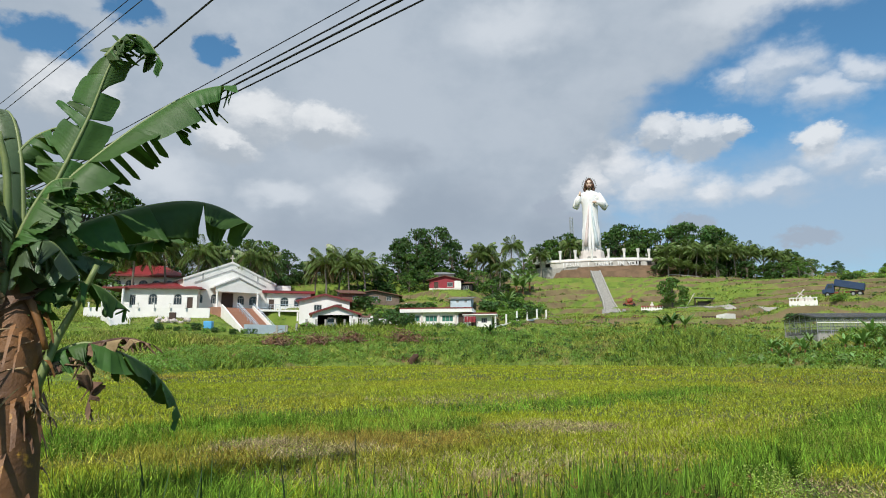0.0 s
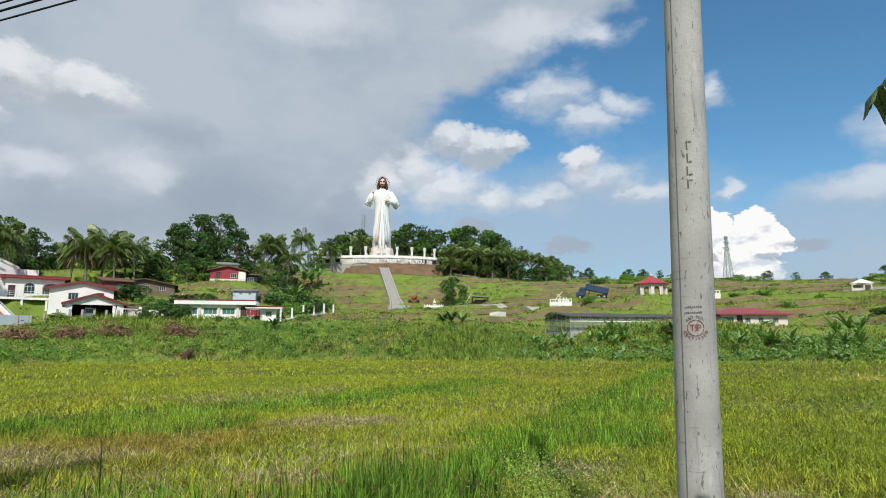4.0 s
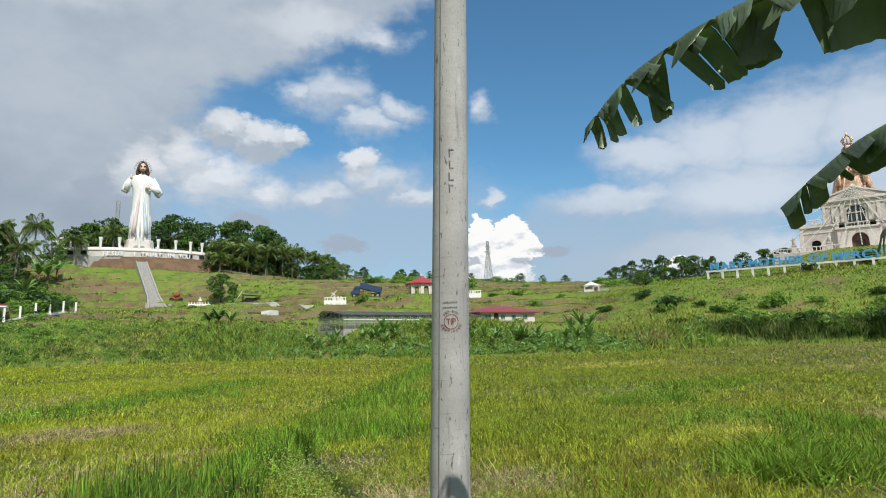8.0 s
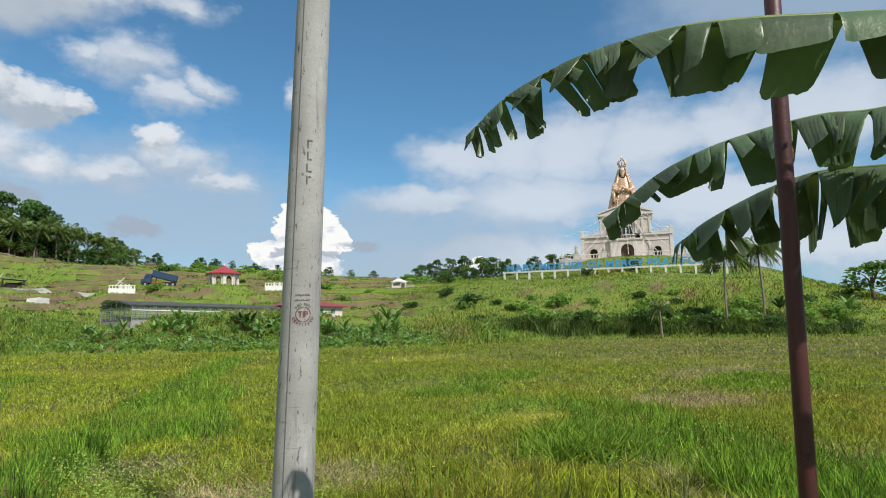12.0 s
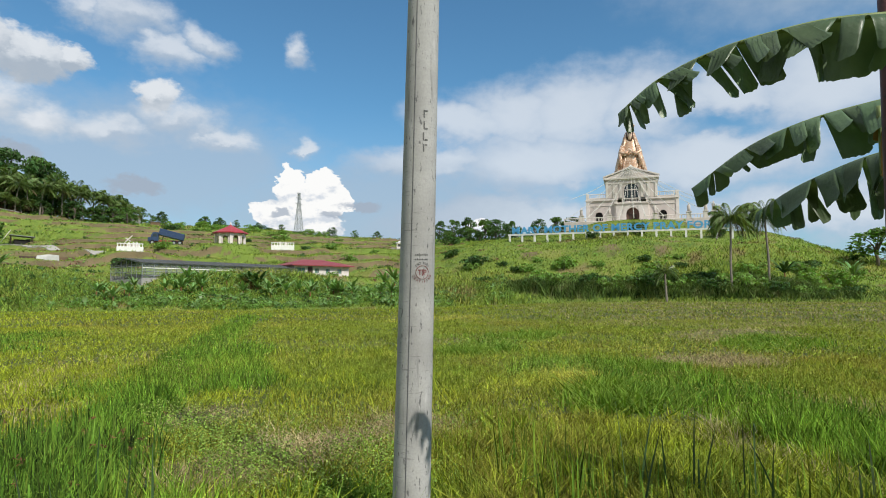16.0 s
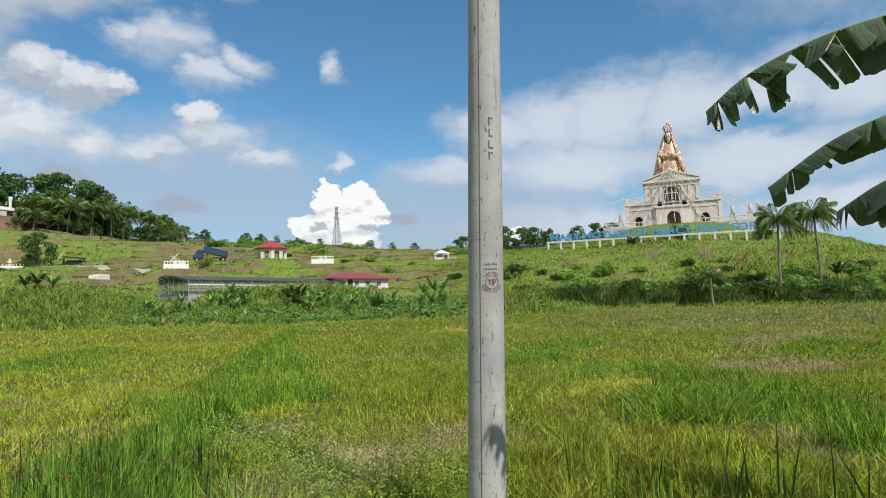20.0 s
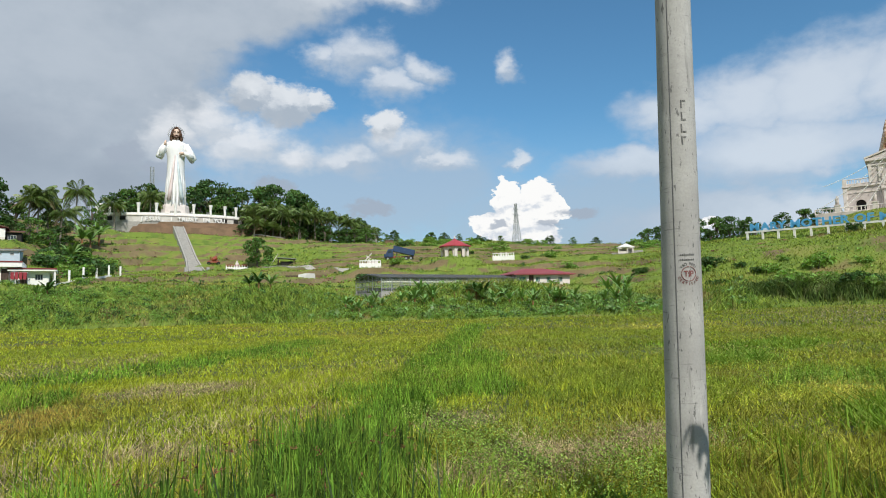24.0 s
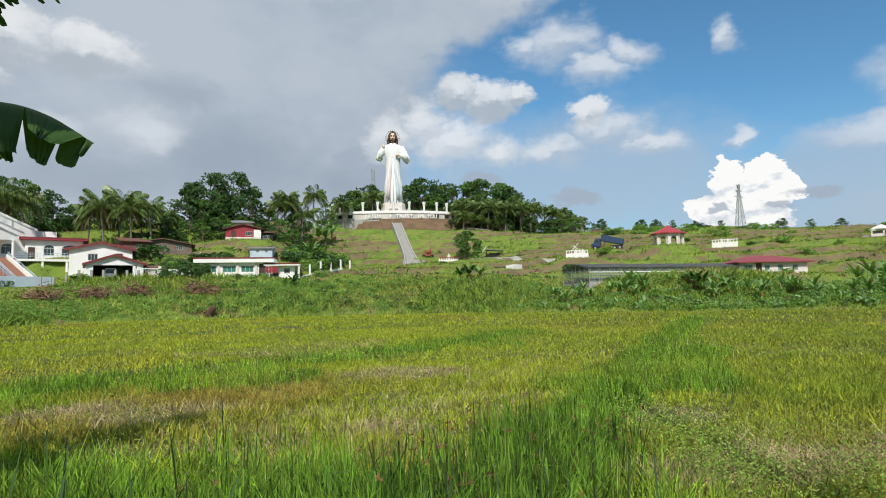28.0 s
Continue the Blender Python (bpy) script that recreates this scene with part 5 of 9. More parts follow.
def roadside_banana():
    rng = random.Random(11)
    foot = Vector((-2.95, 4.40, 0))
    # hub and shift follow the camera's start, so the plant fits its view
    hub, size = Vector((-0.14, 0.19, 1.77)), 1.45
    shift = Matrix.Translation((0.014, -0.189, -0.01))
    ob = thing("banana_plant", shift @ Matrix.Translation(hub) @ Matrix.Scale(size, 4) @ Matrix.Translation(foot - hub), "banana plant with torn green leaves and brown dead sheaths", "banana plant")

    def at(*pts, reach=1.0):
        """Local points; reach pushes a leaf's tip farther from the camera's start."""
        n = max(1, len(pts) - 1)
        return [hub + (Vector(p) - hub) * (1 + (reach - 1) * k / n) - foot for k, p in enumerate(pts)]

    bm = B()
    tube(bm, at((-2.86, 4.38, -0.1), (-2.88, 4.38, 0.5), (-2.90, 4.38, 1.2), (-2.93, 4.40, 1.9), (-2.96, 4.42, 2.5)), [0.22, 0.215, 0.20, 0.16, 0.09], 14)
    part("pseudostem", bm, M_STEM, ob, "brown and orange stem wrapped in dry sheaths", smooth=True)
    for k in range(150):  # dry sheath strips peeling off the stem
        z, a = rng.uniform(0.5, 2.2), rng.uniform(-2.4, 1.2)
        r = 0.225 - 0.03 * z
        p = Vector((0.05 + r * math.cos(a), -0.02 + r * math.sin(a), z))
        way = Vector((-abs(rng.uniform(0.08, 0.34)) if k % 3 else 0.12 * math.cos(a), math.sin(a) * 0.08 - 0.06, rng.uniform(-0.16, 0.03)))
        bm, w = B(), rng.uniform(0.010, 0.028)
        rows = []
        for s in (0, 0.35, 0.7, 1.0):
            c = p + way * s + Vector((0, 0, -0.12 * s * s))
            rows.append([bm.verts.new(c + Vector((-math.sin(a), math.cos(a), 0.6)).normalized() * w * (1 - 0.6 * s) * q) for q in (-1, 1)])
        for u, v in zip(rows, rows[1:]):
            bm.faces.new((u[0], u[1], v[1], v[0]))
        part("dry_sheath", bm, M_DRYLEAF if k % 3 else M_STEM, ob, "dry brown sheath strip")
    # leaf stalks from the crown, then blades
    crown = Vector((-2.96, 4.42, 2.45))
    for pts, width, drop, mat, torn, twist, label in (
        # tall leaf turned to face the camera, its tip folded over
        ([(-2.88, 4.42, 2.60), (-2.79, 4.43, 2.93), (-2.72, 4.47, 3.19), (-2.64, 4.52, 3.51), (-2.57, 4.56, 3.86), (-2.50, 4.60, 4.10)], (0.27, 0.17), (38, 24), M_BANANAL, (0.7, 0.0), 1.4, "tall green leaf with a folded tip"),
        ([(-2.60, 4.58, 3.98), (-2.51, 4.59, 4.11), (-2.42, 4.59, 4.16), (-2.31, 4.59, 4.11), (-2.18, 4.59, 3.93)], 0.27, (80, 70), M_BANANAL, (0.8, 0.6), 0.0, "folded torn leaf tip"),
        # long leaf rising away, far half in ribbons
        ([(-2.90, 4.40, 2.60), (-2.81, 4.42, 2.84), (-2.67, 4.50, 3.07), (-2.38, 4.66, 3.45), (-2.10, 4.80, 3.75), (-1.90, 4.88, 3.87), (-1.74, 4.94, 3.91)], (0.37, 0.30), (84, 58), M_BANANAL, (0.97, 0.2), 0.0, "long green leaf with a fringed edge"),
        # arching leaf
        ([(-2.92, 4.40, 2.35), (-2.84, 4.46, 2.54), (-2.69, 4.67, 2.72), (-2.41, 4.93, 2.90), (-2.13, 5.10, 2.99), (-1.91, 5.24, 2.97), (-1.66, 5.33, 2.83)], (0.42, 0.40), (82, 72), M_BANANAL, (0.8, 0.55), 0.0, "arching dark green leaf with torn flaps"),
        ([(-2.85, 4.50, 2.35), (-2.63, 4.76, 2.53), (-2.40, 4.90, 2.60), (-2.25, 4.98, 2.65), (-2.14, 5.02, 2.67)], 0.15, (40, 62), M_BANANAL, 0.2, 0.0, "paler leaf below the arching one"),
        ([(-2.92, 4.38, 2.05), (-2.85, 4.39, 2.12), (-2.70, 4.43, 2.25), (-2.47, 4.50, 2.24), (-2.28, 4.60, 2.07)], 0.25, (72, 64), M_BANANAL, 0.35, 0.0, ""),
        ([(-2.80, 4.42, 1.68), (-2.70, 4.49, 1.78), (-2.53, 4.53, 1.85), (-2.35, 4.57, 1.80), (-2.28, 4.90, 1.69), (-2.15, 5.04, 1.50), (-2.08, 5.12, 1.30)], (0.2, 0.23), (70, 60), M_BANANAL, 0.2, 0.0, "drooping green leaf"),
        ([(-2.94, 4.30, 2.3), (-2.88, 4.25, 2.53), (-2.82, 4.29, 2.77), (-2.75, 4.34, 2.94), (-2.64, 4.40, 2.98)], 0.24, (60, 52), M_BANANAL, 0.4, 0.3, ""),
        ([(-2.92, 4.30, 2.2), (-2.80, 4.24, 2.46), (-2.66, 4.26, 2.50), (-2.52, 4.36, 2.30)], 0.26, (72, 66), M_BANANA, 0.4, 0.0, ""),
        ([(-2.88, 4.38, 2.2), (-2.80, 4.45, 2.40), (-2.68, 4.62, 2.47), (-2.50, 4.78, 2.42)], 0.26, (76, 66), M_BANANA, 0.5, 0.0, ""),
        ([(-2.94, 4.36, 2.4), (-2.86, 4.36, 2.68), (-2.74, 4.40, 2.80), (-2.60, 4.48, 2.70)], 0.26, (74, 66), M_BANANA, 0.6, 0.0, ""),
        ([(-3.0, 4.40, 2.5), (-3.11, 4.45, 3.05), (-3.08, 4.55, 3.30), (-2.97, 4.67, 3.45), (-2.85, 4.75, 3.50)], 0.24, (70, 50), M_BANANAL, 0.8, 0.2, "fringed leaf behind the crown"),
        ([(-2.97, 4.44, 2.6), (-3.1, 4.5, 3.2), (-3.3, 4.6, 3.55), (-3.6, 4.7, 3.5)], 0.30, (60, 60), M_BANANA, 0.5, 0.3, ""),
        ([(-2.95, 4.42, 2.5), (-3.1, 4.2, 2.95), (-3.35, 3.95, 3.15), (-3.7, 3.7, 3.0)], 0.30, (65, 65), M_BANANA, 0.5, 0.0, ""),
        ([(-2.95, 4.36, 2.3), (-3.05, 4.22, 2.6), (-3.0, 4.10, 2.65), (-2.9, 4.05, 2.4)], 0.26, (62, 66), M_BANANA, 0.5, 0.0, ""),
        ([(-2.9, 4.36, 0.5), (-2.78, 4.32, 0.72), (-2.62, 4.26, 0.70), (-2.45, 4.18, 0.45)], 0.20, (40, 40), M_BANANA, 0.2, 0.0, ""),
        ([(-2.78, 4.40, 1.66), (-2.60, 4.49, 1.74), (-2.49, 4.49, 1.70), (-2.45, 4.51, 1.54), (-2.47, 4.50, 1.40)], 0.12, (70, 75), M_DRYLEAF, 0.8, 0.2, "withered brown leaf"),
        ([(-2.62, 4.50, 1.80), (-2.40, 4.54, 1.86), (-2.25, 4.56, 1.88), (-2.11, 4.60, 1.84)], 0.12, (65, 72), M_DRYLEAF, 0.7, 0.2, "withered brown leaf"),
        ([(-2.82, 4.36, 1.45), (-2.70, 4.33, 1.48), (-2.60, 4.33, 1.38)], 0.10, (60, 70), M_DRYLEAF, 0.6, 0.0, "withered brown leaf"),
        ([(-2.98, 4.36, 2.35), (-3.02, 4.26, 2.5), (-2.98, 4.16, 2.25), (-2.95, 4.12, 1.9)], 0.14, (60, 70), M_DRYLEAF, 0.6, 0.0, "withered brown leaf"),
    ):
        fringe = label.startswith("long")
        banana_leaf(ob, at(*pts), width, rng, drop, mat, torn, 40, label, twist, 5.0 if twist > 1 else 10.0, ((0.45, 0.75), (0.0, 0.08)) if fringe else (0.08, 0.35), ((1, 1, 1), (2, 3, 4)) if fringe else (1, 2, 2, 3, 4))
    for pts in (((-2.93, 4.40, 2.0), (-2.91, 4.35, 2.08), (-2.83, 4.33, 2.14), (-2.74, 4.32, 2.0), (-2.69, 4.36, 1.80)), ((-2.78, 4.36, 1.40), (-2.71, 4.40, 1.69), (-2.67, 4.44, 1.88), (-2.57, 4.46, 2.11), (-2.47, 4.48, 2.38)), ((-2.96, 4.32, 1.9), (-2.97, 4.28, 2.5), (-3.01, 4.26, 2.97), (-3.07, 4.22, 3.25))):
        bm = B()
        c = spline(at(*pts), 14)
        tube(bm, c, [0.036 - 0.0013 * k for k in range(14)], 7)
        part("leaf_stalk", bm, M_STEM if pts[0][2] == 2.0 else M_RIB, ob, smooth=True)


def verge_banana():
    rng = random.Random(5)
    foot = Vector((3.25, -1.75, 0))
    ob = thing("banana_plant", Matrix.Translation(foot), "banana plant with long torn dark green leaves", "banana plant")

    def at(*pts):
        return [Vector(p) - foot for p in pts]

    bm = B()
    tube(bm, at((3.25, -1.75, -0.1), (3.22, -1.72, 0.8), (3.18, -1.68, 1.6), (3.15, -1.62, 2.25)), [0.15, 0.14, 0.12, 0.08], 14)
    part("pseudostem", bm, M_STEM, ob, smooth=True)
    for pts, width, drop, torn, mat, label in (
        ([(3.12, -1.6, 2.2), (2.85, -1.0, 2.62), (2.50, -0.35, 2.82), (2.30, 0.16, 2.88), (2.19, 0.54, 2.905), (2.14, 0.80, 2.885), (2.12, 1.05, 2.845), (2.115, 1.31, 2.755), (2.108, 1.50, 2.62)], (0.23, 0.31), (66, 86), (0.97, 0.9), M_BANANA, "long arching dark green leaf torn into flaps"),
        ([(3.16, -1.6, 2.2), (3.45, -1.0, 2.68), (3.75, -0.4, 2.90), (3.86, -0.08, 2.945), (3.89, 0.12, 2.975), (3.92, 0.39, 2.96), (3.95, 0.75, 2.90), (4.02, 1.11, 2.78), (4.10, 1.51, 2.53)], (0.33, 0.36), (68, 84), (0.95, 0.9), M_BANANA, "dark green leaf with notched edge"),
        ([(3.18, -1.6, 2.15), (3.6, -1.0, 2.5), (3.95, -0.4, 2.62), (4.07, -0.10, 2.67), (4.12, 0.15, 2.69), (4.20, 0.38, 2.66), (4.30, 0.60, 2.60), (4.43, 0.85, 2.51), (4.566, 1.085, 2.38)], (0.46, 0.50), (70, 84), (0.9, 0.85), M_BANANA, "shaded dark green leaf with brown tips"),
        ([(3.14, -1.6, 2.3), (3.0, -1.3, 3.0), (2.92, -0.9, 3.35), (2.9, -0.45, 3.45), (2.95, -0.16, 3.38)], 0.30, (60, 60), 0.6, M_BANANA, ""),
        ([(3.2, -1.7, 2.2), (3.6, -2.1, 2.8), (4.1, -2.5, 2.9), (4.6, -2.8, 2.5)], 0.30, (65, 65), 0.5, M_BANANA, ""),
        ([(3.1, -1.7, 2.2), (2.6, -2.1, 2.8), (2.1, -2.5, 2.9), (1.7, -2.8, 2.6)], 0.30, (65, 65), 0.5, M_BANANA, ""),
    ):
        banana_leaf(ob, at(*pts), width, rng, drop, mat, torn, 60, label, wild=9.0, slit=((0.02, 0.14), (0.02, 0.3)), flaps=((2, 2, 3, 3, 4), (2, 3, 4, 5)), slant=0.06)
    # a yellowed hanging strip beside the pipe
    banana_leaf(ob, at((3.78, 0.33, 2.90), (3.77, 0.33, 2.78), (3.77, 0.335, 2.62), (3.77, 0.34, 2.46)), 0.06, rng, (30, 30), M_DRYSTRIP, 0.0, 8, "yellow-brown withered strip")


M_DRYSTRIP = surface("yellowed leaf strip", (0.36, 0.20, 0.04), (0.22, 0.13, 0.03), 0.7, 4, 30, 0.1)
roadside_banana()
verge_banana()

# ---- the houses, chapel, church, statues and works on the hills ----
def gable_roof(bm, x0, x1, y0, y1, z, h, t=0.12):
    """A ridged roof, ridge along y."""
    xm = (x0 + x1) / 2
    slab(bm, [(x0, z), (xm, z + h), (x1, z), (x1, z + t), (xm, z + h + t), (x0, z + t)], y0, y1)


def hip_roof(bm, x0, x1, y0, y1, z, h, t=0.15):
    m = min(x1 - x0, y1 - y0) / 2
    low = [bm.verts.new(c) for c in ((x0, y0, z), (x1, y0, z), (x1, y1, z), (x0, y1, z))]
    eav = [bm.verts.new((v.co.x, v.co.y, z + t)) for v in low]
    if x1 - x0 >= y1 - y0:
        top = [bm.verts.new((x0 + m, (y0 + y1) / 2, z + h)), bm.verts.new((x1 - m, (y0 + y1) / 2, z + h))]
        fs = [(eav[0], eav[1], top[1], top[0]), (eav[1], eav[2], top[1]), (eav[2], eav[3], top[0], top[1]), (eav[3], eav[0], top[0])]
    else:
        top = [bm.verts.new(((x0 + x1) / 2, y0 + m, z + h)), bm.verts.new(((x0 + x1) / 2, y1 - m, z + h))]
        fs = [(eav[0], eav[1], top[0]), (eav[1], eav[2], top[1], top[0]), (eav[2], eav[3], top[1]), (eav[3], eav[0], top[0], top[1])]
    for f in fs:
        bm.faces.new(f)
    bm.faces.new(low[::-1])
    for k in range(4):
        bm.faces.new((low[k], low[(k + 1) % 4], eav[(k + 1) % 4], eav[k]))


def house(name, m, w, d, h, label, wall, roof, kind="gable", rise=1.0, over=0.5, wins=(), doors=(), gaps=(), glass=None, trim=None, category="house", eave=None):
    """A one-room house: front at -y. wins and doors: (x, z, width, height, arch)."""
    ob = thing(name, m, label, category)
    trim, glass = trim or M_TRIM, glass or M_GLASS
    top = [(-w / 2, -1.5), (w / 2, -1.5), (w / 2, h)] + ([(0, h + rise)] if kind == "gable" else []) + [(-w / 2, h)]
    bm = B()
    pierced(bm, top, [opening(*o) for o in (*wins, *doors, *gaps)], 0, 0.2)
    part("front_wall", bm, wall, ob)
    bm = B()
    slab(bm, top, d - 0.2, d)
    part("back_wall", bm, wall, ob)
    for sx in (-1, 1):
        bm = B()
        box(bm, sx * w / 2 - (0.2 if sx > 0 else 0), sx * w / 2 + (0.2 if sx < 0 else 0), 0.2, d - 0.2, -1.5, h)
        part("side_wall", bm, wall, ob)
    bm = B()
    if kind == "gable":
        s = rise / (w / 2)
        gable_roof(bm, -w / 2 - over, w / 2 + over, -over, d + over, h - s * over, rise + s * over, 0.14)
    elif kind == "hip":
        hip_roof(bm, -w / 2 - over, w / 2 + over, -over, d + over, h, rise)
    elif kind == "shed":
        mm = Matrix.Translation((0, -over, h)) @ Matrix.Rotation(math.atan2(rise, d), 4, "X")
        box(bm, -w / 2 - over, w / 2 + over, 0, (d + 2 * over) * 1.02, 0.0, 0.1, mm)
    else:
        box(bm, -w / 2 - over, w / 2 + over, -over, d + over, h, h + rise, bev=0.03)
    part("roof", bm, roof, ob)
    if eave:
        for y in (-over - 0.03, d + over):
            bm = B()
            if kind == "gable":
                s = rise / (w / 2)
                x0, xm, z0 = -w / 2 - over - 0.03, 0, h - s * over
                slab(bm, [(x0, z0 - 0.12), (0, z0 + rise + s * over - 0.12), (-x0, z0 - 0.12), (-x0, z0 + 0.2), (0, z0 + rise + s * over + 0.2), (x0, z0 + 0.2)], y, y + 0.05)
            else:
                box(bm, -w / 2 - over - 0.03, w / 2 + over + 0.03, y, y + 0.05, h - 0.05 if kind != "flat" else h + rise - 0.16, h + 0.28 if kind != "flat" else h + rise + 0.04)
            part("fascia", bm, eave, ob)
    for o in wins:
        window(ob, *o, 0.06, trim, glass)
    for o in doors:
        bm = B()
        slab(bm, opening(o[0], o[1], o[2] - 0.06, o[3] - 0.04, o[4]), 0.08, 0.13)
        door = part("door", bm, M_WOODD, ob, "dark wooden door")
        bm = B()
        rod(bm, (o[0] + o[2] * 0.35, 0.04, o[1] + 1.0), (o[0] + o[2] * 0.35, 0.08, o[1] + 1.0), 0.03, n=8)
        part("handle", bm, M_STEEL, door)
    return ob


def baluster_rail(parent, a, b, z, h, mat, name="balustrade", step=0.45):
    """A masonry balustrade from a to b (x, y)."""
    a, b = Vector((*a, z)), Vector((*b, z))
    n = max(2, int((b - a).length / step))
    up = Vector((0, 0, 1))
    bm = B()
    rod(bm, a + up * h, b + up * h, 0.09, n=6)
    rod(bm, a + up * 0.08, b + up * 0.08, 0.09, n=6)
    ob = part(name, bm, mat, parent)
    for k in range(n + 1):
        p = a.lerp(b, k / n)
        bm = B()
        rod(bm, p, p + up * h, 0.1 if k % 6 == 0 else 0.055, n=6, cap=False)
        part("baluster", bm, mat, ob)
    return ob


# -- parish chapel: gabled front, porch, steps, wings --
CH = pose(-37.6, 115.0, 9.9, 0, 0, 36)


def chapel():
    ob = thing("chapel", CH, "white gabled chapel with shadow-grey mouldings and arched windows", "chapel")
    doors, wins = [(-0.6, 0.1, 2.2, 2.9, 0.0)], [(-6.2, 0.9, 2.4, 1.7, 0.45), (1.9, 0.9, 1.3, 1.7, 0.5), (4.4, 0.9, 1.9, 1.7, 0.5), (-3.0, 0.9, 1.1, 1.7, 0.5)]
    bm = B()
    pierced(bm, [(-8.4, -3.0), (8.4, -3.0), (8.4, 5.2), (0, 8.7), (-8.4, 5.2)], [opening(*o) for o in (*doors, *wins)], 0, 0.3)
    part("gable_wall", bm, M_WHITE, ob)
    for sx in (-1, 1):
        bm = B()
        box(bm, sx * 8.4 - (0.25 if sx > 0 else 0), sx * 8.4 + (0.25 if sx < 0 else 0), 0.3, 15, -3, 5.1)
        part("side_wall", bm, M_WHITE, ob)
    bm = B()
    box(bm, -8.15, 8.15, 14.7, 15, -3, 5.1)
    part("back_wall", bm, M_WHITE, ob)
    bm = B()
    gable_roof(bm, -8.9, 8.9, 0.3, 15.4, 4.95, 3.6, 0.12)
    part("roof", bm, M_GREYROOF, ob)
    for drop_, half, dz, yy, th in ((0.0, 8.6, 0.30, -0.16, 0.34), (1.45, 6.6, 0.16, -0.10, 0.22)):  # raked mouldings; the lower band's grey paints the shadow beneath it
        bm = B()
        s = 3.5 / 8.4
        za, ze = 8.75 - drop_, 8.75 - drop_ - s * half
        slab(bm, [(-half, ze - dz), (0, za - dz), (half, ze - dz), (half, ze + 0.1), (0, za + 0.1), (-half, ze + 0.1)], yy, 0.0)
        part("raked_moulding", bm, M_TRIM if drop_ else M_WHITE, ob, "raked moulding with its shadow painted in grey" if drop_ else "")
    for x in (-5.2, 4.9):
        bm = B()
        box(bm, x - 0.12, x + 0.12, -0.06, 0, 5.0, 6.7)
        part("pilaster", bm, M_TRIM, ob)
    bm = B()
    box(bm, -0.07, 0.07, 0.0, 0.12, 8.75, 10.1), box(bm, -0.42, 0.42, 0.0, 0.12, 9.45, 9.6)
    part("cross", bm, M_BEIGET, ob, "small white roof cross")
    for o in wins:
        window(ob, *o, 0.08, M_TRIM, M_GLASS)
    bm = B()
    slab(bm, opening(-0.6, 0.1, 2.1, 2.85), 0.12, 0.2)
    part("door", bm, M_WOODD, ob, "dark double entrance door")
    # porch
    porch = part("porch_roof", slab(B(), [(-3.9, 3.6), (0.4, 5.5), (4.7, 3.6), (4.7, 3.95), (0.4, 5.9), (-3.9, 3.95)], -3.0, 0.0), M_WHITE, ob)
    part("porch_front", pierced(B(), [(-3.6, 2.9), (4.4, 2.9), (4.4, 3.7), (0.4, 5.45), (-3.6, 3.7)], [], -2.85, -2.6), M_WHITE, ob)
    bm = B()
    slab(bm, [(-3.98, 3.52), (0.4, 5.45), (4.78, 3.52), (4.78, 3.68), (0.4, 5.65), (-3.98, 3.68)], -3.05, -3.0)
    part("porch_moulding", bm, M_TRIM, porch)
    for x in (-3.3, 4.1):
        bm = B()
        lathe(bm, [(0.3, 0.3, 0), (0.3, 0.3, 0.2), (0.2, 0.2, 0.3), (0.19, 0.19, 2.6), (0.28, 0.28, 2.8), (0.28, 0.28, 2.95)], 12, pose(x, -2.7, 0))
        part("porch_column", bm, M_WHITE, ob, smooth=False)
    bm = B()
    box(bm, -4.2, 5.0, -3.2, 0, -3, 0.08)
    part("porch_floor", bm, M_TILE, ob)
    return ob


def chapel_steps():
    ob = thing("entrance_steps", CH @ pose(0.4, -3.2, 0), "broad terracotta steps with white side walls and blue railings", "steps")
    n, run, rise = 26, 11.2, 4.7
    for k in range(n):
        bm = B()
        box(bm, -2.6, 2.6, -run * (k + 1) / n, -run * k / n, -rise - 0.6, -rise * (k + 1) / n + 0.06, bev=0.012)
        part("step", bm, M_TILE, ob)
    for x in (-2.85, 2.85):
        bm = B()
        for y0, z0, y1, z1 in ((0.2, 0.6, -run - 0.3, -rise + 0.45),):
            vs = [bm.verts.new((x + dx, y, z)) for dx in (-0.18, 0.18) for y, z in ((y0, z0), (y1, z1), (y1, -rise - 0.6), (y0, -rise - 0.6))]
            for q in ((0, 1, 2, 3), (7, 6, 5, 4), (0, 4, 5, 1), (1, 5, 6, 2), (2, 6, 7, 3), (3, 7, 4, 0)):
                bm.faces.new([vs[i] for i in q])
        part("side_wall", bm, M_WHITE, ob)
    for x in (-0.15, 0.15, 2.85):
        bm = B()
        rod(bm, (x, 0, 1.0), (x, -run, -rise + 1.0), 0.05, n=6), rod(bm, (x, 0, 0.6), (x, -run, -rise + 0.6), 0.035, n=6)
        rail = part("handrail", bm, M_PALEBLUE, ob, "pale blue tube railing")
        for k in range(9):
            bm = B()
            y = -run * k / 8
            rod(bm, (x, y, rise * y / run - 0.1), (x, y, rise * y / run + 1.0), 0.045, n=6)
            part("rail_post", bm, M_PALEBLUE, rail)
    bm = B()
    box(bm, -3.0, 3.9, -run - 1.2, -run - 0.9, -rise - 0.8, -rise + 1.3)
    part("foot_wall", bm, M_PALEBLUE, ob, "pale blue low wall at the foot")


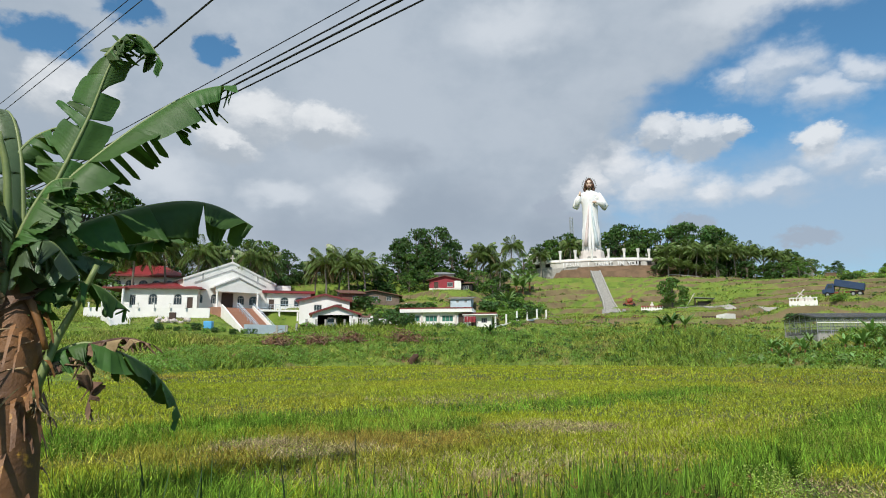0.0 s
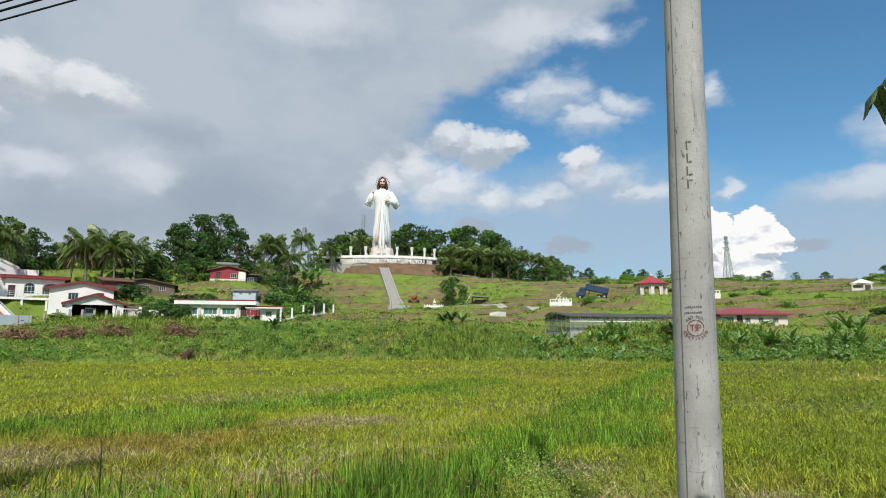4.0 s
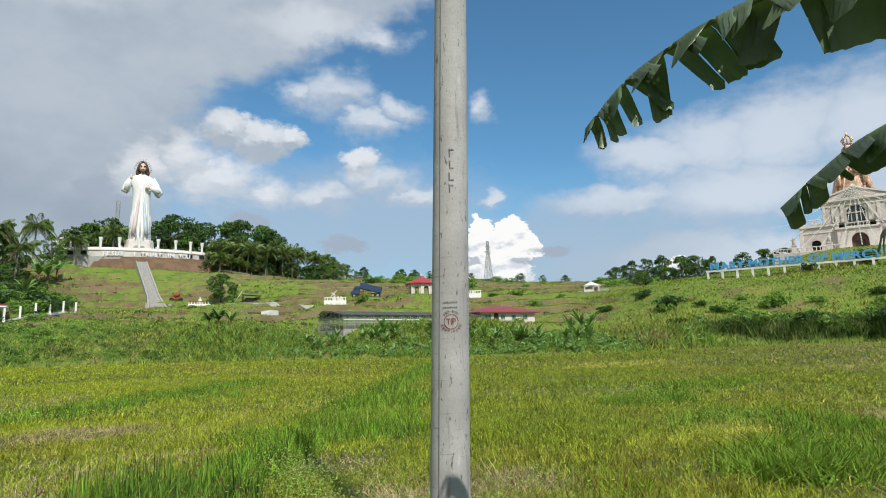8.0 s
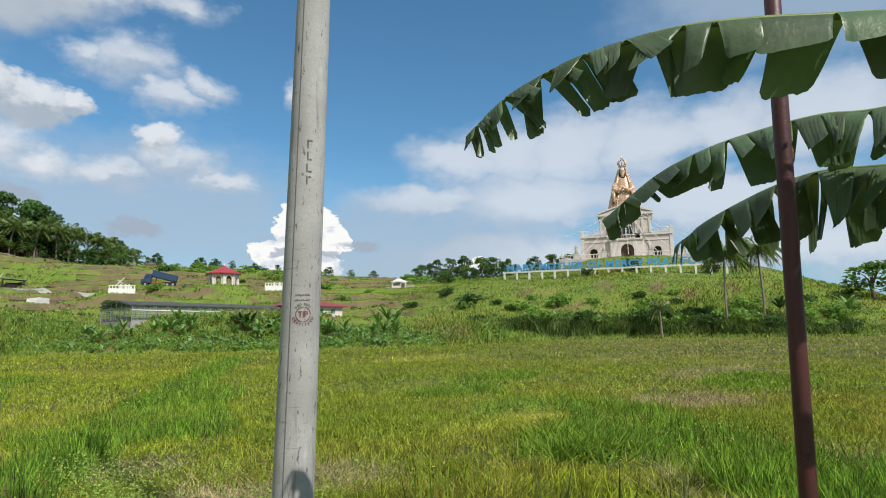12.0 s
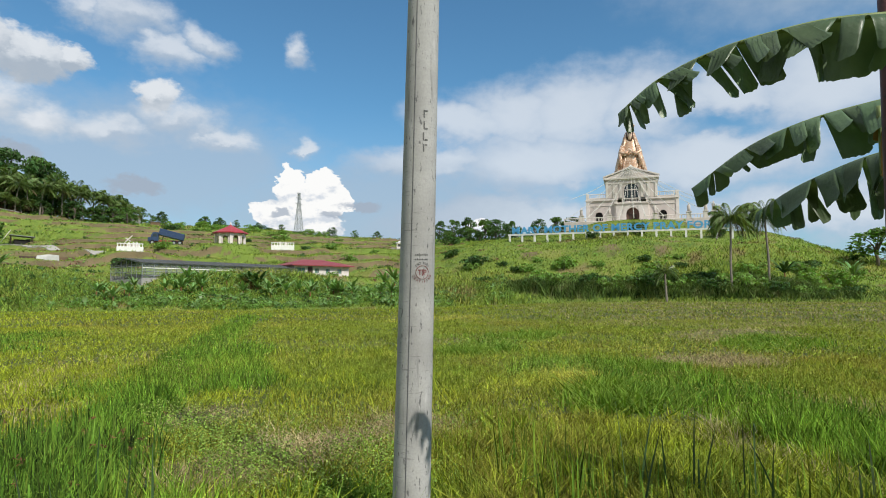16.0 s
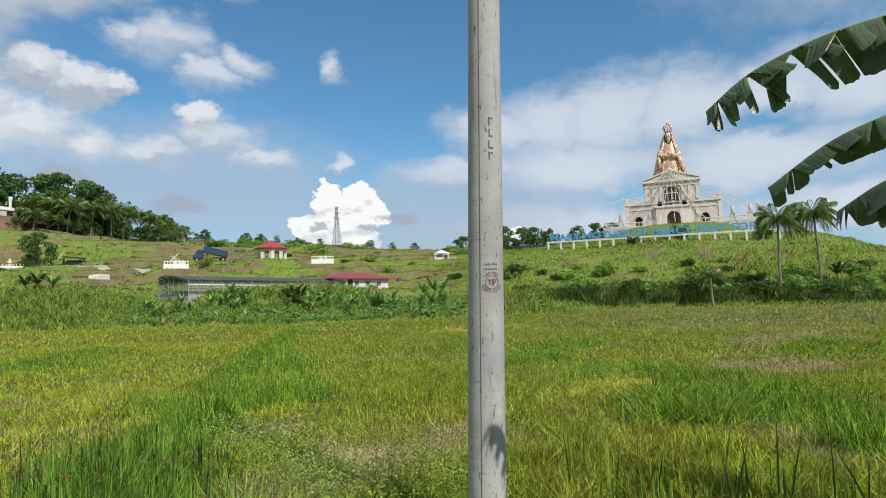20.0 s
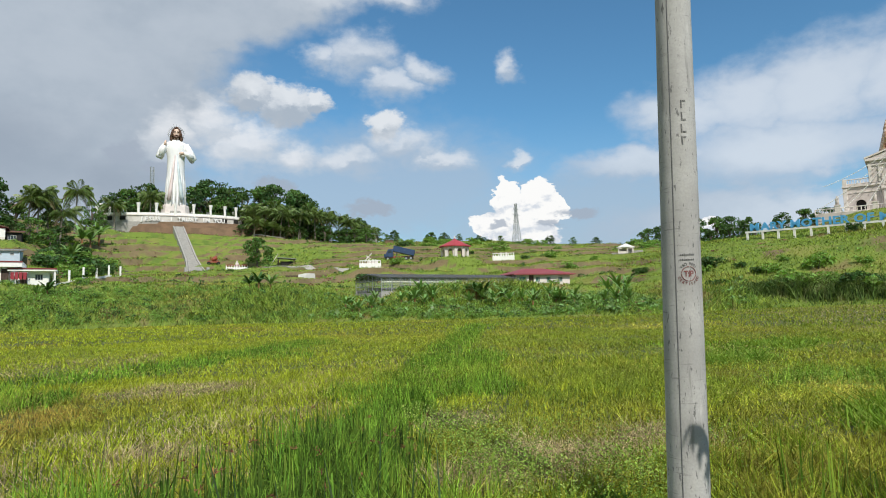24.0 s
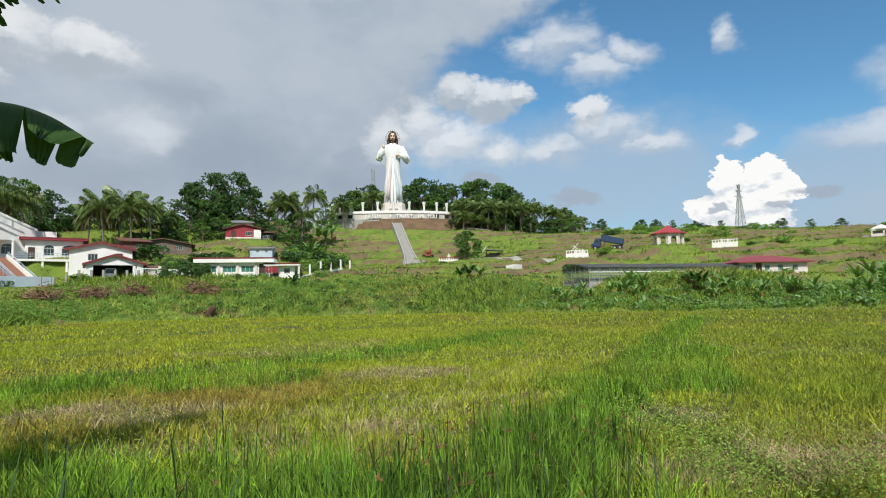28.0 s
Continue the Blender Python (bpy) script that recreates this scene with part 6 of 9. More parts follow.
def chapel_wings():
    # west wing, low front with arched windows and a red roof edge
    w = house("parish_wing", pose(-48.2, 109.6, 9.35, 0, 0, 5), 12.6, 9, 3.8, "white parish wing with arched windows and red roof edge", M_WHITE, M_ROOF, "hip", 1.6, 0.9,
              [(-1.2, 1.0, 1.5, 1.9, 0.6), (3.0, 1.0, 1.4, 1.9, 0.6), (-4.6, 0.9, 1.0, 1.8, 0.0)], [(5.1, 0.05, 1.0, 2.3, 0.0)], eave=M_FASCIA)
    bm = B()
    box(bm, -9.0, -5.2, -2.0, 5.0, 3.6, 3.9)
    part("porch_roof", bm, M_FASCIA, w)
    for x, y in ((-8.7, -1.7), (-5.6, -1.7)):
        bm = B()
        lathe(bm, [(0.2, 0.2, -1.0), (0.2, 0.2, 3.6)], 10, pose(x, y, 0))
        part("porch_column", bm, M_WHITE, w)
    # upper storey with a loggia of arches
    up = house("upper_storey", pose(-54.6, 117.5, 13.2, 0, 0, 12), 13.0, 9, 3.0, "white upper storey with arches under a red hip roof", M_WHITE, M_ROOF, "hip", 2.8, 1.2,
               [(-5.0, 0.5, 1.6, 1.9, 0.6), (-2.7, 0.5, 1.6, 1.9, 0.6), (-0.4, 0.5, 1.6, 1.9, 0.6), (1.9, 0.5, 1.6, 1.9, 0.6), (4.2, 0.5, 1.6, 1.9, 0.6)], eave=M_FASCIA)
    bm = B()
    box(bm, -6.6, 6.6, -0.15, 0, 0.0, 0.4)
    part("string_course", bm, M_TRIM, up)
    # east wing on its raised terrace
    e = house("east_wing", pose(-27.9, 119.3, 9.8, 0, 0, 12), 8.2, 9, 3.4, "white side wing with arched barred windows and red fascia", M_WHITE, M_ROOF, "flat", 0.45, 0.8,
              [(-0.8, 0.9, 1.5, 1.8, 0.6), (2.3, 0.9, 2.6, 1.8, 0.6)], [(-3.2, 0.05, 1.0, 2.2, 0.0)], eave=M_FASCIA)
    bm = B()
    box(bm, -3.2, 0.2, 3, 7, 3.8, 5.2)
    part("roof_block", bm, M_WHITE, e)
    t = thing("terrace", pose(-27.3, 116.4, 9.8, 0, 0, 12), "white terrace with railings over a shaded carport", "terrace")
    bm = B()
    box(bm, -5.0, 5.2, -1.6, 2.6, -0.35, 0.0)
    part("deck", bm, M_WHITE, t)
    for x in (-4.8, -1.5, 1.8, 5.0):
        bm = B()
        box(bm, x - 0.15, x + 0.15, -1.5, -1.2, -4.2, -0.35)
        part("pillar", bm, M_WHITE, t)
    # the carport's shade is put into this wall's colour
    bm = B()
    box(bm, -4.6, 5.0, 2.2, 2.5, -4.2, -0.35)
    part("back_wall", bm, M_DARK, t, "carport wall painted near-black as shade")
    bm = B()
    for z in (0.35, 0.65, 0.95):
        rod(bm, (-5, -1.5, z), (5.2, -1.5, z), 0.03, n=5)
    r = part("railing", bm, M_PALEBLUE, t)
    for k in range(12):
        bm = B()
        rod(bm, (-5 + 0.92 * k, -1.5, 0), (-5 + 0.92 * k, -1.5, 0.98), 0.035, n=5)
        part("rail_post", bm, M_PALEBLUE, r)
    # retaining wall below the west wing
    wall = tagged(mesh_ob("retaining_wall", box(B(), -11, 9.5, 0, 0.4, -2.8, 0.6, pose(-48.2, 106.8, 9.0, 0, 0, 6)), M_WHITE), "long low white retaining wall below the wing", "wall")
    for k in range(7):
        x, y, _ = pose(-48.2, 106.2, 9.0, 0, 0, 6) @ Vector((-10 + 2.6 * k, 0.2, 0))
        p = thing("garden_post", pose(x, y, 9.5, 0, 0, 6), "white garden fence post on the retaining wall", "post", "chapel garden posts")
        part("post", box(B(), -0.12, 0.12, -0.12, 0.12, 0, 0.8, bev=0.02), M_WHITE, p)
        part("cap", box(B(), -0.16, 0.16, -0.16, 0.16, 0.8, 0.9), M_WHITE, p)


def rockery():
    ob = thing("rockery", pose(-42.5, 101.5, spot(-42.5, 101.5), 0, 0, 15), "low stone rockery mound with a small brown figure base", "rockery")
    rng = random.Random(3)
    for k in range(26):
        bm = B()
        r = rng.uniform(0.25, 0.55)
        bmesh.ops.create_icosphere(bm, subdivisions=1, radius=r, matrix=pose(rng.uniform(-2.6, 2.6), rng.uniform(-0.8, 0.8), rng.uniform(0, 0.6), rng.uniform(0, 90), 0, rng.uniform(0, 180)) @ Matrix.Diagonal((1, 1, 0.7, 1)))
        part("stone", bm, M_BEIGE, ob)
    part("plinth", box(B(), -0.5, 0.5, 0.3, 1.1, 0, 1.7, bev=0.05), M_WOODD, ob, "brown plinth")
    ob2 = thing("garden_stairs", pose(-49.0, 98.0, spot(-49, 98) - 0.2, 0, 0, 40), "white garden stairs climbing the lawn", "stairs")
    for k in range(14):
        part("step", box(B(), -1.3, 1.3, 0.5 * k, 0.5 * k + 0.55, -0.3, 0.24 * (k + 1)), M_WHITE, ob2)
    for x in (-1.4, 1.4):
        bm = B()
        rod(bm, (x, 0, 0.9), (x, 7, 4.2), 0.06, n=6)
        r = part("handrail", bm, M_WHITE, ob2)
        for k in range(6):
            part("rail_post", rod(B(), (x, 1.35 * k + 0.1, 0.6 * k - 0.2), (x, 1.35 * k + 0.1, 0.64 * k + 0.95), 0.05, n=6), M_WHITE, r)


chapel()
chapel_steps()
chapel_wings()
rockery()


def garage():
    g = house("garage_house", pose(-16.6, 104.6, 5.9, 0, 0, 10), 7.6, 7, 2.5, "white gabled garage with red roof edge and open bay", M_WHITE, M_ROOF, "gable", 1.3, 0.5, [], [], [(0.0, 0.0, 5.8, 2.3, 0.0)], eave=M_FASCIA, category="garage")
    # added panel, near-black to paint the shade in the bay
    part("back_lining", box(B(), -3.5, 3.5, 6.2, 6.5, 0, 2.6), M_DARK, g, "near-black panel painted as the garage's shade")
    part("floor", box(B(), -3.7, 3.7, -1.0, 6.5, -0.4, 0.02), M_CONC, g)
    van = thing("van", pose(-17.6, 107.2, 5.92, 0, 0, 10), "white van parked in the garage", "van")
    part("body", box(B(), -0.85, 0.85, -1.0, 2.6, 0.35, 1.15, bev=0.1), M_WHITE, van)
    part("cabin", slab(B(), [(-0.8, 1.1), (0.8, 1.1), (0.7, 1.95), (-0.7, 1.95)], -0.6, 2.5), M_WHITE, van)
    part("windscreen", slab(B(), [(-0.68, 1.2), (0.68, 1.2), (0.6, 1.8), (-0.6, 1.8)], -0.63, -0.6), M_GLASS, van)
    for x in (-0.8, 0.8):
        for y in (-0.4, 1.9):
            w = part("wheel", rod(B(), (x - 0.1, y, 0.33), (x + 0.1, y, 0.33), 0.33, n=14), M_RUBBER, van)
            part("rim", rod(B(), (x - 0.11, y, 0.33), (x + 0.11, y, 0.33), 0.18, n=10), M_STEEL, w)
    for x in (-0.6, 0.6):
        part("headlight", rod(B(), (x, -1.03, 0.75), (x, -0.98, 0.75), 0.12, n=10), M_STEEL, van)
    gate = thing("steel_gate", pose(-12.2, 104.0, 5.9, 0, 0, 10), "white steel railing gate standing beside the garage", "gate")
    part("gate_frame", box(box(box(box(B(), -1.5, 1.5, 0, 0.06, 0.1, 0.2), -1.5, 1.5, 0, 0.06, 1.7, 1.8), -1.5, -1.4, 0, 0.06, 0.1, 1.8), 1.4, 1.5, 0, 0.06, 0.1, 1.8), M_WHITE, gate)
    for k in range(11):
        part("bar", rod(B(), (-1.3 + 0.26 * k, 0.03, 0.15), (-1.3 + 0.26 * k, 0.03, 1.75), 0.025, n=5), M_WHITE, gate)
    for x in (-1.75, 1.75):
        part("gate_post", box(B(), x - 0.2, x + 0.2, -0.15, 0.25, -0.5, 2.1, bev=0.03), M_WHITE, gate)
    house("annex_house", pose(-20.0, 113.5, 8.6, 0, 0, 8), 9.0, 6, 2.7, "white annex with a low red-edged roof", M_WHITE, M_ROOF, "gable", 1.1, 0.6, [(-1.2, 0.9, 1.4, 1.1, 0.0)], [(2.6, 0, 1.0, 2.1, 0.0)], eave=M_FASCIA)
    house("lean_to_shed", pose(-8.5, 106.0, 6.1, 0, 0, 4), 7.5, 4, 1.7, "rusty roofed low shed beside the yard wall", M_BEIGE, M_RUST, "shed", 0.7, 0.4, [(-2.2, 0.5, 1.0, 0.8, 0.0), (1.5, 0.5, 1.0, 0.8, 0.0)])
    p = thing("parked_truck", pose(-6.0, 103.2, 5.95, 0, 0, 80), "small white truck parked by the yard", "truck")
    part("cab", slab(B(), [(-0.85, 0.5), (0.85, 0.5), (0.8, 2.0), (-0.8, 2.0)], -1.6, 0.1), M_WHITE, p)
    part("bed", box(B(), -0.9, 0.9, 0.2, 3.6, 0.7, 1.5, bev=0.03), M_TARP, p)
    for x in (-0.8, 0.8):
        for y in (-1.0, 2.6):
            part("wheel", rod(B(), (x - 0.12, y, 0.38), (x + 0.12, y, 0.38), 0.38, n=14), M_RUBBER, p)
    part("windscreen", slab(B(), [(-0.7, 1.2), (0.7, 1.2), (0.66, 1.85), (-0.66, 1.85)], -1.63, -1.6), M_GLASS, p)
    for k in range(9):  # yard fence posts before the garage
        x, y = -25.5 + 1.55 * k * 0.98, 101.6 + 0.28 * k
        q = thing("fence_post", pose(x, y, spot(x, y) - 0.2), "grey concrete fence post in the yard row", "post", "yard fence posts")
        part("post", box(B(), -0.16, 0.16, -0.16, 0.16, -0.3, 1.7, bev=0.03), M_CONC, q)


garage()


def hall():
    m = pose(0.3, 99.0, 6.05, 0, 0, -8)
    ob = house("green_window_hall", m, 10.2, 6.5, 2.15, "long white flat-roofed hall with green tinted windows", M_WHITE, M_WHITE, "flat", 0.75, 0.7,
               [(-3.7, 0.75, 2.1, 0.95, 0.0), (-0.8, 0.75, 1.9, 0.95, 0.0), (1.8, 0.75, 1.8, 0.95, 0.0)], [(4.0, 0.0, 1.0, 2.0, 0.0)], glass=M_GGLASS, eave=M_FASCIA, category="hall")
    for x in (-5.0, -2.3, 0.4, 3.1):
        part("pilaster", box(B(), x - 0.16, x + 0.16, -0.22, 0.0, -1.0, 2.15), M_BEIGET, ob)
    a = house("guard_room", pose(7.2, 98.6, 6.05, 0, 0, -8), 3.6, 4, 1.65, "small white flat-roofed room beside the hall", M_WHITE, M_WHITE, "flat", 0.4, 0.9, [(0.7, 0.5, 0.9, 0.8, 0.0)], [(-1.0, 0, 0.8, 1.6, 0)], eave=M_FASCIA)
    part("corner_post", box(B(), 2.4, 2.62, -0.8, -0.6, -1.0, 1.65), M_WHITE, a)
    for k in range(6):
        s = k / 5
        x, y = 9.6 + (19.9 - 9.6) * s, 98.6 + (110.4 - 98.6) * s
        p = thing("boundary_post", pose(x, y, spot(x, y) - 0.1), "tall white concrete boundary post on a low kerb", "post", "boundary posts")
        part("post", box(B(), -0.13, 0.13, -0.13, 0.13, -0.4, 1.75, bev=0.02), M_WHITE, p)
    k = thing("boundary_kerb", pose(0, 0, 0), "low white kerb between the boundary posts", "kerb")
    for i in range(5):
        s0, s1 = i / 5, (i + 1) / 5
        a_, b_ = (Vector((9.6 + 10.3 * s, 98.6 + 11.8 * s, 0)) for s in (s0, s1))
        d_ = (b_ - a_).normalized()
        mm = Matrix.Translation((a_.x, a_.y, spot(a_.x, a_.y) - 0.1)) @ Matrix.Rotation(math.atan2(d_.y, d_.x), 4, "Z") @ Matrix.Rotation(-math.asin((spot(b_.x, b_.y) - spot(a_.x, a_.y)) / (b_ - a_).length), 4, "Y")
        part("kerb_length", box(B(), 0.14, (b_ - a_).length - 0.14, -0.1, 0.1, -0.4, 0.22, mm), M_WHITE, k)
    # laundry line by the hall door
    l = thing("clothes_rack", pose(5.6, 97.9, 6.05), "dark red cloths hung to dry beside the hall", "clothes rack")
    part("line", rod(B(), (-1.0, 0, 1.5), (1.0, 0, 1.5), 0.02, n=5), M_STEEL, l)
    for x in (-1.0, 1.0):
        part("rack_leg", rod(B(), (x, 0, -0.2), (x, 0, 1.5), 0.03, n=5), M_STEEL, l)
    for k in range(4):
        part("cloth", slab(B(), [(-0.85 + 0.45 * k, 0.6), (-0.5 + 0.45 * k, 0.55), (-0.48 + 0.45 * k, 1.5), (-0.86 + 0.45 * k, 1.5)], -0.02, 0.02), M_REDWALL, l)


def hill_houses():
    r = house("red_house", pose(2.2, 125.2, 14.35, 0, 0, -6), 6.4, 6, 2.2, "red painted timber house under a rusty roof", M_REDWALL, M_RUST, "gable", 0.8, 0.5, [(1.0, 0.8, 1.2, 0.9, 0.0)], [(-1.8, 0.0, 0.9, 1.8, 0)], category="house")
    part("plinth_wall", box(B(), -3.25, 3.25, -0.12, 0, -1.5, 0.55), M_BEIGET, r)
    part("white_wall_panel", box(B(), 1.9, 3.25, -0.1, 0.0, 0.55, 2.0), M_WHITE, r)
    house("grey_roof_house", pose(1.4, 130.5, 16.6, 0, 0, -6), 5.4, 4, 1.7, "house behind with a grey sheet roof", M_BEIGE, M_GREYROOF, "hip", 0.8, 0.4, [(-1.2, 0.5, 1.2, 0.8, 0.0), (1.2, 0.5, 1.2, 0.8, 0.0)])
    # closed walls in near-black, painting the shade of an open shed
    house("shed_kitchen", pose(6.4, 125.4, 14.2, 0, 0, -10), 2.6, 3, 1.6, "rusty roofed shed with near-black walls painted as open shade", M_DARK, M_RUST, "shed", 0.5, 0.35, [(0.0, 0.4, 1.2, 0.8, 0.0)])
    house("long_shack", pose(-11.4, 118.0, 11.0, 0, 0, 4), 9.5, 5, 1.7, "weathered shack with a long rusty sheet roof", surface("weathered boards", (0.20, 0.15, 0.115), (0.14, 0.105, 0.08), 0.9, 1.5, 30, 0.2), M_RUST, "gable", 0.9, 0.6, [(-2.8, 0.7, 1.2, 0.9, 0.0), (0.2, 0.7, 1.2, 0.9, 0.0), (2.8, 0.7, 1.0, 0.9, 0.0)], [(-4.0, 0, 0.8, 1.8, 0)])
    house("side_shack", pose(-15.2, 115.4, 11.0, 0, 0, 20), 4.0, 4, 1.8, "small shack of dark weathered boards", M_RUST, M_RUST, "shed", 0.8, 0.5, [(0.5, 0.6, 1.0, 0.8, 0.0)])
    house("blue_shack", pose(4.8, 112.4, 10.5, 0, 0, -12), 3.8, 3, 1.1, "pale blue block shack with a dark flat roof", M_PALEBLUE, M_GREYROOF, "shed", 0.35, 0.4, [(0.9, 0.4, 0.5, 0.45, 0.0), (-0.6, 0.4, 0.5, 0.45, 0.0)])
    for k, (x, y) in enumerate(((-5.0, 113.0), (-3.3, 112.0), (0.0, 111.0))):
        t = thing("water_drum", pose(x, y, spot(x, y)), "white plastic water drum on the slope", "drum", "water drums")
        part("drum", lathe(B(), [(0.3, 0.3, -0.1), (0.34, 0.34, 0.1), (0.34, 0.34, 0.8), (0.25, 0.25, 0.92)], 12), M_WHITE, t)


hall()
hill_houses()


# -- the standing white figure on its terrace --
def white_statue():
    bm = B()
    
    def tag(i, before):
        for f in bm.faces:
            if f not in before:
                f.material_index = i

    lathe(bm, [(2.75, 1.95, -2.0), (2.75, 1.9, 1.0), (2.45, 1.75, 6.0), (2.25, 1.6, 10.0), (2.2, 1.5, 12.5), (2.6, 1.6, 14.5), (2.9, 1.5, 15.8), (2.5, 1.25, 16.7), (1.2, 0.9, 17.2), (0.75, 0.75, 17.5)], 28)
    for k in range(9):  # folds of the robe
        a = math.pi + math.pi * (k + 0.5) / 9
        tube(bm, [(2.68 * math.cos(a), 1.9 * math.sin(a), 0.0), (2.4 * math.cos(a), 1.72 * math.sin(a), 6.0), (2.1 * math.cos(a) * 0.8, 1.5 * math.sin(a), 12.0)], [0.24, 0.2, 0.06], 6)
    # sleeves: one arm raised in blessing, one held to the breast
    tube(bm, [(-2.3, 0, 16.0), (-3.6, -0.2, 14.4), (-4.2, -0.5, 12.9), (-3.6, -0.9, 12.6)], [1.1, 1.0, 0.95, 0.7], 12)
    tube(bm, [(-3.9, -0.6, 12.9), (-3.3, -1.1, 14.6), (-2.9, -1.2, 15.6)], [0.95, 0.65, 0.45], 12)
    tube(bm, [(2.3, 0, 16.0), (3.6, -0.2, 14.2), (4.3, -0.5, 12.6), (3.9, -0.9, 11.9)], [1.1, 1.0, 1.05, 0.75], 12)
    tube(bm, [(4.1, -0.7, 12.6), (2.9, -1.5, 13.4), (2.0, -1.9, 13.6)], [1.0, 0.7, 0.5], 12)
    seen = set(bm.faces)
    tube(bm, [(-2.85, -1.25, 15.6), (-2.75, -1.35, 16.3), (-2.7, -1.35, 16.9)], [0.35, 0.36, 0.14], 8)
    tube(bm, [(1.9, -1.95, 13.6), (1.3, -2.0, 13.6), (0.8, -1.95, 13.5)], [0.36, 0.4, 0.2], 8)
    lathe(bm, [(0.62, 0.62, 17.2), (0.62, 0.62, 17.7), (0.8, 0.85, 18.2), (0.86, 0.9, 18.9), (0.8, 0.85, 19.6), (0.4, 0.4, 20.0)], 14, pose(0, -0.15, 0))
    tag(1, seen)
    seen = set(bm.faces)
    lathe(bm, [(1.35, 0.8, 16.6), (1.4, 0.9, 17.6), (1.25, 1.0, 18.8), (1.12, 1.15, 19.5), (0.85, 1.05, 20.0), (0.1, 0.2, 20.45)], 14, pose(0, 0.3, 0))
    for sx in (-1, 1):
        tube(bm, [(sx * 0.75, -0.4, 19.6), (sx * 1.0, -0.5, 18.6), (sx * 1.15, -0.5, 17.4), (sx * 1.2, -0.6, 16.6)], [0.25, 0.32, 0.36, 0.2], 8)
    tube(bm, [(-0.72, -0.75, 18.5), (-0.5, -0.98, 18.0), (0, -1.12, 17.75), (0.5, -0.98, 18.0), (0.72, -0.75, 18.5)], [0.12, 0.2, 0.34, 0.2, 0.12], 8)
    tube(bm, [(0, -1.05, 17.7), (0, -1.02, 17.3)], [0.28, 0.1], 8)
    for sx in (-1, 1):  # brows, eyes, moustache
        tube(bm, [(sx * 0.14, -1.06, 19.08), (sx * 0.36, -1.03, 19.14), (sx * 0.58, -0.86, 19.05)], [0.06, 0.08, 0.05], 6)
        tube(bm, [(sx * 0.2, -1.07, 18.92), (sx * 0.45, -1.0, 18.92)], [0.07, 0.06], 6)
        tube(bm, [(0, -1.12, 18.32), (sx * 0.34, -1.04, 18.22)], [0.09, 0.06], 6)
        tube(bm, [(0, -0.7, 20.25), (sx * 0.6, -0.72, 19.7), (sx * 0.95, -0.62, 18.8), (sx * 1.1, -0.6, 17.8)], [0.16, 0.24, 0.26, 0.26], 8)
    tag(2, seen)
    seen = set(bm.faces)
    for k in range(15):  # rays of the halo
        a = math.pi * (-0.12 + 1.24 * k / 14)
        r = 2.35 if k in (6, 7, 8) else 2.0
        rod(bm, (1.45 * math.cos(a), 0.6, 18.9 + 1.45 * math.sin(a)), (r * math.cos(a), 0.6, 18.9 + r * math.sin(a)), 0.07, 0.04, 5)
    for k in range(24):
        a0, a1 = 2 * math.pi * k / 24, 2 * math.pi * (k + 1) / 24
        rod(bm, (1.75 * math.cos(a0), 0.6, 18.9 + 1.75 * math.sin(a0)), (1.75 * math.cos(a1), 0.6, 18.9 + 1.75 * math.sin(a1)), 0.05, n=5)
    tag(3, seen)
    seen = set(bm.faces)
    for sx, mi in ((-1, 4), (1, 5)):  # the painted rays down the robe
        tube(bm, [(sx * 0.25, -1.62, 13.2), (sx * 0.7, -1.75, 9.0), (sx * 1.3, -1.78, 4.0), (sx * 1.6, -1.72, 1.5)], [0.1, 0.3, 0.5, 0.6], 8)
        tag(mi, seen)
        seen = set(bm.faces)
    for v in {v for f in bm.faces if f.material_index in (1, 2, 3) for v in f.verts if v.co.z > 17.15}:  # large head
        v.co = Vector((v.co.x * 1.16, v.co.y * 1.1, 17.15 + (v.co.z - 17.15) * 1.14))
    ob = mesh_ob("statue", bm, [M_ROBE, M_SKIN, M_HAIR, M_STEEL, surface("pale rose paint", (0.74, 0.62, 0.60), None, 0.55, 0.6, 12, 0.03), surface("pale blue paint", (0.64, 0.74, 0.78), None, 0.55, 0.6, 12, 0.03)], True)
    ob.matrix_basis = pose(45.1, 174.3, 30.2, 0, 0, -14.5) @ Matrix.Diagonal((0.97, 1.075, 1.05, 1))
    tagged(ob, "colossal white robed religious statue with raised arm and halo", "statue")


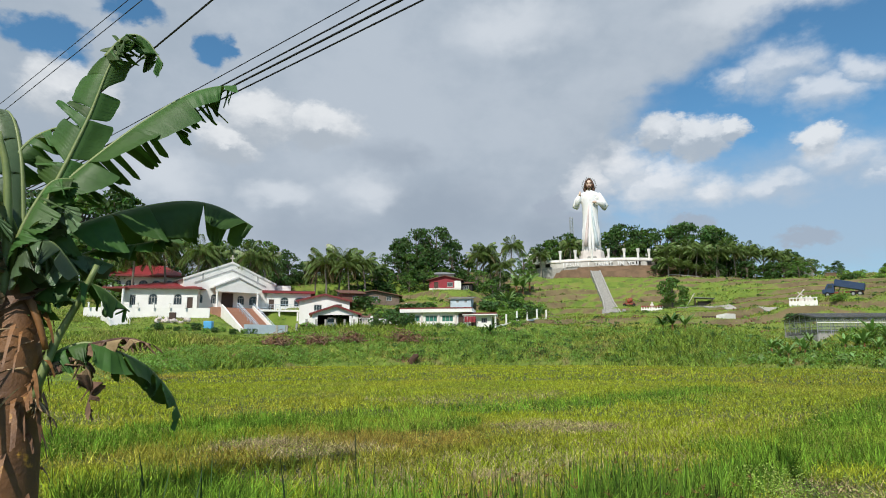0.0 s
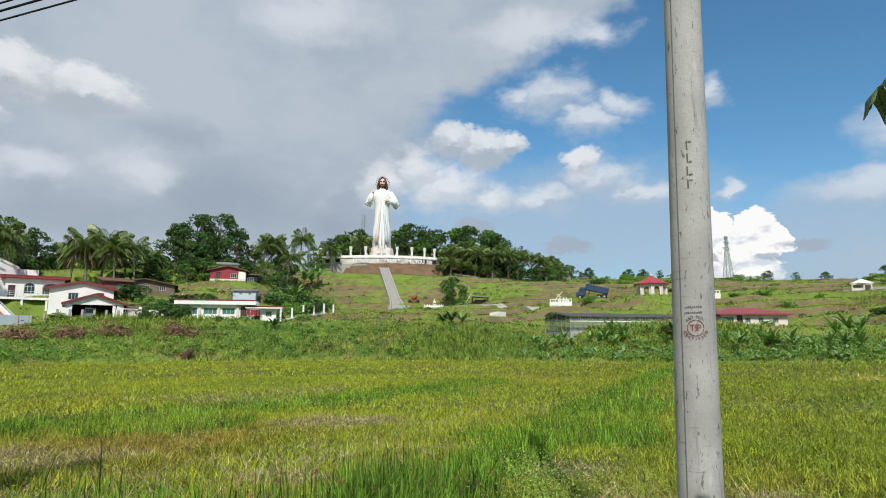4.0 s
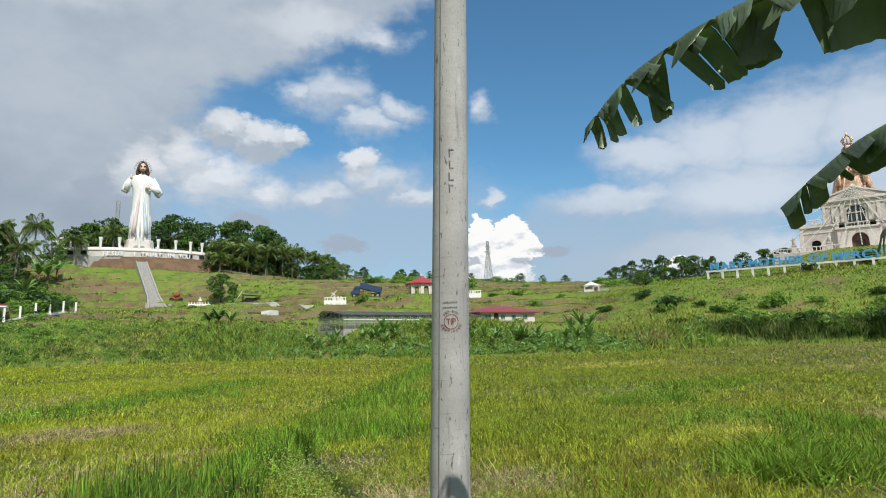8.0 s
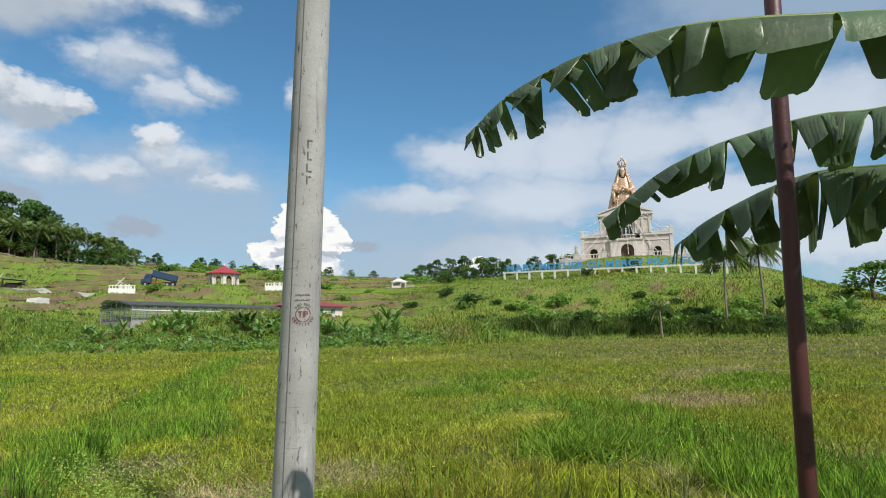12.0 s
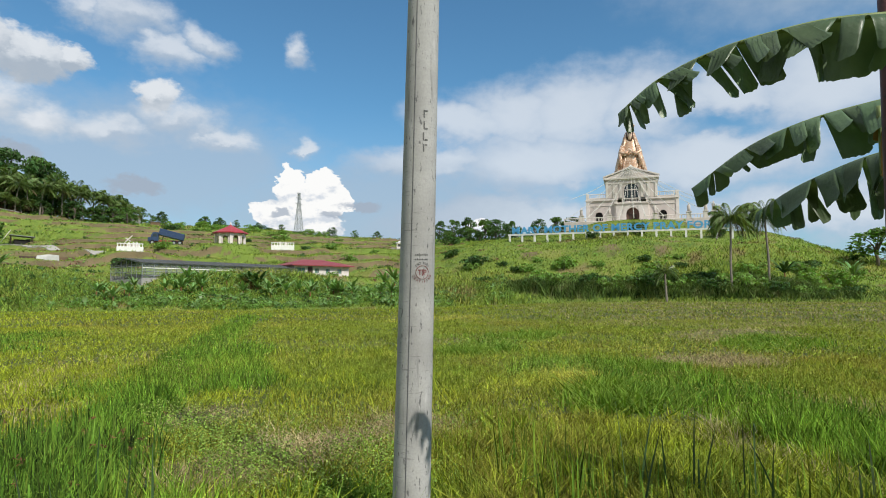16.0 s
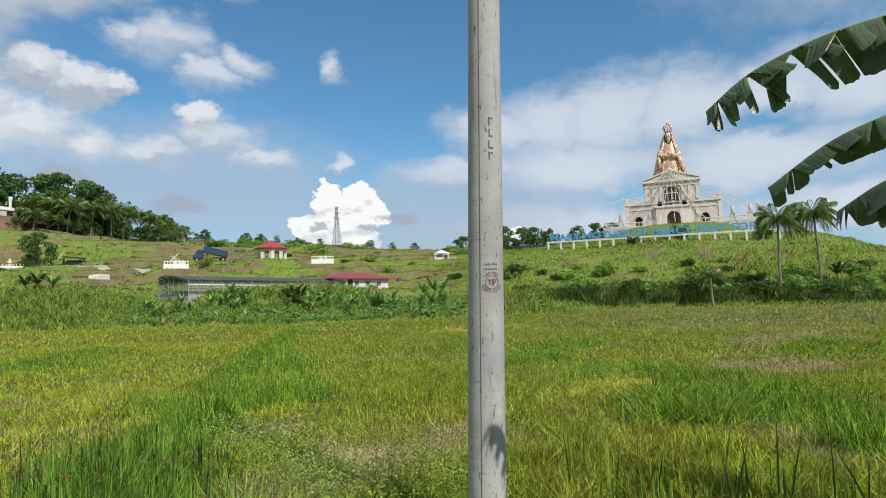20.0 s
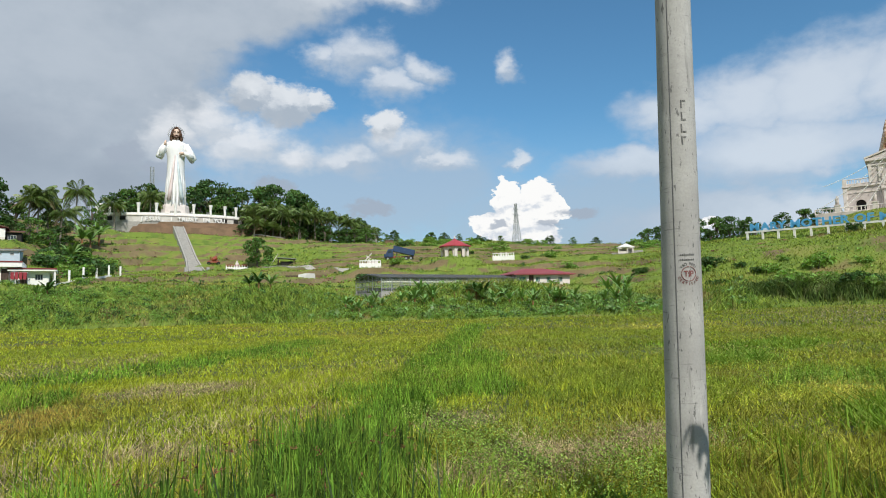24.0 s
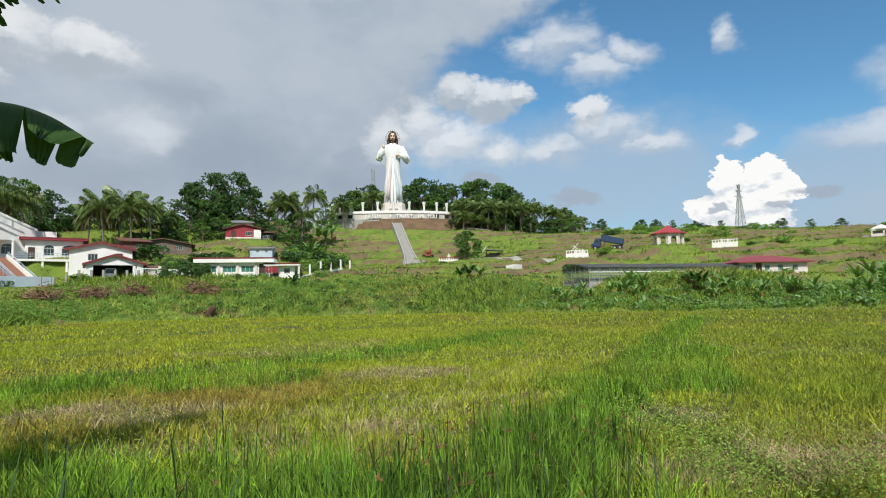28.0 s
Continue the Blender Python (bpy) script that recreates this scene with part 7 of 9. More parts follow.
def statue_terrace():
    m = pose(45.4, 175.5, 24.7, 0, 0, -14.6)
    ob = thing("statue_terrace", m, "curved white terrace wall with tall flared posts under the statue", "terrace")
    rx, ry, n = 18.6, 7.0, 44
    ring = [(rx * math.cos(2 * math.pi * k / n), ry * math.sin(2 * math.pi * k / n)) for k in range(n)]

    def band(z0, z1, o, t):
        bm = B()
        a = [[bm.verts.new((x * s, y * s * (1 + (s - 1)), z)) for x, y in ring] for s, z in ((1 + o / rx, z0), (1 + o / rx, z1), (1 + (o - t) / rx, z1), (1 + (o - t) / rx, z0))]
        for r, s in zip(a, a[1:] + a[:1]):
            for j in range(n):
                bm.faces.new((r[j], r[(j + 1) % n], s[(j + 1) % n], s[j]))
        return bm

    part("drum_wall", band(-3.0, 2.2, 0, 0.5), surface("weathered white masonry", (0.62, 0.60, 0.56), (0.48, 0.46, 0.42), 0.85, 0.5, 8, 0.15, stain=(0.30, 0.28, 0.24), stain_at=0.6), ob)
    part("cornice", band(2.2, 2.45, 0.3, 0.9), M_BEIGET, ob)
    part("base_course", band(-3.0, 0.62, 0.3, 0.3), M_CONC, ob, "grey stone base course")
    part("parapet", band(2.45, 3.0, 0.1, 0.3), M_WHITE, ob)
    bm = B()
    lathe(bm, [(rx - 0.4, ry - 0.3, 1.7), (rx - 0.4, ry - 0.3, 2.1)], n)
    part("deck", bm, M_CONC, ob)
    for k in range(26):
        a = 2 * math.pi * (k + 0.5) / 26
        x, y = rx * math.cos(a), ry * math.sin(a)
        part("post", lathe(B(), [(0.30, 0.30, 2.2), (0.30, 0.30, 4.2), (0.45, 0.45, 5.1), (0.50, 0.50, 5.5)], 8, pose(x, y, 0)), M_WHITE, ob, "flared white post")
    for k in range(11):  # near-black panels on the wall face, painting the shade of square openings
        a = math.pi * 1.5 + (k - 5) * 0.235
        if abs(k - 5) < 3:
            continue
        x, y = (rx + 0.28) * math.cos(a), (ry + 0.28) * math.sin(a)
        t = math.atan2(ry * math.cos(a), -rx * math.sin(a))
        part("wall_opening", box(B(), -0.7, 0.7, -0.03, 0.03, 1.05, 2.0, Matrix.Translation((x, y, 0)) @ Matrix.Rotation(t, 4, "Z")), M_DARK, ob, "near-black panel painted as a shaded square opening")
    part("pedestal", lathe(B(), [(4.2, 3.0, 1.8), (4.2, 3.0, 3.4), (3.6, 2.6, 3.6), (3.4, 2.4, 5.5), (3.2, 2.3, 5.9)], 8, pose(0, -1.2, 0)), M_BEIGET, ob)
    # stair house in front of the pedestal
    part("stair_head", slab(B(), [(-1.7, -1.5), (1.7, -1.5), (1.6, 2.6), (1.1, 3.6), (-1.1, 3.6), (-1.6, 2.6)], -ry + 0.1, -ry + 1.6), M_CONC, ob, "grey concrete stair head")
    # the motto, raised letters following the wall
    text, w = "JESUS, I TRUST IN YOU", 0.98
    for k, ch in enumerate(text):
        if ch == " ":
            continue
        x = (k - (len(text) - 1) / 2) * w + 2.0
        a = math.pi * 1.5 + math.asin(max(-1, min(1, x / rx)))
        y = (ry + 0.5) * math.sin(a)
        t = math.atan2(ry * math.cos(a), -rx * math.sin(a))
        one = letters(ch, 1.5, 0.3, M_CANOPY, "motto_letter", 0.06)
        one.matrix_basis = Matrix.Translation((x, y, 0.85)) @ Matrix.Rotation(t, 4, "Z")
        one.parent = ob
    # earth terraces cut below the wall
    for k in range(4):
        rr = 19.4 + 1.7 * k
        bm = lathe(B(), [(rr + 1.0, ry + 1.3 + 1.4 * k, -5.0), (rr, ry + 0.7 + 1.3 * k, 0.60 - 0.62 * k)], 60, pose(4.0 + 2.2 * k, 0, 0))
        t = mesh_ob("earth_terrace", bm, M_EARTH)
        t.matrix_basis = m
        tagged(t, "brown cut earth terrace below the white wall", "earth bank", "earth terraces")


def hill_stairs():
    a, b = Vector((39.3, 135.6, 10.1)), Vector((43.3, 164.5, 23.6))
    way = (b - a)
    run = math.hypot(way.x, way.y)
    m = Matrix.Translation(a) @ Matrix.Rotation(math.atan2(way.y, way.x) - math.pi / 2, 4, "Z")
    ob = thing("hill_stairs", m, "long weathered concrete stairway up the hillside", "stairs")
    n = 60
    for k in range(n):
        w = 0.95 + (0.6 if k < 14 else 0) * (1 - k / 14)
        part("step", box(B(), -w, w, run * k / n, run * (k + 1) / n, way.z * k / n - 1.2, way.z * (k + 1) / n, bev=0.02), M_CONC, ob)
    for sx in (-1, 1):
        bm = B()
        for k in range(12):
            s0, s1 = k / 12, (k + 1) / 12
            x0, x1 = (sx * (1.0 + (0.65 if s < 0.24 else 0) * (1 - s / 0.24)) for s in (s0, s1))
            vs = [bm.verts.new(c) for c in ((x0, run * s0, way.z * s0 - 1.4), (x1, run * s1, way.z * s1 - 1.4), (x1, run * s1, way.z * s1 + 0.2), (x0, run * s0, way.z * s0 + 0.2), (x0 + sx * 0.3, run * s0, way.z * s0 - 1.4), (x1 + sx * 0.3, run * s1, way.z * s1 - 1.4), (x1 + sx * 0.3, run * s1, way.z * s1 + 0.2), (x0 + sx * 0.3, run * s0, way.z * s0 + 0.2))]
            for q in ((0, 1, 2, 3), (7, 6, 5, 4), (3, 2, 6, 7), (0, 4, 5, 1)):
                bm.faces.new([vs[i] for i in q])
        bmesh.ops.remove_doubles(bm, verts=bm.verts[:], dist=0.001)
        part("side_wall", bm, M_CONC, ob)
        part("newel", box(B(), sx * 2.2 - 0.3, sx * 2.2 + 0.3, -0.5, 0.2, -1, 1.2, bev=0.04), M_CONC, ob)
    part("landing", box(B(), -3.0, 3.0, -1.8, 0, -1.4, 0.05), M_CONC, ob)


white_statue()
statue_terrace()
hill_stairs()


def figure(bm, x, y, z, h):
    """A plain small standing figure."""
    lathe(bm, [(0.2 * h, 0.16 * h, z), (0.17 * h, 0.13 * h, z + 0.45 * h), (0.2 * h, 0.13 * h, z + 0.72 * h), (0.07 * h, 0.07 * h, z + 0.82 * h), (0.09 * h, 0.09 * h, z + 0.92 * h), (0.03 * h, 0.03 * h, z + h)], 8, pose(x, y, 0))


def shrine(name, m, w, d, h, label, rail_mat, kind):
    ob = thing(name, m, label, "shrine")
    part("front_wall", box(B(), -w / 2, w / 2, 0, 0.25, -0.6, h, bev=0.03), M_WHITE, ob)
    part("back_wall", box(B(), -w / 2, w / 2, d, d + 0.25, -0.6, h * 0.9), M_WHITE, ob)
    for x in (-w / 2 + 0.12, w / 2 - 0.12):
        part("side_wall", box(B(), x - 0.12, x + 0.12, 0.25, d, -0.6, h * 0.95), M_WHITE, ob)
    part("platform", box(B(), -w / 2 + 0.24, w / 2 - 0.24, 0.25, d, -0.4, h * 0.45), M_CONC, ob)
    bm = B()
    n = 9
    box(bm, -w / 2, w / 2, 0.02, 0.22, h + 0.42, h + 0.55)
    rail = part("top_rail", bm, rail_mat, ob)
    for k in range(n):
        x = -w / 2 + 0.15 + (w - 0.3) * k / (n - 1)
        part("baluster", lathe(B(), [(0.09, 0.09, h), (0.06, 0.06, h + 0.2), (0.09, 0.09, h + 0.44)], 6, pose(x, 0.12, 0)), M_WHITE, rail)
    if kind == "cross":
        part("fallen_cross", rod(rod(B(), (-0.9, d * 0.5, h + 0.6), (0.3, d * 0.5, h + 1.9), 0.09, n=6), (-0.7, d * 0.5, h + 1.5), (0.1, d * 0.5, h + 0.9), 0.08, n=6), M_BEIGET, ob, "leaning stone cross")
        xs = (-0.2, 0.5, 1.0)
    elif kind == "pair":
        xs = (-0.5, 0.55)
    else:
        xs = (0.0,)
    for x in xs:
        bm = B()
        figure(bm, x, d * 0.5, h * 0.45, h * 0.75 + 0.6 if kind != "one" else 1.9)
        f = mesh_ob("small_statue", bm, M_BEIGET, True)
        f.matrix_basis = m
        tagged(f, "small pale stone statue standing in the shrine", "statue", "shrine figures")
    return ob


shrine("station_shrine", pose(57.6, 96.0, 8.45, 0, 0, -31), 3.9, 2.6, 1.35, "white walled shrine with a leaning cross and figures", M_WHITE, "cross")
shrine("station_shrine", pose(85.5, 90.6, 10.45, 0, 0, -44), 4.4, 2.6, 1.15, "white walled shrine with two pale figures", M_WHITE, "pair")
shrine("station_shrine", pose(46.7, 132.4, 10.5, 0, 0, -20), 4.6, 2.2, 0.75, "low white shrine with red rails and a seated figure", M_REDWALL, "one")


def gazebo():
    m = pose(75.4, 93.6, 10.75, 0, 0, -39 + 22.5) @ Matrix.Scale(0.93, 4)
    ob = thing("gazebo", m, "octagonal cream pavilion with arches and a red roof", "gazebo")
    r, h = 2.55, 2.75
    side = 2 * r * math.tan(math.pi / 8)
    for k in range(8):
        mm = Matrix.Rotation(math.pi / 4 * k, 4, "Z") @ Matrix.Translation((0, -r, 0))
        bm = B()
        pierced(bm, [(-side / 2, -0.4), (side / 2, -0.4), (side / 2, h), (-side / 2, h)], [opening(0, 0.35 if k % 2 else 0.05, side * 0.5, 1.75 if k % 2 else 2.1, 0.5)], 0, 0.25)
        bm.transform(mm)
        w = part("arched_wall", bm, M_BEIGET, ob)
        bm = B()
        box(bm, -side / 2 - 0.14, -side / 2 + 0.14, -0.1, 0.2, -0.4, h, mm)
        part("pier", bm, M_BEIGET, w)
    part("floor", lathe(B(), [(r * 1.12, r * 1.12, -0.5), (r * 1.12, r * 1.12, 0.06)], 8, pose(0, 0, 0, 0, 0, 22.5)), M_CONC, ob)
    bm = lathe(B(), [(3.4, 3.4, h - 0.15), (3.4, 3.4, h + 0.05), (0.35, 0.35, h + 1.45), (0.3, 0.3, h + 1.6)], 8, pose(0, 0, 0, 0, 0, 22.5))
    roof = part("roof", bm, M_ROOFP, ob, "red metal roof")
    part("finial", lathe(B(), [(0.12, 0.12, h + 1.55), (0.2, 0.2, h + 1.8), (0.04, 0.04, h + 2.2)], 8), M_BEIGET, roof)
    # added dark block that paints the shade inside the arches
    part("altar_block", lathe(B(), [(0.5, 0.5, 0), (0.5, 0.5, 1.6)], 8), M_WOODD, ob, "added dark block standing in for interior shade")


M_ROOFP = surface("bright red gazebo roof", (0.42, 0.045, 0.06), (0.36, 0.04, 0.05), 0.5, 1.5, 30, 0.06)
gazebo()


def dump_truck():
    m = pose(72.4, 107.9, 11.45, 0, 0, -38)
    ob = thing("dump_truck", m, "navy dump truck with its bed tipped up", "truck")
    part("cab", slab(B(), [(-2.9, 0.8), (-1.55, 0.8), (-1.55, 2.45), (-2.5, 2.45), (-2.9, 1.7)], -1.05, 1.05), M_TRUCK, ob)
    part("cab_window", slab(B(), [(-2.6, 1.6), (-1.8, 1.6), (-1.8, 2.2), (-2.4, 2.2)], -1.07, -1.05), M_GLASS, ob)
    part("bonnet", box(B(), -3.4, -2.9, -0.95, 0.95, 0.7, 1.5, bev=0.08), M_TRUCK, ob)
    part("chassis", box(B(), -3.3, 2.7, -0.5, 0.5, 0.65, 0.95), M_ORANGE, ob, "orange red chassis")
    mm = Matrix.Translation((2.6, 0, 1.0)) @ Matrix.Rotation(radians(14), 4, "Y")
    part("tipper_bed", box(B(), -4.3, 0.2, -1.15, 1.15, 0.0, 1.2, mm, bev=0.04), M_TRUCK, ob)
    for k in range(5):
        part("bed_rib", box(B(), -4.0 + 0.95 * k, -3.88 + 0.95 * k, -1.2, -1.15, 0.05, 1.15, mm), M_TRUCK, ob)
    part("ram", rod(B(), (-1.0, 0, 0.95), (-0.6, 0, 2.1), 0.09, n=8), M_STEEL, ob)
    for x in (-2.6, 1.2, 2.2):
        for y in (-0.95, 0.95):
            w = part("wheel", rod(B(), (x, y - 0.16, 0.48), (x, y + 0.16, 0.48), 0.48, n=16), M_RUBBER, ob)
            part("rim", rod(B(), (x, y - 0.17, 0.48), (x, y + 0.17, 0.48), 0.24, n=10), M_STEEL, w)


dump_truck()


def greenhouse():
    m = pose(44.9, 72.6, 3.9, 0, 0, -5)
    ob = thing("plant_nursery_shed", m, "long steel framed nursery shed with dark shade roof", "nursery")
    L, D, h, rh = 24.5, 8.0, 1.95, 2.6
    part("low_wall", box(B(), 0, L, -0.08, 0.12, -1.2, 0.12), M_CONC, ob)
    part("end_wall", box(B(), -0.1, 0.1, 0, D, -1.2, 0.0), M_CONC, ob)
    for k in range(7):
        y = D * k / 6
        part("end_post", rod(B(), (0, y, 0.2), (0, y, h + (rh - h) * (1 - abs(2 * k / 6 - 1))), 0.03, n=5), M_STEEL, ob)
    for z in (0.9, 1.6):
        part("end_rail", rod(B(), (0, 0, z), (0, D, z), 0.03, n=5), M_STEEL, ob)
    part("end_rafter", rod(rod(B(), (0, 0, h), (0, D / 2, rh), 0.06, n=5), (0, D, h), (0, D / 2, rh), 0.06, n=5), M_STEEL, ob)
    part("back_wall", box(B(), 0, L, D - 0.1, D + 0.1, -1.2, 0.5), M_CONC, ob)
    for k in range(17):
        x = L * k / 16
        part("post", rod(B(), (x, 0, -0.5), (x, 0, h), 0.05, n=6), M_STEEL, ob)
        part("rafter", rod(B(), (x, 0, h), (x, D / 2, rh), 0.045, n=5), M_STEEL, ob)
        part("back_post", rod(B(), (x, D, -0.5), (x, D, h), 0.05, n=6), M_STEEL, ob)
        if k % 2 == 0:
            part("brace", rod(B(), (x, D * 0.5, h * 0.9), (x, D * 0.5, rh), 0.04, n=5), M_STEEL, ob)
    for z, wide in ((0.45, 0.035), (0.95, 0.035), (1.38, 0.06), (h, 0.04)):
        part("rail", rod(B(), (0, 0, z), (L, 0, z), wide, n=6), M_WHITE if wide > 0.05 else M_STEEL, ob)
    for k in range(32):  # zigzag bars under the eave
        x0, x1 = L * k / 32, L * (k + 1) / 32
        z0, z1 = (1.42, h) if k % 2 else (h, 1.42)
        part("truss_bar", rod(B(), (x0, 0.02, z0), (x1, 0.02, z1), 0.025, n=4, cap=False), M_STEEL, ob)
    for k in range(48):
        x = L * (k + 0.5) / 48
        part("mesh_wire", rod(B(), (x, 0.02, 0.0), (x, 0.02, h), 0.02, n=4, cap=False), M_STEEL, ob)
    part("wall_net", box(B(), 0, L, 0.04, 0.05, 0.12, h), M_NET, ob, "pale grey wall net")
    part("end_net", box(B(), 0.02, 0.03, 0.06, D, 0.0, h), M_NET, ob, "pale grey wall net")
    bm = B()
    mm = Matrix.Translation((0, -0.25, h + 0.06)) @ Matrix.Rotation(math.atan2(rh - h, D / 2), 4, "X")
    box(bm, -0.2, L - 0.3, 0, D * 0.53, 0, 0.05, mm)
    part("shade_roof", bm, M_SHADE, ob, "dark grey shade roof")
    bm = B()
    mm = Matrix.Translation((0, D + 0.3, h)) @ Matrix.Rotation(math.pi, 4, "Z") @ Matrix.Rotation(math.atan2(rh - h, D / 2), 4, "X")
    box(bm, -L, 0.2, 0, D * 0.53, 0, 0.05, mm)
    part("back_roof", bm, M_SHADE, ob)
    # added green slab standing in for the gloom of the planted interior
    part("plant_bench", box(B(), 0.3, L - 0.3, D * 0.6, D * 0.62, 0, 0.75), M_BUSH, ob, "plain green slab backing the dim interior")
    r = house("red_roof_store", pose(74.0, 69.6, 4.7, 0, 0, -17), 10.0, 6, 1.75, "pale store building with a long red roof", M_BEIGET, surface("faded red roof", (0.30, 0.06, 0.065), (0.25, 0.05, 0.055), 0.55, 1.2, 30, 0.06, stain=(0.3, 0.2, 0.18)), "hip", 1.2, 0.7,
              [(-4.0, 0.5, 1.8, 1.0, 0.0), (-1.0, 0.6, 0.8, 0.8, 0.0), (1.0, 0.6, 0.8, 0.8, 0.0), (3.2, 0.6, 0.8, 0.8, 0.0)], [(-2.2, 0, 0.9, 1.7, 0.0)], glass=M_GGLASS)


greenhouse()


def lattice(name, m, h, w0, w1, bays, rad, label, arms=()):
    ob = thing(name, m, label, "tower")
    lv = []
    for k in range(bays + 1):
        s = (k / bays) ** 0.85
        w = (w0 + (w1 - w0) * min(1, s * 1.25)) / 2
        lv.append([Vector((sx * w, sy * w, h * s)) for sx, sy in ((-1, -1), (1, -1), (1, 1), (-1, 1))])
    for j in range(4):
        part("leg", tube(B(), [a[j] for a in lv], [rad] * len(lv), 4), M_STEEL, ob)
    for a, b in zip(lv, lv[1:]):
        for j in range(4):
            bm = B()
            rod(bm, a[j], b[(j + 1) % 4], rad * 0.6, n=4, cap=False), rod(bm, a[(j + 1) % 4], b[j], rad * 0.6, n=4, cap=False), rod(bm, b[j], b[(j + 1) % 4], rad * 0.6, n=4, cap=False)
            part("bracing", bm, M_STEEL, ob)
    for z, half in arms:
        bm = B()
        for sx in (-1, 1):
            rod(bm, (0, -w1 / 2, z + 0.5), (sx * half, 0, z), rad * 1.1, n=4), rod(bm, (0, w1 / 2, z - 0.9), (sx * half, 0, z), rad * 1.1, n=4)
        part("crossarm", bm, M_STEEL, ob)
    return ob


lattice("pylon", pose(318.7, 317.7, 45.0, 0, 0, 20), 30.0, 5.4, 1.3, 9, 0.15, "grey steel lattice power pylon on the far ridge", ((17.5, 4.6), (22.0, 5.4), (26.0, 4.4), (29.6, 2.6)))
lattice("mast", pose(57.7, 254.0, 30.0), 28.2, 2.2, 1.2, 14, 0.09, "slim lattice radio mast behind the trees")


def kiosk():
    ob = thing("canopy_kiosk", pose(113.7, 81.6, 12.2, 0, 0, -54), "small white kiosk under a pointed white canopy", "kiosk")
    part("base", box(B(), -1.7, 1.7, 0, 3.0, -1.0, 0.1, bev=0.03), M_CONC, ob, "grey concrete base")
    part("back_wall", box(B(), -1.5, 1.5, 2.7, 2.9, 0.1, 1.3), M_BEIGET, ob)
    part("counter", box(B(), -1.45, 0.3, 0.1, 0.35, 0.1, 0.55, bev=0.02), M_BEIGET, ob)
    for x in (-1.5, 0.35, 1.5):
        for y in (0.15, 2.75):
            part("post", box(B(), x - 0.13, x + 0.13, y - 0.13, y + 0.13, 0.1, 1.4, bev=0.02), M_BEIGET, ob)
    part("lintel", box(B(), -1.65, 1.65, 0.02, 0.28, 1.15, 1.4), M_BEIGET, ob)
    part("side_wall", box(B(), 1.7, 3.6, 0.5, 2.4, -1.0, 0.62, bev=0.03), M_CONC, ob)
    part("low_wall", box(B(), -3.0, -1.7, 0.6, 0.8, -1.0, 0.35, bev=0.02), M_CONC, ob)
    part("canopy", lathe(B(), [(2.0, 1.9, 1.4), (2.0, 1.9, 1.52), (0.8, 0.75, 2.05), (0.1, 0.1, 2.35)], 8, pose(0, 1.5, 0)), M_CANOPY, ob, "white pointed canopy")


kiosk()
for (x, y, w, h, mat, label) in ((99.4, 161.9, 2.3, 1.7, M_CONC, "grey block tank room on the ridge"), (103.8, 159.6, 2.4, 1.5, M_EARTH, "tan plywood hut on the ridge")):
    b = thing("ridge_hut", pose(x, y, spot(x, y) - 0.2, 0, 0, -32), label, "hut", "ridge huts")
    part("wall_block", box(B(), -w / 2, w / 2, 0, 2, -0.6, h, bev=0.03), mat, b)
    part("roof", box(B(), -w / 2 - 0.15, w / 2 + 0.15, -0.15, 2.15, h, h + 0.1), M_GREYROOF, b)


# -- the hilltop church with the gold figure --
CHURCH = pose(134.2, 35.7, 17.2, 0, 0, -75.5)


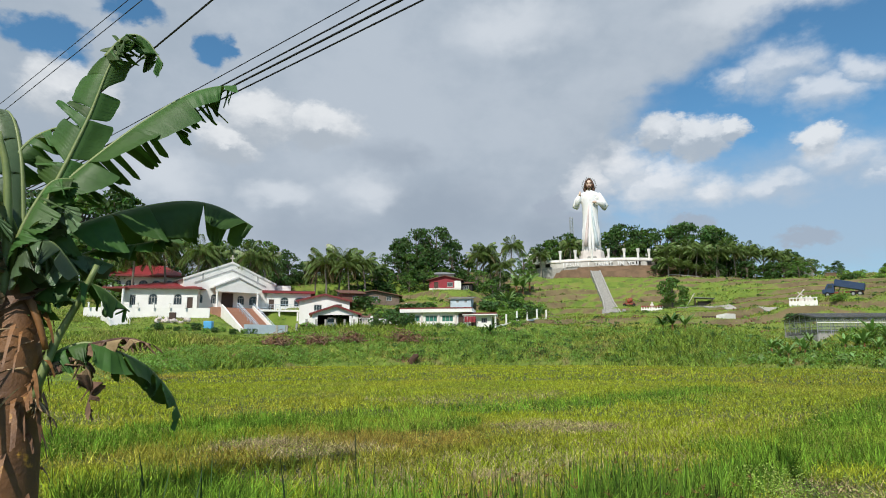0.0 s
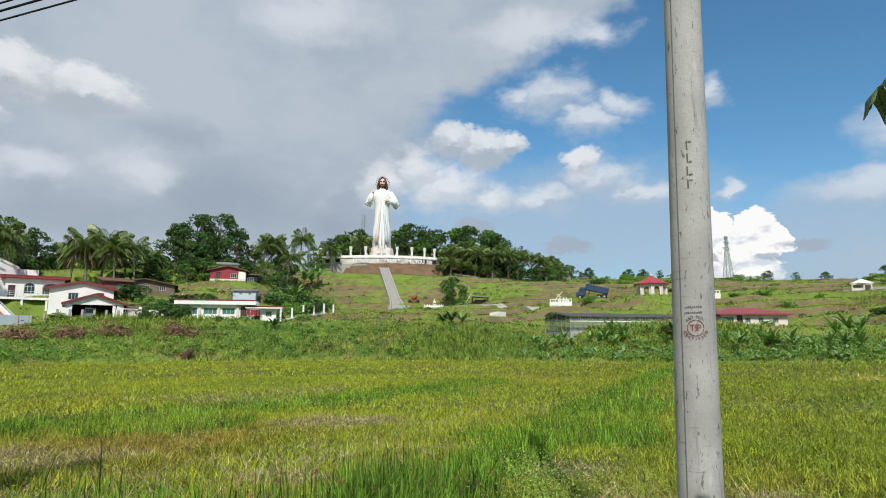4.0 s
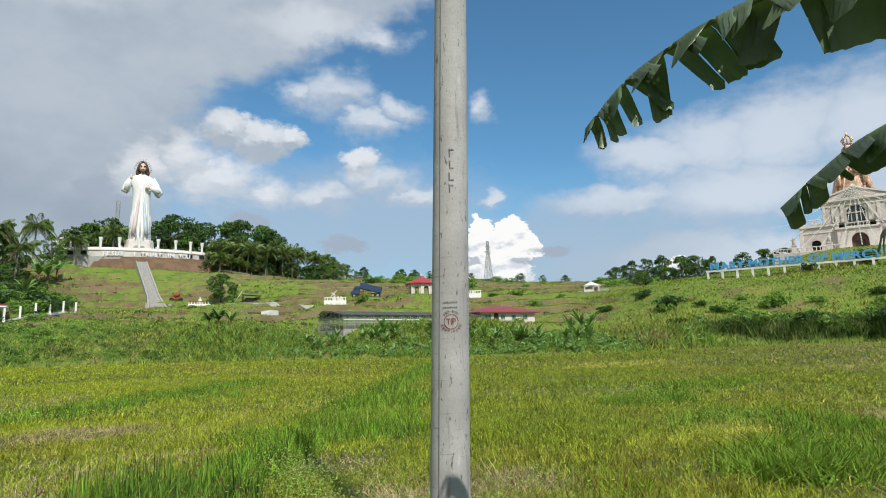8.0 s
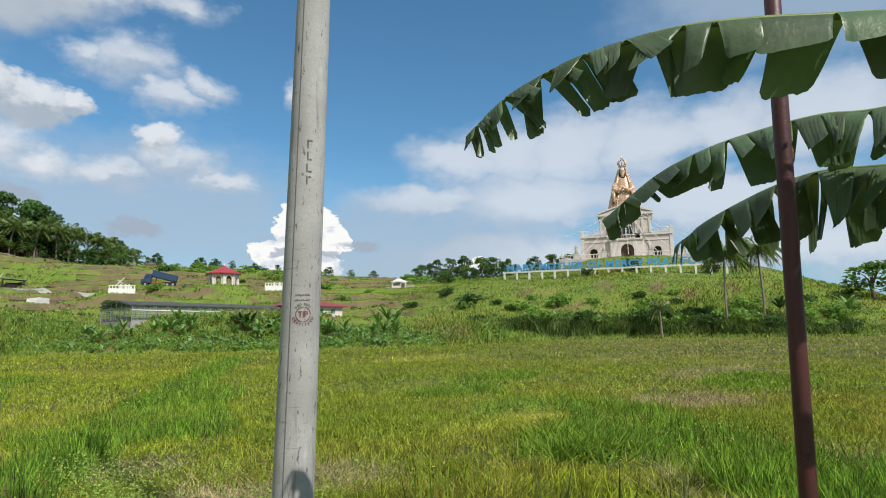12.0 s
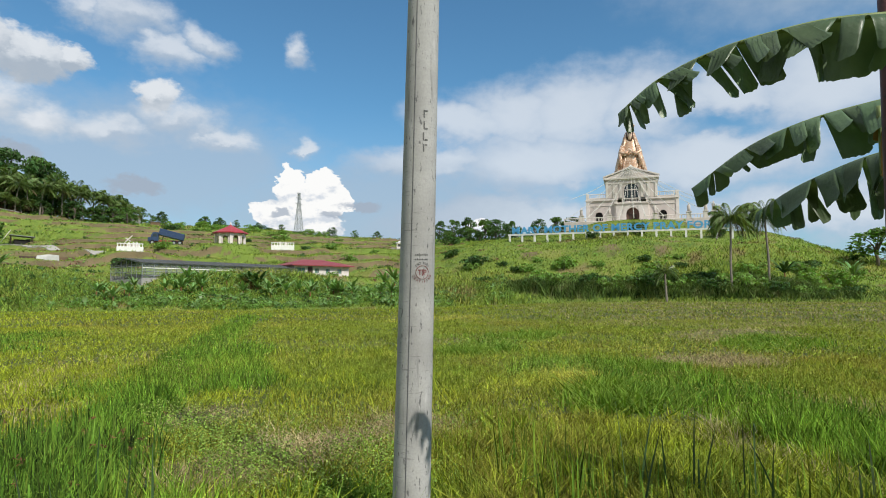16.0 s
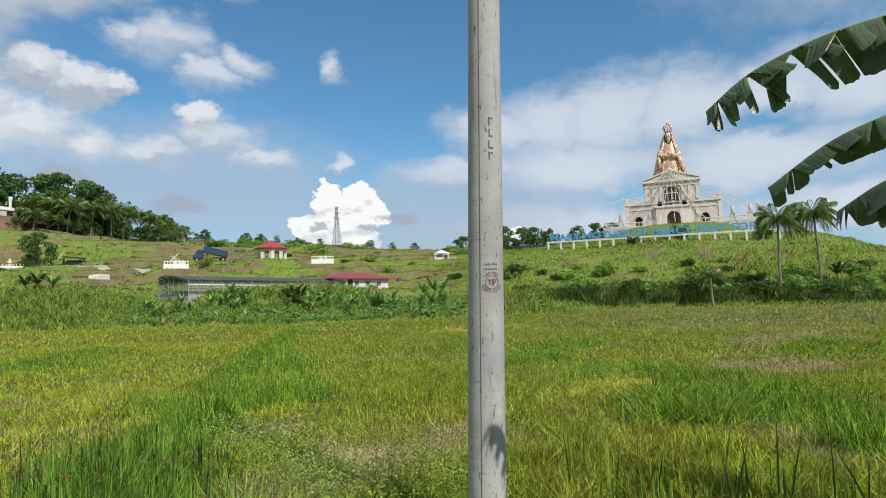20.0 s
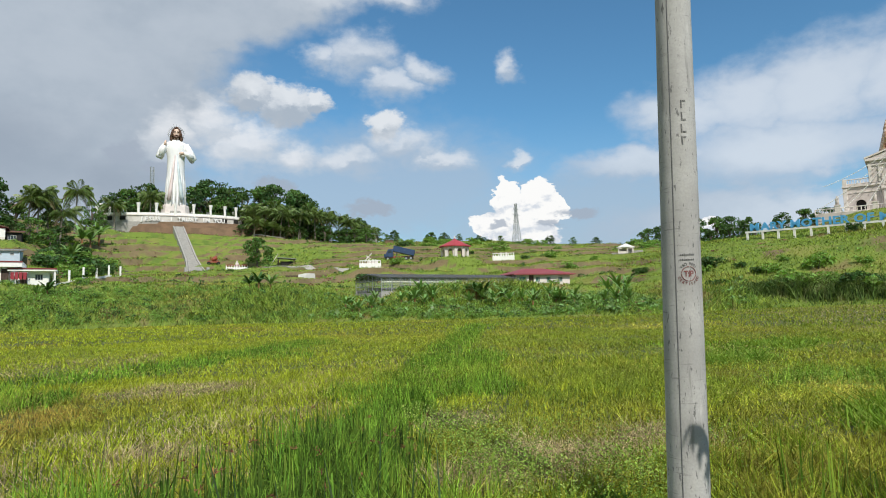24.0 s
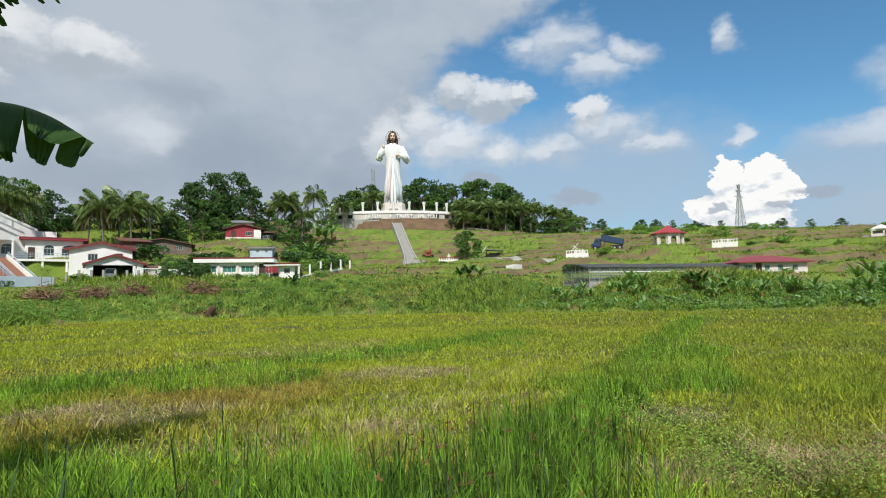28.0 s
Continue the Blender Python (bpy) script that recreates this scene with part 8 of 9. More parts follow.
def church():
    ob = thing("church", CHURCH, "beige two-storey church facade with arches and balustrades", "church")
    low_holes = [(-6.9, 0.2, 1.6, 2.4, 0.8), (6.4, 0.2, 1.6, 2.4, 0.8)]
    for sx, hole in ((-1, low_holes[0]), (1, low_holes[1])):
        x0, x1 = (-9.6, -3.0) if sx < 0 else (3.0, 9.6)
        part("wing_wall", pierced(B(), [(x0, -2), (x1, -2), (x1, 5.6), (x0, 5.6)], [opening(*hole)], 0, 0.4), M_BEIGE, ob)
        part("cornice", box(B(), x0 - 0.15, x1 + 0.15, -0.3, 0.4, 5.05, 5.35), M_BEIGET, ob)
        part("lower_moulding", box(B(), x0 - 0.05, x1 + 0.05, -0.12, 0, 3.9, 4.1), M_BEIGET, ob)
        # near-black slab behind the arch paints the shade inside
        bm = B()
        slab(bm, opening(*hole), 0.45, 0.55)
        part("arched_window", bm, M_DARK, ob, "near-black panel painted as shade behind the arch")
        baluster_rail(ob, (x0 + 0.1, 0.1), (x1 - 0.1, 0.1), 5.6, 0.95, M_BEIGET)
        for x in (x0 + 0.3, x1 - 0.3):
            part("corner_pier", box(B(), x - 0.35, x + 0.35, -0.15, 0.5, -2, 6.7, bev=0.04), M_BEIGET, ob)
        part("end_wall", box(B(), sx * 9.6 - (0.4 if sx > 0 else 0), sx * 9.6 + (0.4 if sx < 0 else 0), 0.4, 14, -2, 5.6), M_BEIGE, ob)
    part("rear_wall", box(B(), -9.2, 9.2, 13.6, 14, -2, 5.6), M_BEIGE, ob)
    part("roof_deck", box(B(), -9.2, 9.2, 0.4, 13.6, 5.2, 5.5), M_CONC, ob)
    # upper storey
    part("upper_wall", pierced(B(), [(-5.4, 5.5), (5.4, 5.5), (5.4, 9.7), (-5.4, 9.7)], [opening(0.0, 4.0 + 1.5, 3.0, 3.1, 1.3)], 0.0, 0.4), M_BEIGE, ob)
    for sx in (-1, 1):
        part("upper_side", box(B(), sx * 5.4 - (0.4 if sx > 0 else 0), sx * 5.4 + (0.4 if sx < 0 else 0), 0.4, 10, 5.5, 9.7), M_BEIGE, ob)
        for x in (5.1, 3.6, 2.2):
            part("upper_pilaster", box(B(), sx * x - 0.25, sx * x + 0.25, -0.15, 0, 5.6, 8.9), M_BEIGET, ob)
    part("upper_cornice", box(B(), -5.8, 5.8, -0.45, 10.2, 9.6, 10.05, bev=0.05), M_BEIGET, ob)
    part("upper_frieze", box(B(), -5.5, 5.5, -0.18, 0, 8.7, 8.95), M_BEIGET, ob)
    part("pediment", slab(B(), [(-5.6, 10.05), (5.6, 10.05), (0, 11.95)], -0.2, 0.5), M_BEIGE, ob)
    for sx in (-1, 1):
        part("raked_cornice", slab(B(), [(sx * 5.9, 10.05), (0, 12.0), (0, 12.3), (sx * 5.9, 10.35)], -0.4, 0.6), M_BEIGET, ob)
    w = part("great_window", slab(B(), opening(0.0, 5.5, 3.0, 3.1, 1.3), 0.25, 0.32), M_GLASS, ob, "dark arched great window")
    for x in (-0.75, 0.75, 0.0):
        part("mullion", box(B(), x - 0.06, x + 0.06, 0.15, 0.25, 5.5, 8.2), M_BEIGET, w)
    part("transom", box(B(), -1.5, 1.5, 0.15, 0.25, 7.2, 7.35), M_BEIGET, w)
    # projecting centre bay with the door arch
    part("centre_bay", pierced(B(), [(-3.3, -2), (3.3, -2), (3.3, 4.1), (-3.3, 4.1)], [opening(0.2, 0.0, 2.7, 3.3, 1.35)], -0.9, 0.0), M_BEIGET, ob)
    part("bay_cornice", box(B(), -3.6, 3.6, -1.15, 0, 4.1, 4.4), M_BEIGET, ob)
    baluster_rail(ob, (-1.9, -0.8), (1.9, -0.8), 4.4, 0.8, M_BEIGET)
    # brown slab whose colour paints the shade inside the door arch
    part("door_recess", slab(B(), opening(0.2, 0.0, 2.7, 3.3, 1.35), 0.1, 0.2), surface("brown door shade", (0.16, 0.09, 0.07), None, 0.8, 1, 20, 0.05), ob, "brown sheet painted as the doorway's shade")
    part("door", box(B(), -0.6, 1.0, 0.02, 0.1, 0, 1.9), M_WOODD, ob, "dark door")
    # forecourt balustrade and piers with figures
    part("forecourt", box(B(), -14, 16.5, -4.5, 0, -3.5, -0.05), M_BEIGE, ob)
    for a, b in (((-14, -4.4), (-2.5, -4.4)), ((2.5, -4.4), (16.4, -4.4))):
        baluster_rail(ob, a, b, -0.05, 0.9, M_BEIGET, step=0.6)
    for k, (x, z, h) in enumerate(((-10.4, 0.0, 2.3), (-4.6, 0.0, 2.2), (4.6, 0.0, 2.2), (11.2, 0.0, 2.3), (14.4, 0.0, 2.5), (15.9, 0.0, 2.6), (17.0, -0.6, 2.2))):
        p = thing("figure_pier", CHURCH @ pose(x, -4.0, z), "beige stone pier carrying a small figure", "pier", "forecourt piers")
        part("pier", box(B(), -0.45, 0.45, -0.45, 0.45, -2.5, 1.3, bev=0.05), M_BEIGET, p)
        part("cap", box(B(), -0.55, 0.55, -0.55, 0.55, 1.3, 1.45), M_BEIGET, p)
        bm = B()
        figure(bm, 0, 0, 0, h * 0.75)
        f = mesh_ob("small_statue", bm, M_BEIGE, True)
        f.matrix_basis = CHURCH @ pose(x, -4.0, z + 1.45)
        tagged(f, "small weathered stone figure standing on a pier", "statue", "forecourt figures")


def gold_statue():
    bm = B()

    def tag(i, before):
        for f in bm.faces:
            if f not in before:
                f.material_index = i

    lathe(bm, [(4.05, 3.0, 0), (4.0, 3.0, 0.4), (3.2, 2.5, 4.0), (2.4, 2.0, 7.0), (1.6, 1.4, 9.5), (1.15, 1.05, 10.8), (0.9, 0.9, 11.2), (0.35, 0.4, 11.5)], 30)
    for sx in (-1, 1):  # the mantle's edges and the sleeves
        tube(bm, [(sx * 3.3, -2.1, 0.2), (sx * 2.3, -2.1, 4.2), (sx * 1.4, -1.6, 7.6), (sx * 0.8, -1.1, 10.2)], [0.34, 0.3, 0.26, 0.2], 8)
        tube(bm, [(sx * 1.6, -1.2, 7.6), (sx * 2.0, -2.0, 6.0), (sx * 1.1, -2.5, 5.7), (sx * 0.3, -2.6, 6.1)], [0.6, 0.62, 0.5, 0.3], 10)
        tube(bm, [(sx * 2.0, -2.1, 5.8), (sx * 2.2, -2.4, 4.2), (sx * 2.0, -2.5, 2.8)], [0.5, 0.45, 0.15], 8)
    for k in range(7):
        x = -1.8 + 0.6 * k
        tube(bm, [(x, -2.75 + 0.06 * abs(k - 3), 0.1), (x * 0.8, -2.3, 3.0), (x * 0.5, -2.05, 5.6)], [0.24, 0.2, 0.08], 6)
    for k in range(20):  # beads and crown
        a = 2 * math.pi * k / 20
        bmesh.ops.create_icosphere(bm, subdivisions=1, radius=0.13, matrix=Matrix.Translation((0.75 * math.cos(a), -0.5 + 0.65 * math.sin(a), 11.75)))
    for k in range(8):
        a = 2 * math.pi * k / 8
        tube(bm, [(0.55 * math.cos(a), -0.1 + 0.55 * math.sin(a), 11.7), (1.0 * math.cos(a), -0.1 + 1.0 * math.sin(a), 12.6), (0.6 * math.cos(a), -0.1 + 0.6 * math.sin(a), 13.3), (0.05 * math.cos(a), -0.1, 13.5)], [0.12, 0.12, 0.1, 0.08], 6)
    bmesh.ops.create_icosphere(bm, subdivisions=2, radius=0.26, matrix=Matrix.Translation((0, -0.1, 13.7)))
    rod(bm, (0, -0.1, 13.7), (0, -0.1, 14.4), 0.06, n=6), rod(bm, (-0.22, -0.1, 14.15), (0.22, -0.1, 14.15), 0.05, n=6)
    seen = set(bm.faces)
    lathe(bm, [(0.4, 0.4, 9.0), (0.42, 0.45, 9.5), (0.55, 0.55, 10.0), (0.58, 0.6, 10.6), (0.45, 0.5, 11.2)], 12, pose(0, -1.3, 0))
    tube(bm, [(-0.4, -2.7, 6.0), (0, -2.85, 6.5), (0.4, -2.7, 6.0)], [0.2, 0.28, 0.2], 8)
    tag(1, seen)
    seen = set(bm.faces)
    lathe(bm, [(0.75, 0.6, 8.6), (0.8, 0.7, 9.6), (0.8, 0.75, 10.8), (0.5, 0.5, 11.4)], 12, pose(0, -0.98, 0))
    for sx in (-1, 1):
        tube(bm, [(sx * 0.12, -1.92, 10.42), (sx * 0.36, -1.86, 10.42)], [0.07, 0.05], 6)
    tag(2, seen)
    ob = mesh_ob("statue", bm, [M_GOLD, M_SKIN, M_HAIR], True)
    ob.matrix_basis = CHURCH @ pose(0, 5.0, 10.0)
    tagged(ob, "gold and copper crowned religious statue in a wide mantle", "statue")


def string_lights():
    top = Vector((0.0, -0.5, 12.6))
    ends = [(-13.5, -6, 0.6), (-9.5, -6, 0.4), (-6.2, -6, 0.3), (-2.6, -6, 0.3), (2.8, -6, 0.3), (6.4, -6, 0.3), (9.8, -6, 0.4), (14.5, -6, 1.2), (19.0, -5, 1.6), (0.4, -6, 0.2), (-12.5, -4, 5.2), (12.5, -3, 4.0)]
    for e in ends:
        e = Vector(e)
        ob = thing("string_light", CHURCH, "white bulbs strung from the church gable to the ground", "string light", "church string lights")
        pts = [top.lerp(e, k / 20) - Vector((0, 0, 0.9 * 4 * (k / 20) * (1 - k / 20))) for k in range(21)]
        part("wire", tube(B(), pts, [0.022] * 21, 4), M_WHITE, ob)
        bm = B()
        n = int((top - e).length / 0.42)
        for k in range(1, n):
            s = k / n
            p = top.lerp(e, s) - Vector((0, 0, 0.9 * 4 * s * (1 - s) + 0.05))
            bmesh.ops.create_icosphere(bm, subdivisions=1, radius=0.12, matrix=Matrix.Translation(p))
        tagged(part("bulb_chain", bm, M_BULB, ob), kind="stuff")


def hill_sign():
    a, b = Vector((103.73, 50.4, 12.1)), Vector((109.8, 13.2, 11.75))
    way = b - a
    m = Matrix.Translation(a) @ Matrix.Rotation(math.atan2(way.y, way.x), 4, "Z")
    L = way.length
    ob = thing("hillside_sign", m, "long sign of sky blue raised letters on a white rail", "sign")
    part("rail", box(B(), -0.3, L + 0.3, -0.12, 0.18, 0.62, 0.92, Matrix.Rotation(-math.asin((way.z) / L), 4, "Y")), M_WHITE, ob)
    part("back_rail", box(B(), -0.3, L + 0.3, 0.3, 0.4, 1.5, 1.6, Matrix.Rotation(-math.asin((way.z) / L), 4, "Y")), M_STEEL, ob)
    for k in range(17):
        x = L * k / 16
        z = float(land(*(m @ Vector((x, 0, 0))).xy)) - a.z - 0.4
        part("post", box(B(), x - 0.16, x + 0.16, -0.1, 0.15, z, 0.66 + way.z * k / 16), M_WHITE, ob)
        part("strut", rod(B(), (x, 0.35, z), (x, 0.35, 1.6), 0.04, n=5), M_STEEL, ob)
    text = "MARY MOTHER OF MERCY PRAY FOR US"
    slope = Matrix.Rotation(-math.asin(way.z / L), 4, "Y")

    def right_edge(n):
        if n == 0:
            return 0.0
        cu = bpy.data.curves.new("ruler", "FONT")
        cu.body, cu.size = text[:n] + ".", 1.7
        tmp = bpy.data.objects.new("ruler", cu)
        w = max(v.co.x for v in bpy.data.meshes.new_from_object(tmp).vertices)
        bpy.data.objects.remove(tmp)
        return w

    edges = [right_edge(k) for k in range(len(text) + 1)]
    k = (L - 0.4) / edges[-1]
    for i, ch in enumerate(text):
        if ch != " ":
            one = letters(ch, 1.7, 0.35, M_BLUESIGN, "sign_letter", 0.05)
            one.data.transform(Matrix.Diagonal((k * 0.96, 1, 1, 1)))
            one.matrix_basis = slope @ Matrix.Translation((0.2 + k * (edges[i] + edges[i + 1]) / 2, 0.0, 0.96))
            one.parent = ob


church()
gold_statue()
string_lights()
hill_sign()


# -- odd things on the slope --
def slope_things():
    s = thing("open_shed", pose(57.3, 131.0, spot(57.3, 131.0), 0, 0, -20), "small dark open shed under a flat roof", "shed")
    part("roof", box(B(), -2.0, 2.0, -1.5, 1.5, 1.5, 1.62, Matrix.Rotation(radians(4), 4, "Y")), M_GREYROOF, s)
    for x in (-1.7, 1.7):
        for y in (-1.2, 1.2):
            part("post", rod(B(), (x, y, -0.4), (x, y, 1.55), 0.07, n=6), M_WOODD, s)
    part("crate", box(B(), -1.2, 1.4, -0.6, 1.0, -0.3, 0.9, bev=0.08), M_DARK, s)
    part("leaning_pole", rod(B(), (-3.6, -1, -0.3), (-1.8, -1, 2.6), 0.07, n=6), M_BEIGET, s)
    c = thing("cement_mixer", pose(44.2, 140.0, spot(44.2, 140.0), 0, 0, -15), "orange red cement mixer on the slope", "mixer")
    part("drum", lathe(B(), [(0.25, 0.25, -0.6), (0.5, 0.5, -0.2), (0.52, 0.52, 0.25), (0.3, 0.3, 0.7)], 12, pose(0.1, 0, 1.25, 0, 55, 0)), M_ORANGE, c)
    part("stand", rod(rod(B(), (-0.9, 0, 0.3), (-0.5, 0, 1.9), 0.07, n=5), (0.9, 0, 0.3), (0.6, 0, 1.9), 0.07, n=5), M_ORANGE, c)
    part("frame", box(B(), -1.3, 1.3, -0.5, 0.5, 0.3, 0.7, bev=0.05), M_ORANGE, c)
    for x in (-1.0, 1.0):
        part("wheel", rod(B(), (x, -0.6, 0.3), (x, -0.45, 0.3), 0.35, n=12), M_RUBBER, c)
    t = thing("tarpaulin", pose(46.3, 98.5, spot(46.3, 98.5), 0, 0, -28), "dirty white tarpaulin over a stack of timber", "tarpaulin")
    part("sheet", slab(B(), [(-1.4, -0.2), (1.6, -0.2), (1.5, 0.75), (0.2, 0.85), (-1.2, 0.65)], -0.6, 0.9), M_TARP, t)
    part("timber_stack", box(B(), -3.4, -1.3, -0.4, 0.7, -0.2, 0.5), M_WOODD, t)
    part("timber_board", box(B(), 1.5, 3.6, -0.5, 0.5, -0.2, 0.45), M_EARTH, t)
    p = tagged(mesh_ob("footpath", path_strip([(49.5, 131.0), (53.5, 122.0), (55.0, 108.0), (56.5, 100.5)], 0.9), M_PATH), "pale concrete footpath crossing the slope", "path", kind="structure")
    p = tagged(mesh_ob("hill_track", path_strip([(61, 160.0), (66, 158), (74, 158), (84, 166), (96, 176)], 1.2), M_PATH), "pale earth track along the hill crest", "path", kind="structure")
    for k in range(6):
        x, y = 19 + 3.4 * k * 0.8, 124 + 2.0 * k
        l = thing("log", pose(x, y, spot(x, y) + 0.12, 0, 90, 20 * k + 60), "grey fallen log among cut brush", "log", "fallen logs")
        part("trunk", tube(B(), [(0, 0, 0), (0.1, 0.1, 2.2), (0, 0.2, 4.5)], [0.2, 0.18, 0.12], 8), M_BARK, l)


def path_strip(pts, half):
    bm = B()
    c = spline([(*p, 0) for p in pts], 50)
    rows = []
    for k, p in enumerate(c):
        w = (c[min(k + 1, 49)] - c[max(k - 1, 0)]).normalized()
        s = Vector((w.y, -w.x, 0)) * half
        rows.append([bm.verts.new((q.x, q.y, spot(q.x, q.y, z))) for q, z in ((p - s, -0.1), (p - s, 0.14), (p + s, 0.14), (p + s, -0.1))])
    for a, b in zip(rows, rows[1:]):
        for j in range(3):
            bm.faces.new((a[j], a[j + 1], b[j + 1], b[j]))
    return bm


slope_things()

# ---- trees, palms, shrubs and plants ----
def leaf_quads(centres, radii, per, size, rng, flat=0.55):
    """Small folded leaf sprays on the outside of clumps."""
    vs = []
    for c, r in zip(centres, radii):
        d = rng.normal(size=(per, 3))
        d /= np.linalg.norm(d, axis=1)[:, None]
        d[:, 2] = np.where(d[:, 2] < -0.6, -d[:, 2], d[:, 2])
        p = np.array(c) + d * (np.array(r) * rng.uniform(0.72, 1.08, (per, 1)))
        n = d * 0.7 + rng.normal(size=(per, 3)) * flat
        n /= np.linalg.norm(n, axis=1)[:, None]
        a = np.cross(n, rng.normal(size=(per, 3)))
        a /= np.linalg.norm(a, axis=1)[:, None]
        b = np.cross(n, a)
        s = size * rng.uniform(0.6, 1.35, (per, 1))
        droop = np.array([0, 0, -0.25]) * s
        vs.append(np.stack([p - a * s, p - b * s * 0.55 + droop * 0.3, p + a * s + droop, p + b * s * 0.55], 1))
    v = np.concatenate(vs).reshape(-1, 3)
    return v, np.arange(len(v)).reshape(-1, 4)


def make_tree(seed, h, spread, mat, label, clumps=20, per=95, size=0.34, low=0.1, name="tree", group="hill trees"):
    rng = np.random.default_rng(seed)
    ob = thing(name, pose(0, 0, -200), label, "tree", group)
    bm = B()
    top = h * 0.62
    tube(bm, [(0, 0, -0.8), (0.05 * h * 0.3, 0, h * 0.2), (0.0, 0.03 * h, h * 0.42), (0.02 * h, 0, top)], [h * 0.032, h * 0.026, h * 0.02, h * 0.01], 8)
    part("trunk", bm, M_BARK, ob, smooth=True)
    cs, rs = [], []
    for k in range(clumps):
        a, e = rng.uniform(0, 2 * np.pi), rng.uniform(0, 1)
        rr = spread * (0.35 + 0.65 * rng.uniform() ** 0.6) * math.sin(math.pi * (0.22 + 0.70 * e)) ** 0.8
        z = h * (low + (0.9 - low) * e)
        cs.append((rr * math.cos(a), rr * math.sin(a), z))
        w = spread * rng.uniform(0.2, 0.4)
        rs.append((w, w, w * 0.72))
    for k in range(0, clumps, 3):
        c = cs[k]
        bm = B()
        z0 = min(c[2] * 0.75, h * 0.5)
        tube(bm, [(0, 0, z0 * 0.8), (c[0] * 0.5, c[1] * 0.5, z0 + (c[2] - z0) * 0.55), c], [h * 0.014, h * 0.009, h * 0.004], 5)
        part("limb", bm, M_BARK, ob)
    v, f = leaf_quads(cs, rs, per, size, rng)
    crown = new("crown", raw_mesh("crown", v, f, mat))
    crown.parent = ob
    return ob


def make_frond(seed, length, rise, fall, mat, n=26):
    """One palm frond along +x: rachis and paired leaflets."""
    rng = np.random.default_rng(seed)
    vs, fs = [], []
    prev = None
    for k in range(n + 1):
        s = k / n
        x = length * s * (1 - 0.18 * fall * s)
        z = length * (rise * s - fall * s * s)
        w = 0.035 * (1 - s) + 0.006
        vs += [(x, -w, z), (x, w, z)]
        if k:
            b = 2 * k
            fs.append((b - 2, b - 1, b + 1, b))
    for k in range(2, n + 1):
        s = k / n
        x = length * s * (1 - 0.18 * fall * s)
        z = length * (rise * s - fall * s * s)
        ll = length * 0.29 * math.sin(math.pi * (0.12 + 0.82 * s)) ** 0.7
        for sd in (-1, 1):
            j = rng.uniform(-0.06, 0.06)
            tip = (x + ll * 0.55, sd * ll * (0.72 + j), z - ll * (0.6 + 0.45 * s + rng.uniform(0, 0.3)))
            mid = (x + ll * 0.3, sd * ll * 0.42, z - ll * 0.06)
            b = len(vs)
            vs += [(x - 0.03, 0, z), (mid[0] - 0.06, mid[1], mid[2]), tip, (mid[0] + 0.06, mid[1], mid[2] + 0.01)]
            fs.append((b, b + 1, b + 2, b + 3))
    return raw_mesh("frond", np.array(vs), np.array(fs), mat)


FRONDS = [make_frond(1, 3.3, 1.25, 0.75, M_PALM, 30), make_frond(2, 3.8, 0.75, 0.95, M_PALM, 30), make_frond(3, 3.6, 0.1, 0.85, M_PALM, 30), make_frond(4, 3.0, -0.6, 0.6, M_PALMDRY, 18)]


def make_palm(seed, h, lean, label, count=32, group="coconut palms", scale=1.0, young=1.0):
    rng = random.Random(seed)
    ob = thing("palm_tree", pose(0, 0, -200), label, "palm tree", group)
    bm = B()
    pts = [(lean * (z / h) ** 2 * 0.6, 0.1 * math.sin(z * 0.5), z) for z in [-0.8 + (h + 0.8) * k / 9 for k in range(10)]]
    tube(bm, pts, [0.26, 0.19] + [0.16 - 0.006 * k for k in range(8)], 8)
    part("trunk", bm, M_PALMBARK, ob, smooth=True)
    top = Vector(pts[-1])
    for k in range(count):
        s = k / count
        me = FRONDS[0 if s < 0.3 * young else 1 if s < 0.68 * young else 2 if s < 0.9 else 3]
        f = new("frond", me)
        f.parent = ob
        q = rng.uniform(0.72, 0.98) * scale
        f.matrix_basis = Matrix.Translation(top) @ pose(0, 0, 0, rng.uniform(-18, 18), rng.uniform(-14, 10), 137.5 * k + rng.uniform(-12, 12)) @ Matrix.Scale(q, 4)
    bm = B()
    for k in range(6):
        a = k * 1.05
        bmesh.ops.create_icosphere(bm, subdivisions=1, radius=0.15, matrix=Matrix.Translation(top + Vector((0.22 * math.cos(a), 0.22 * math.sin(a), -0.15))))
    tagged(part("coconut_bunch", bm, M_BUSH, ob), kind="stuff")
    return ob


def planted(src, x, y, h_src, h, turn, wide=1.0, sink=0.1):
    k = h / h_src
    return copy_thing(src, Matrix.Translation((x, y, spot(x, y) - sink)) @ Matrix.Rotation(radians(turn), 4, "Z") @ Matrix.Diagonal((k * wide, k * wide, k, 1)))


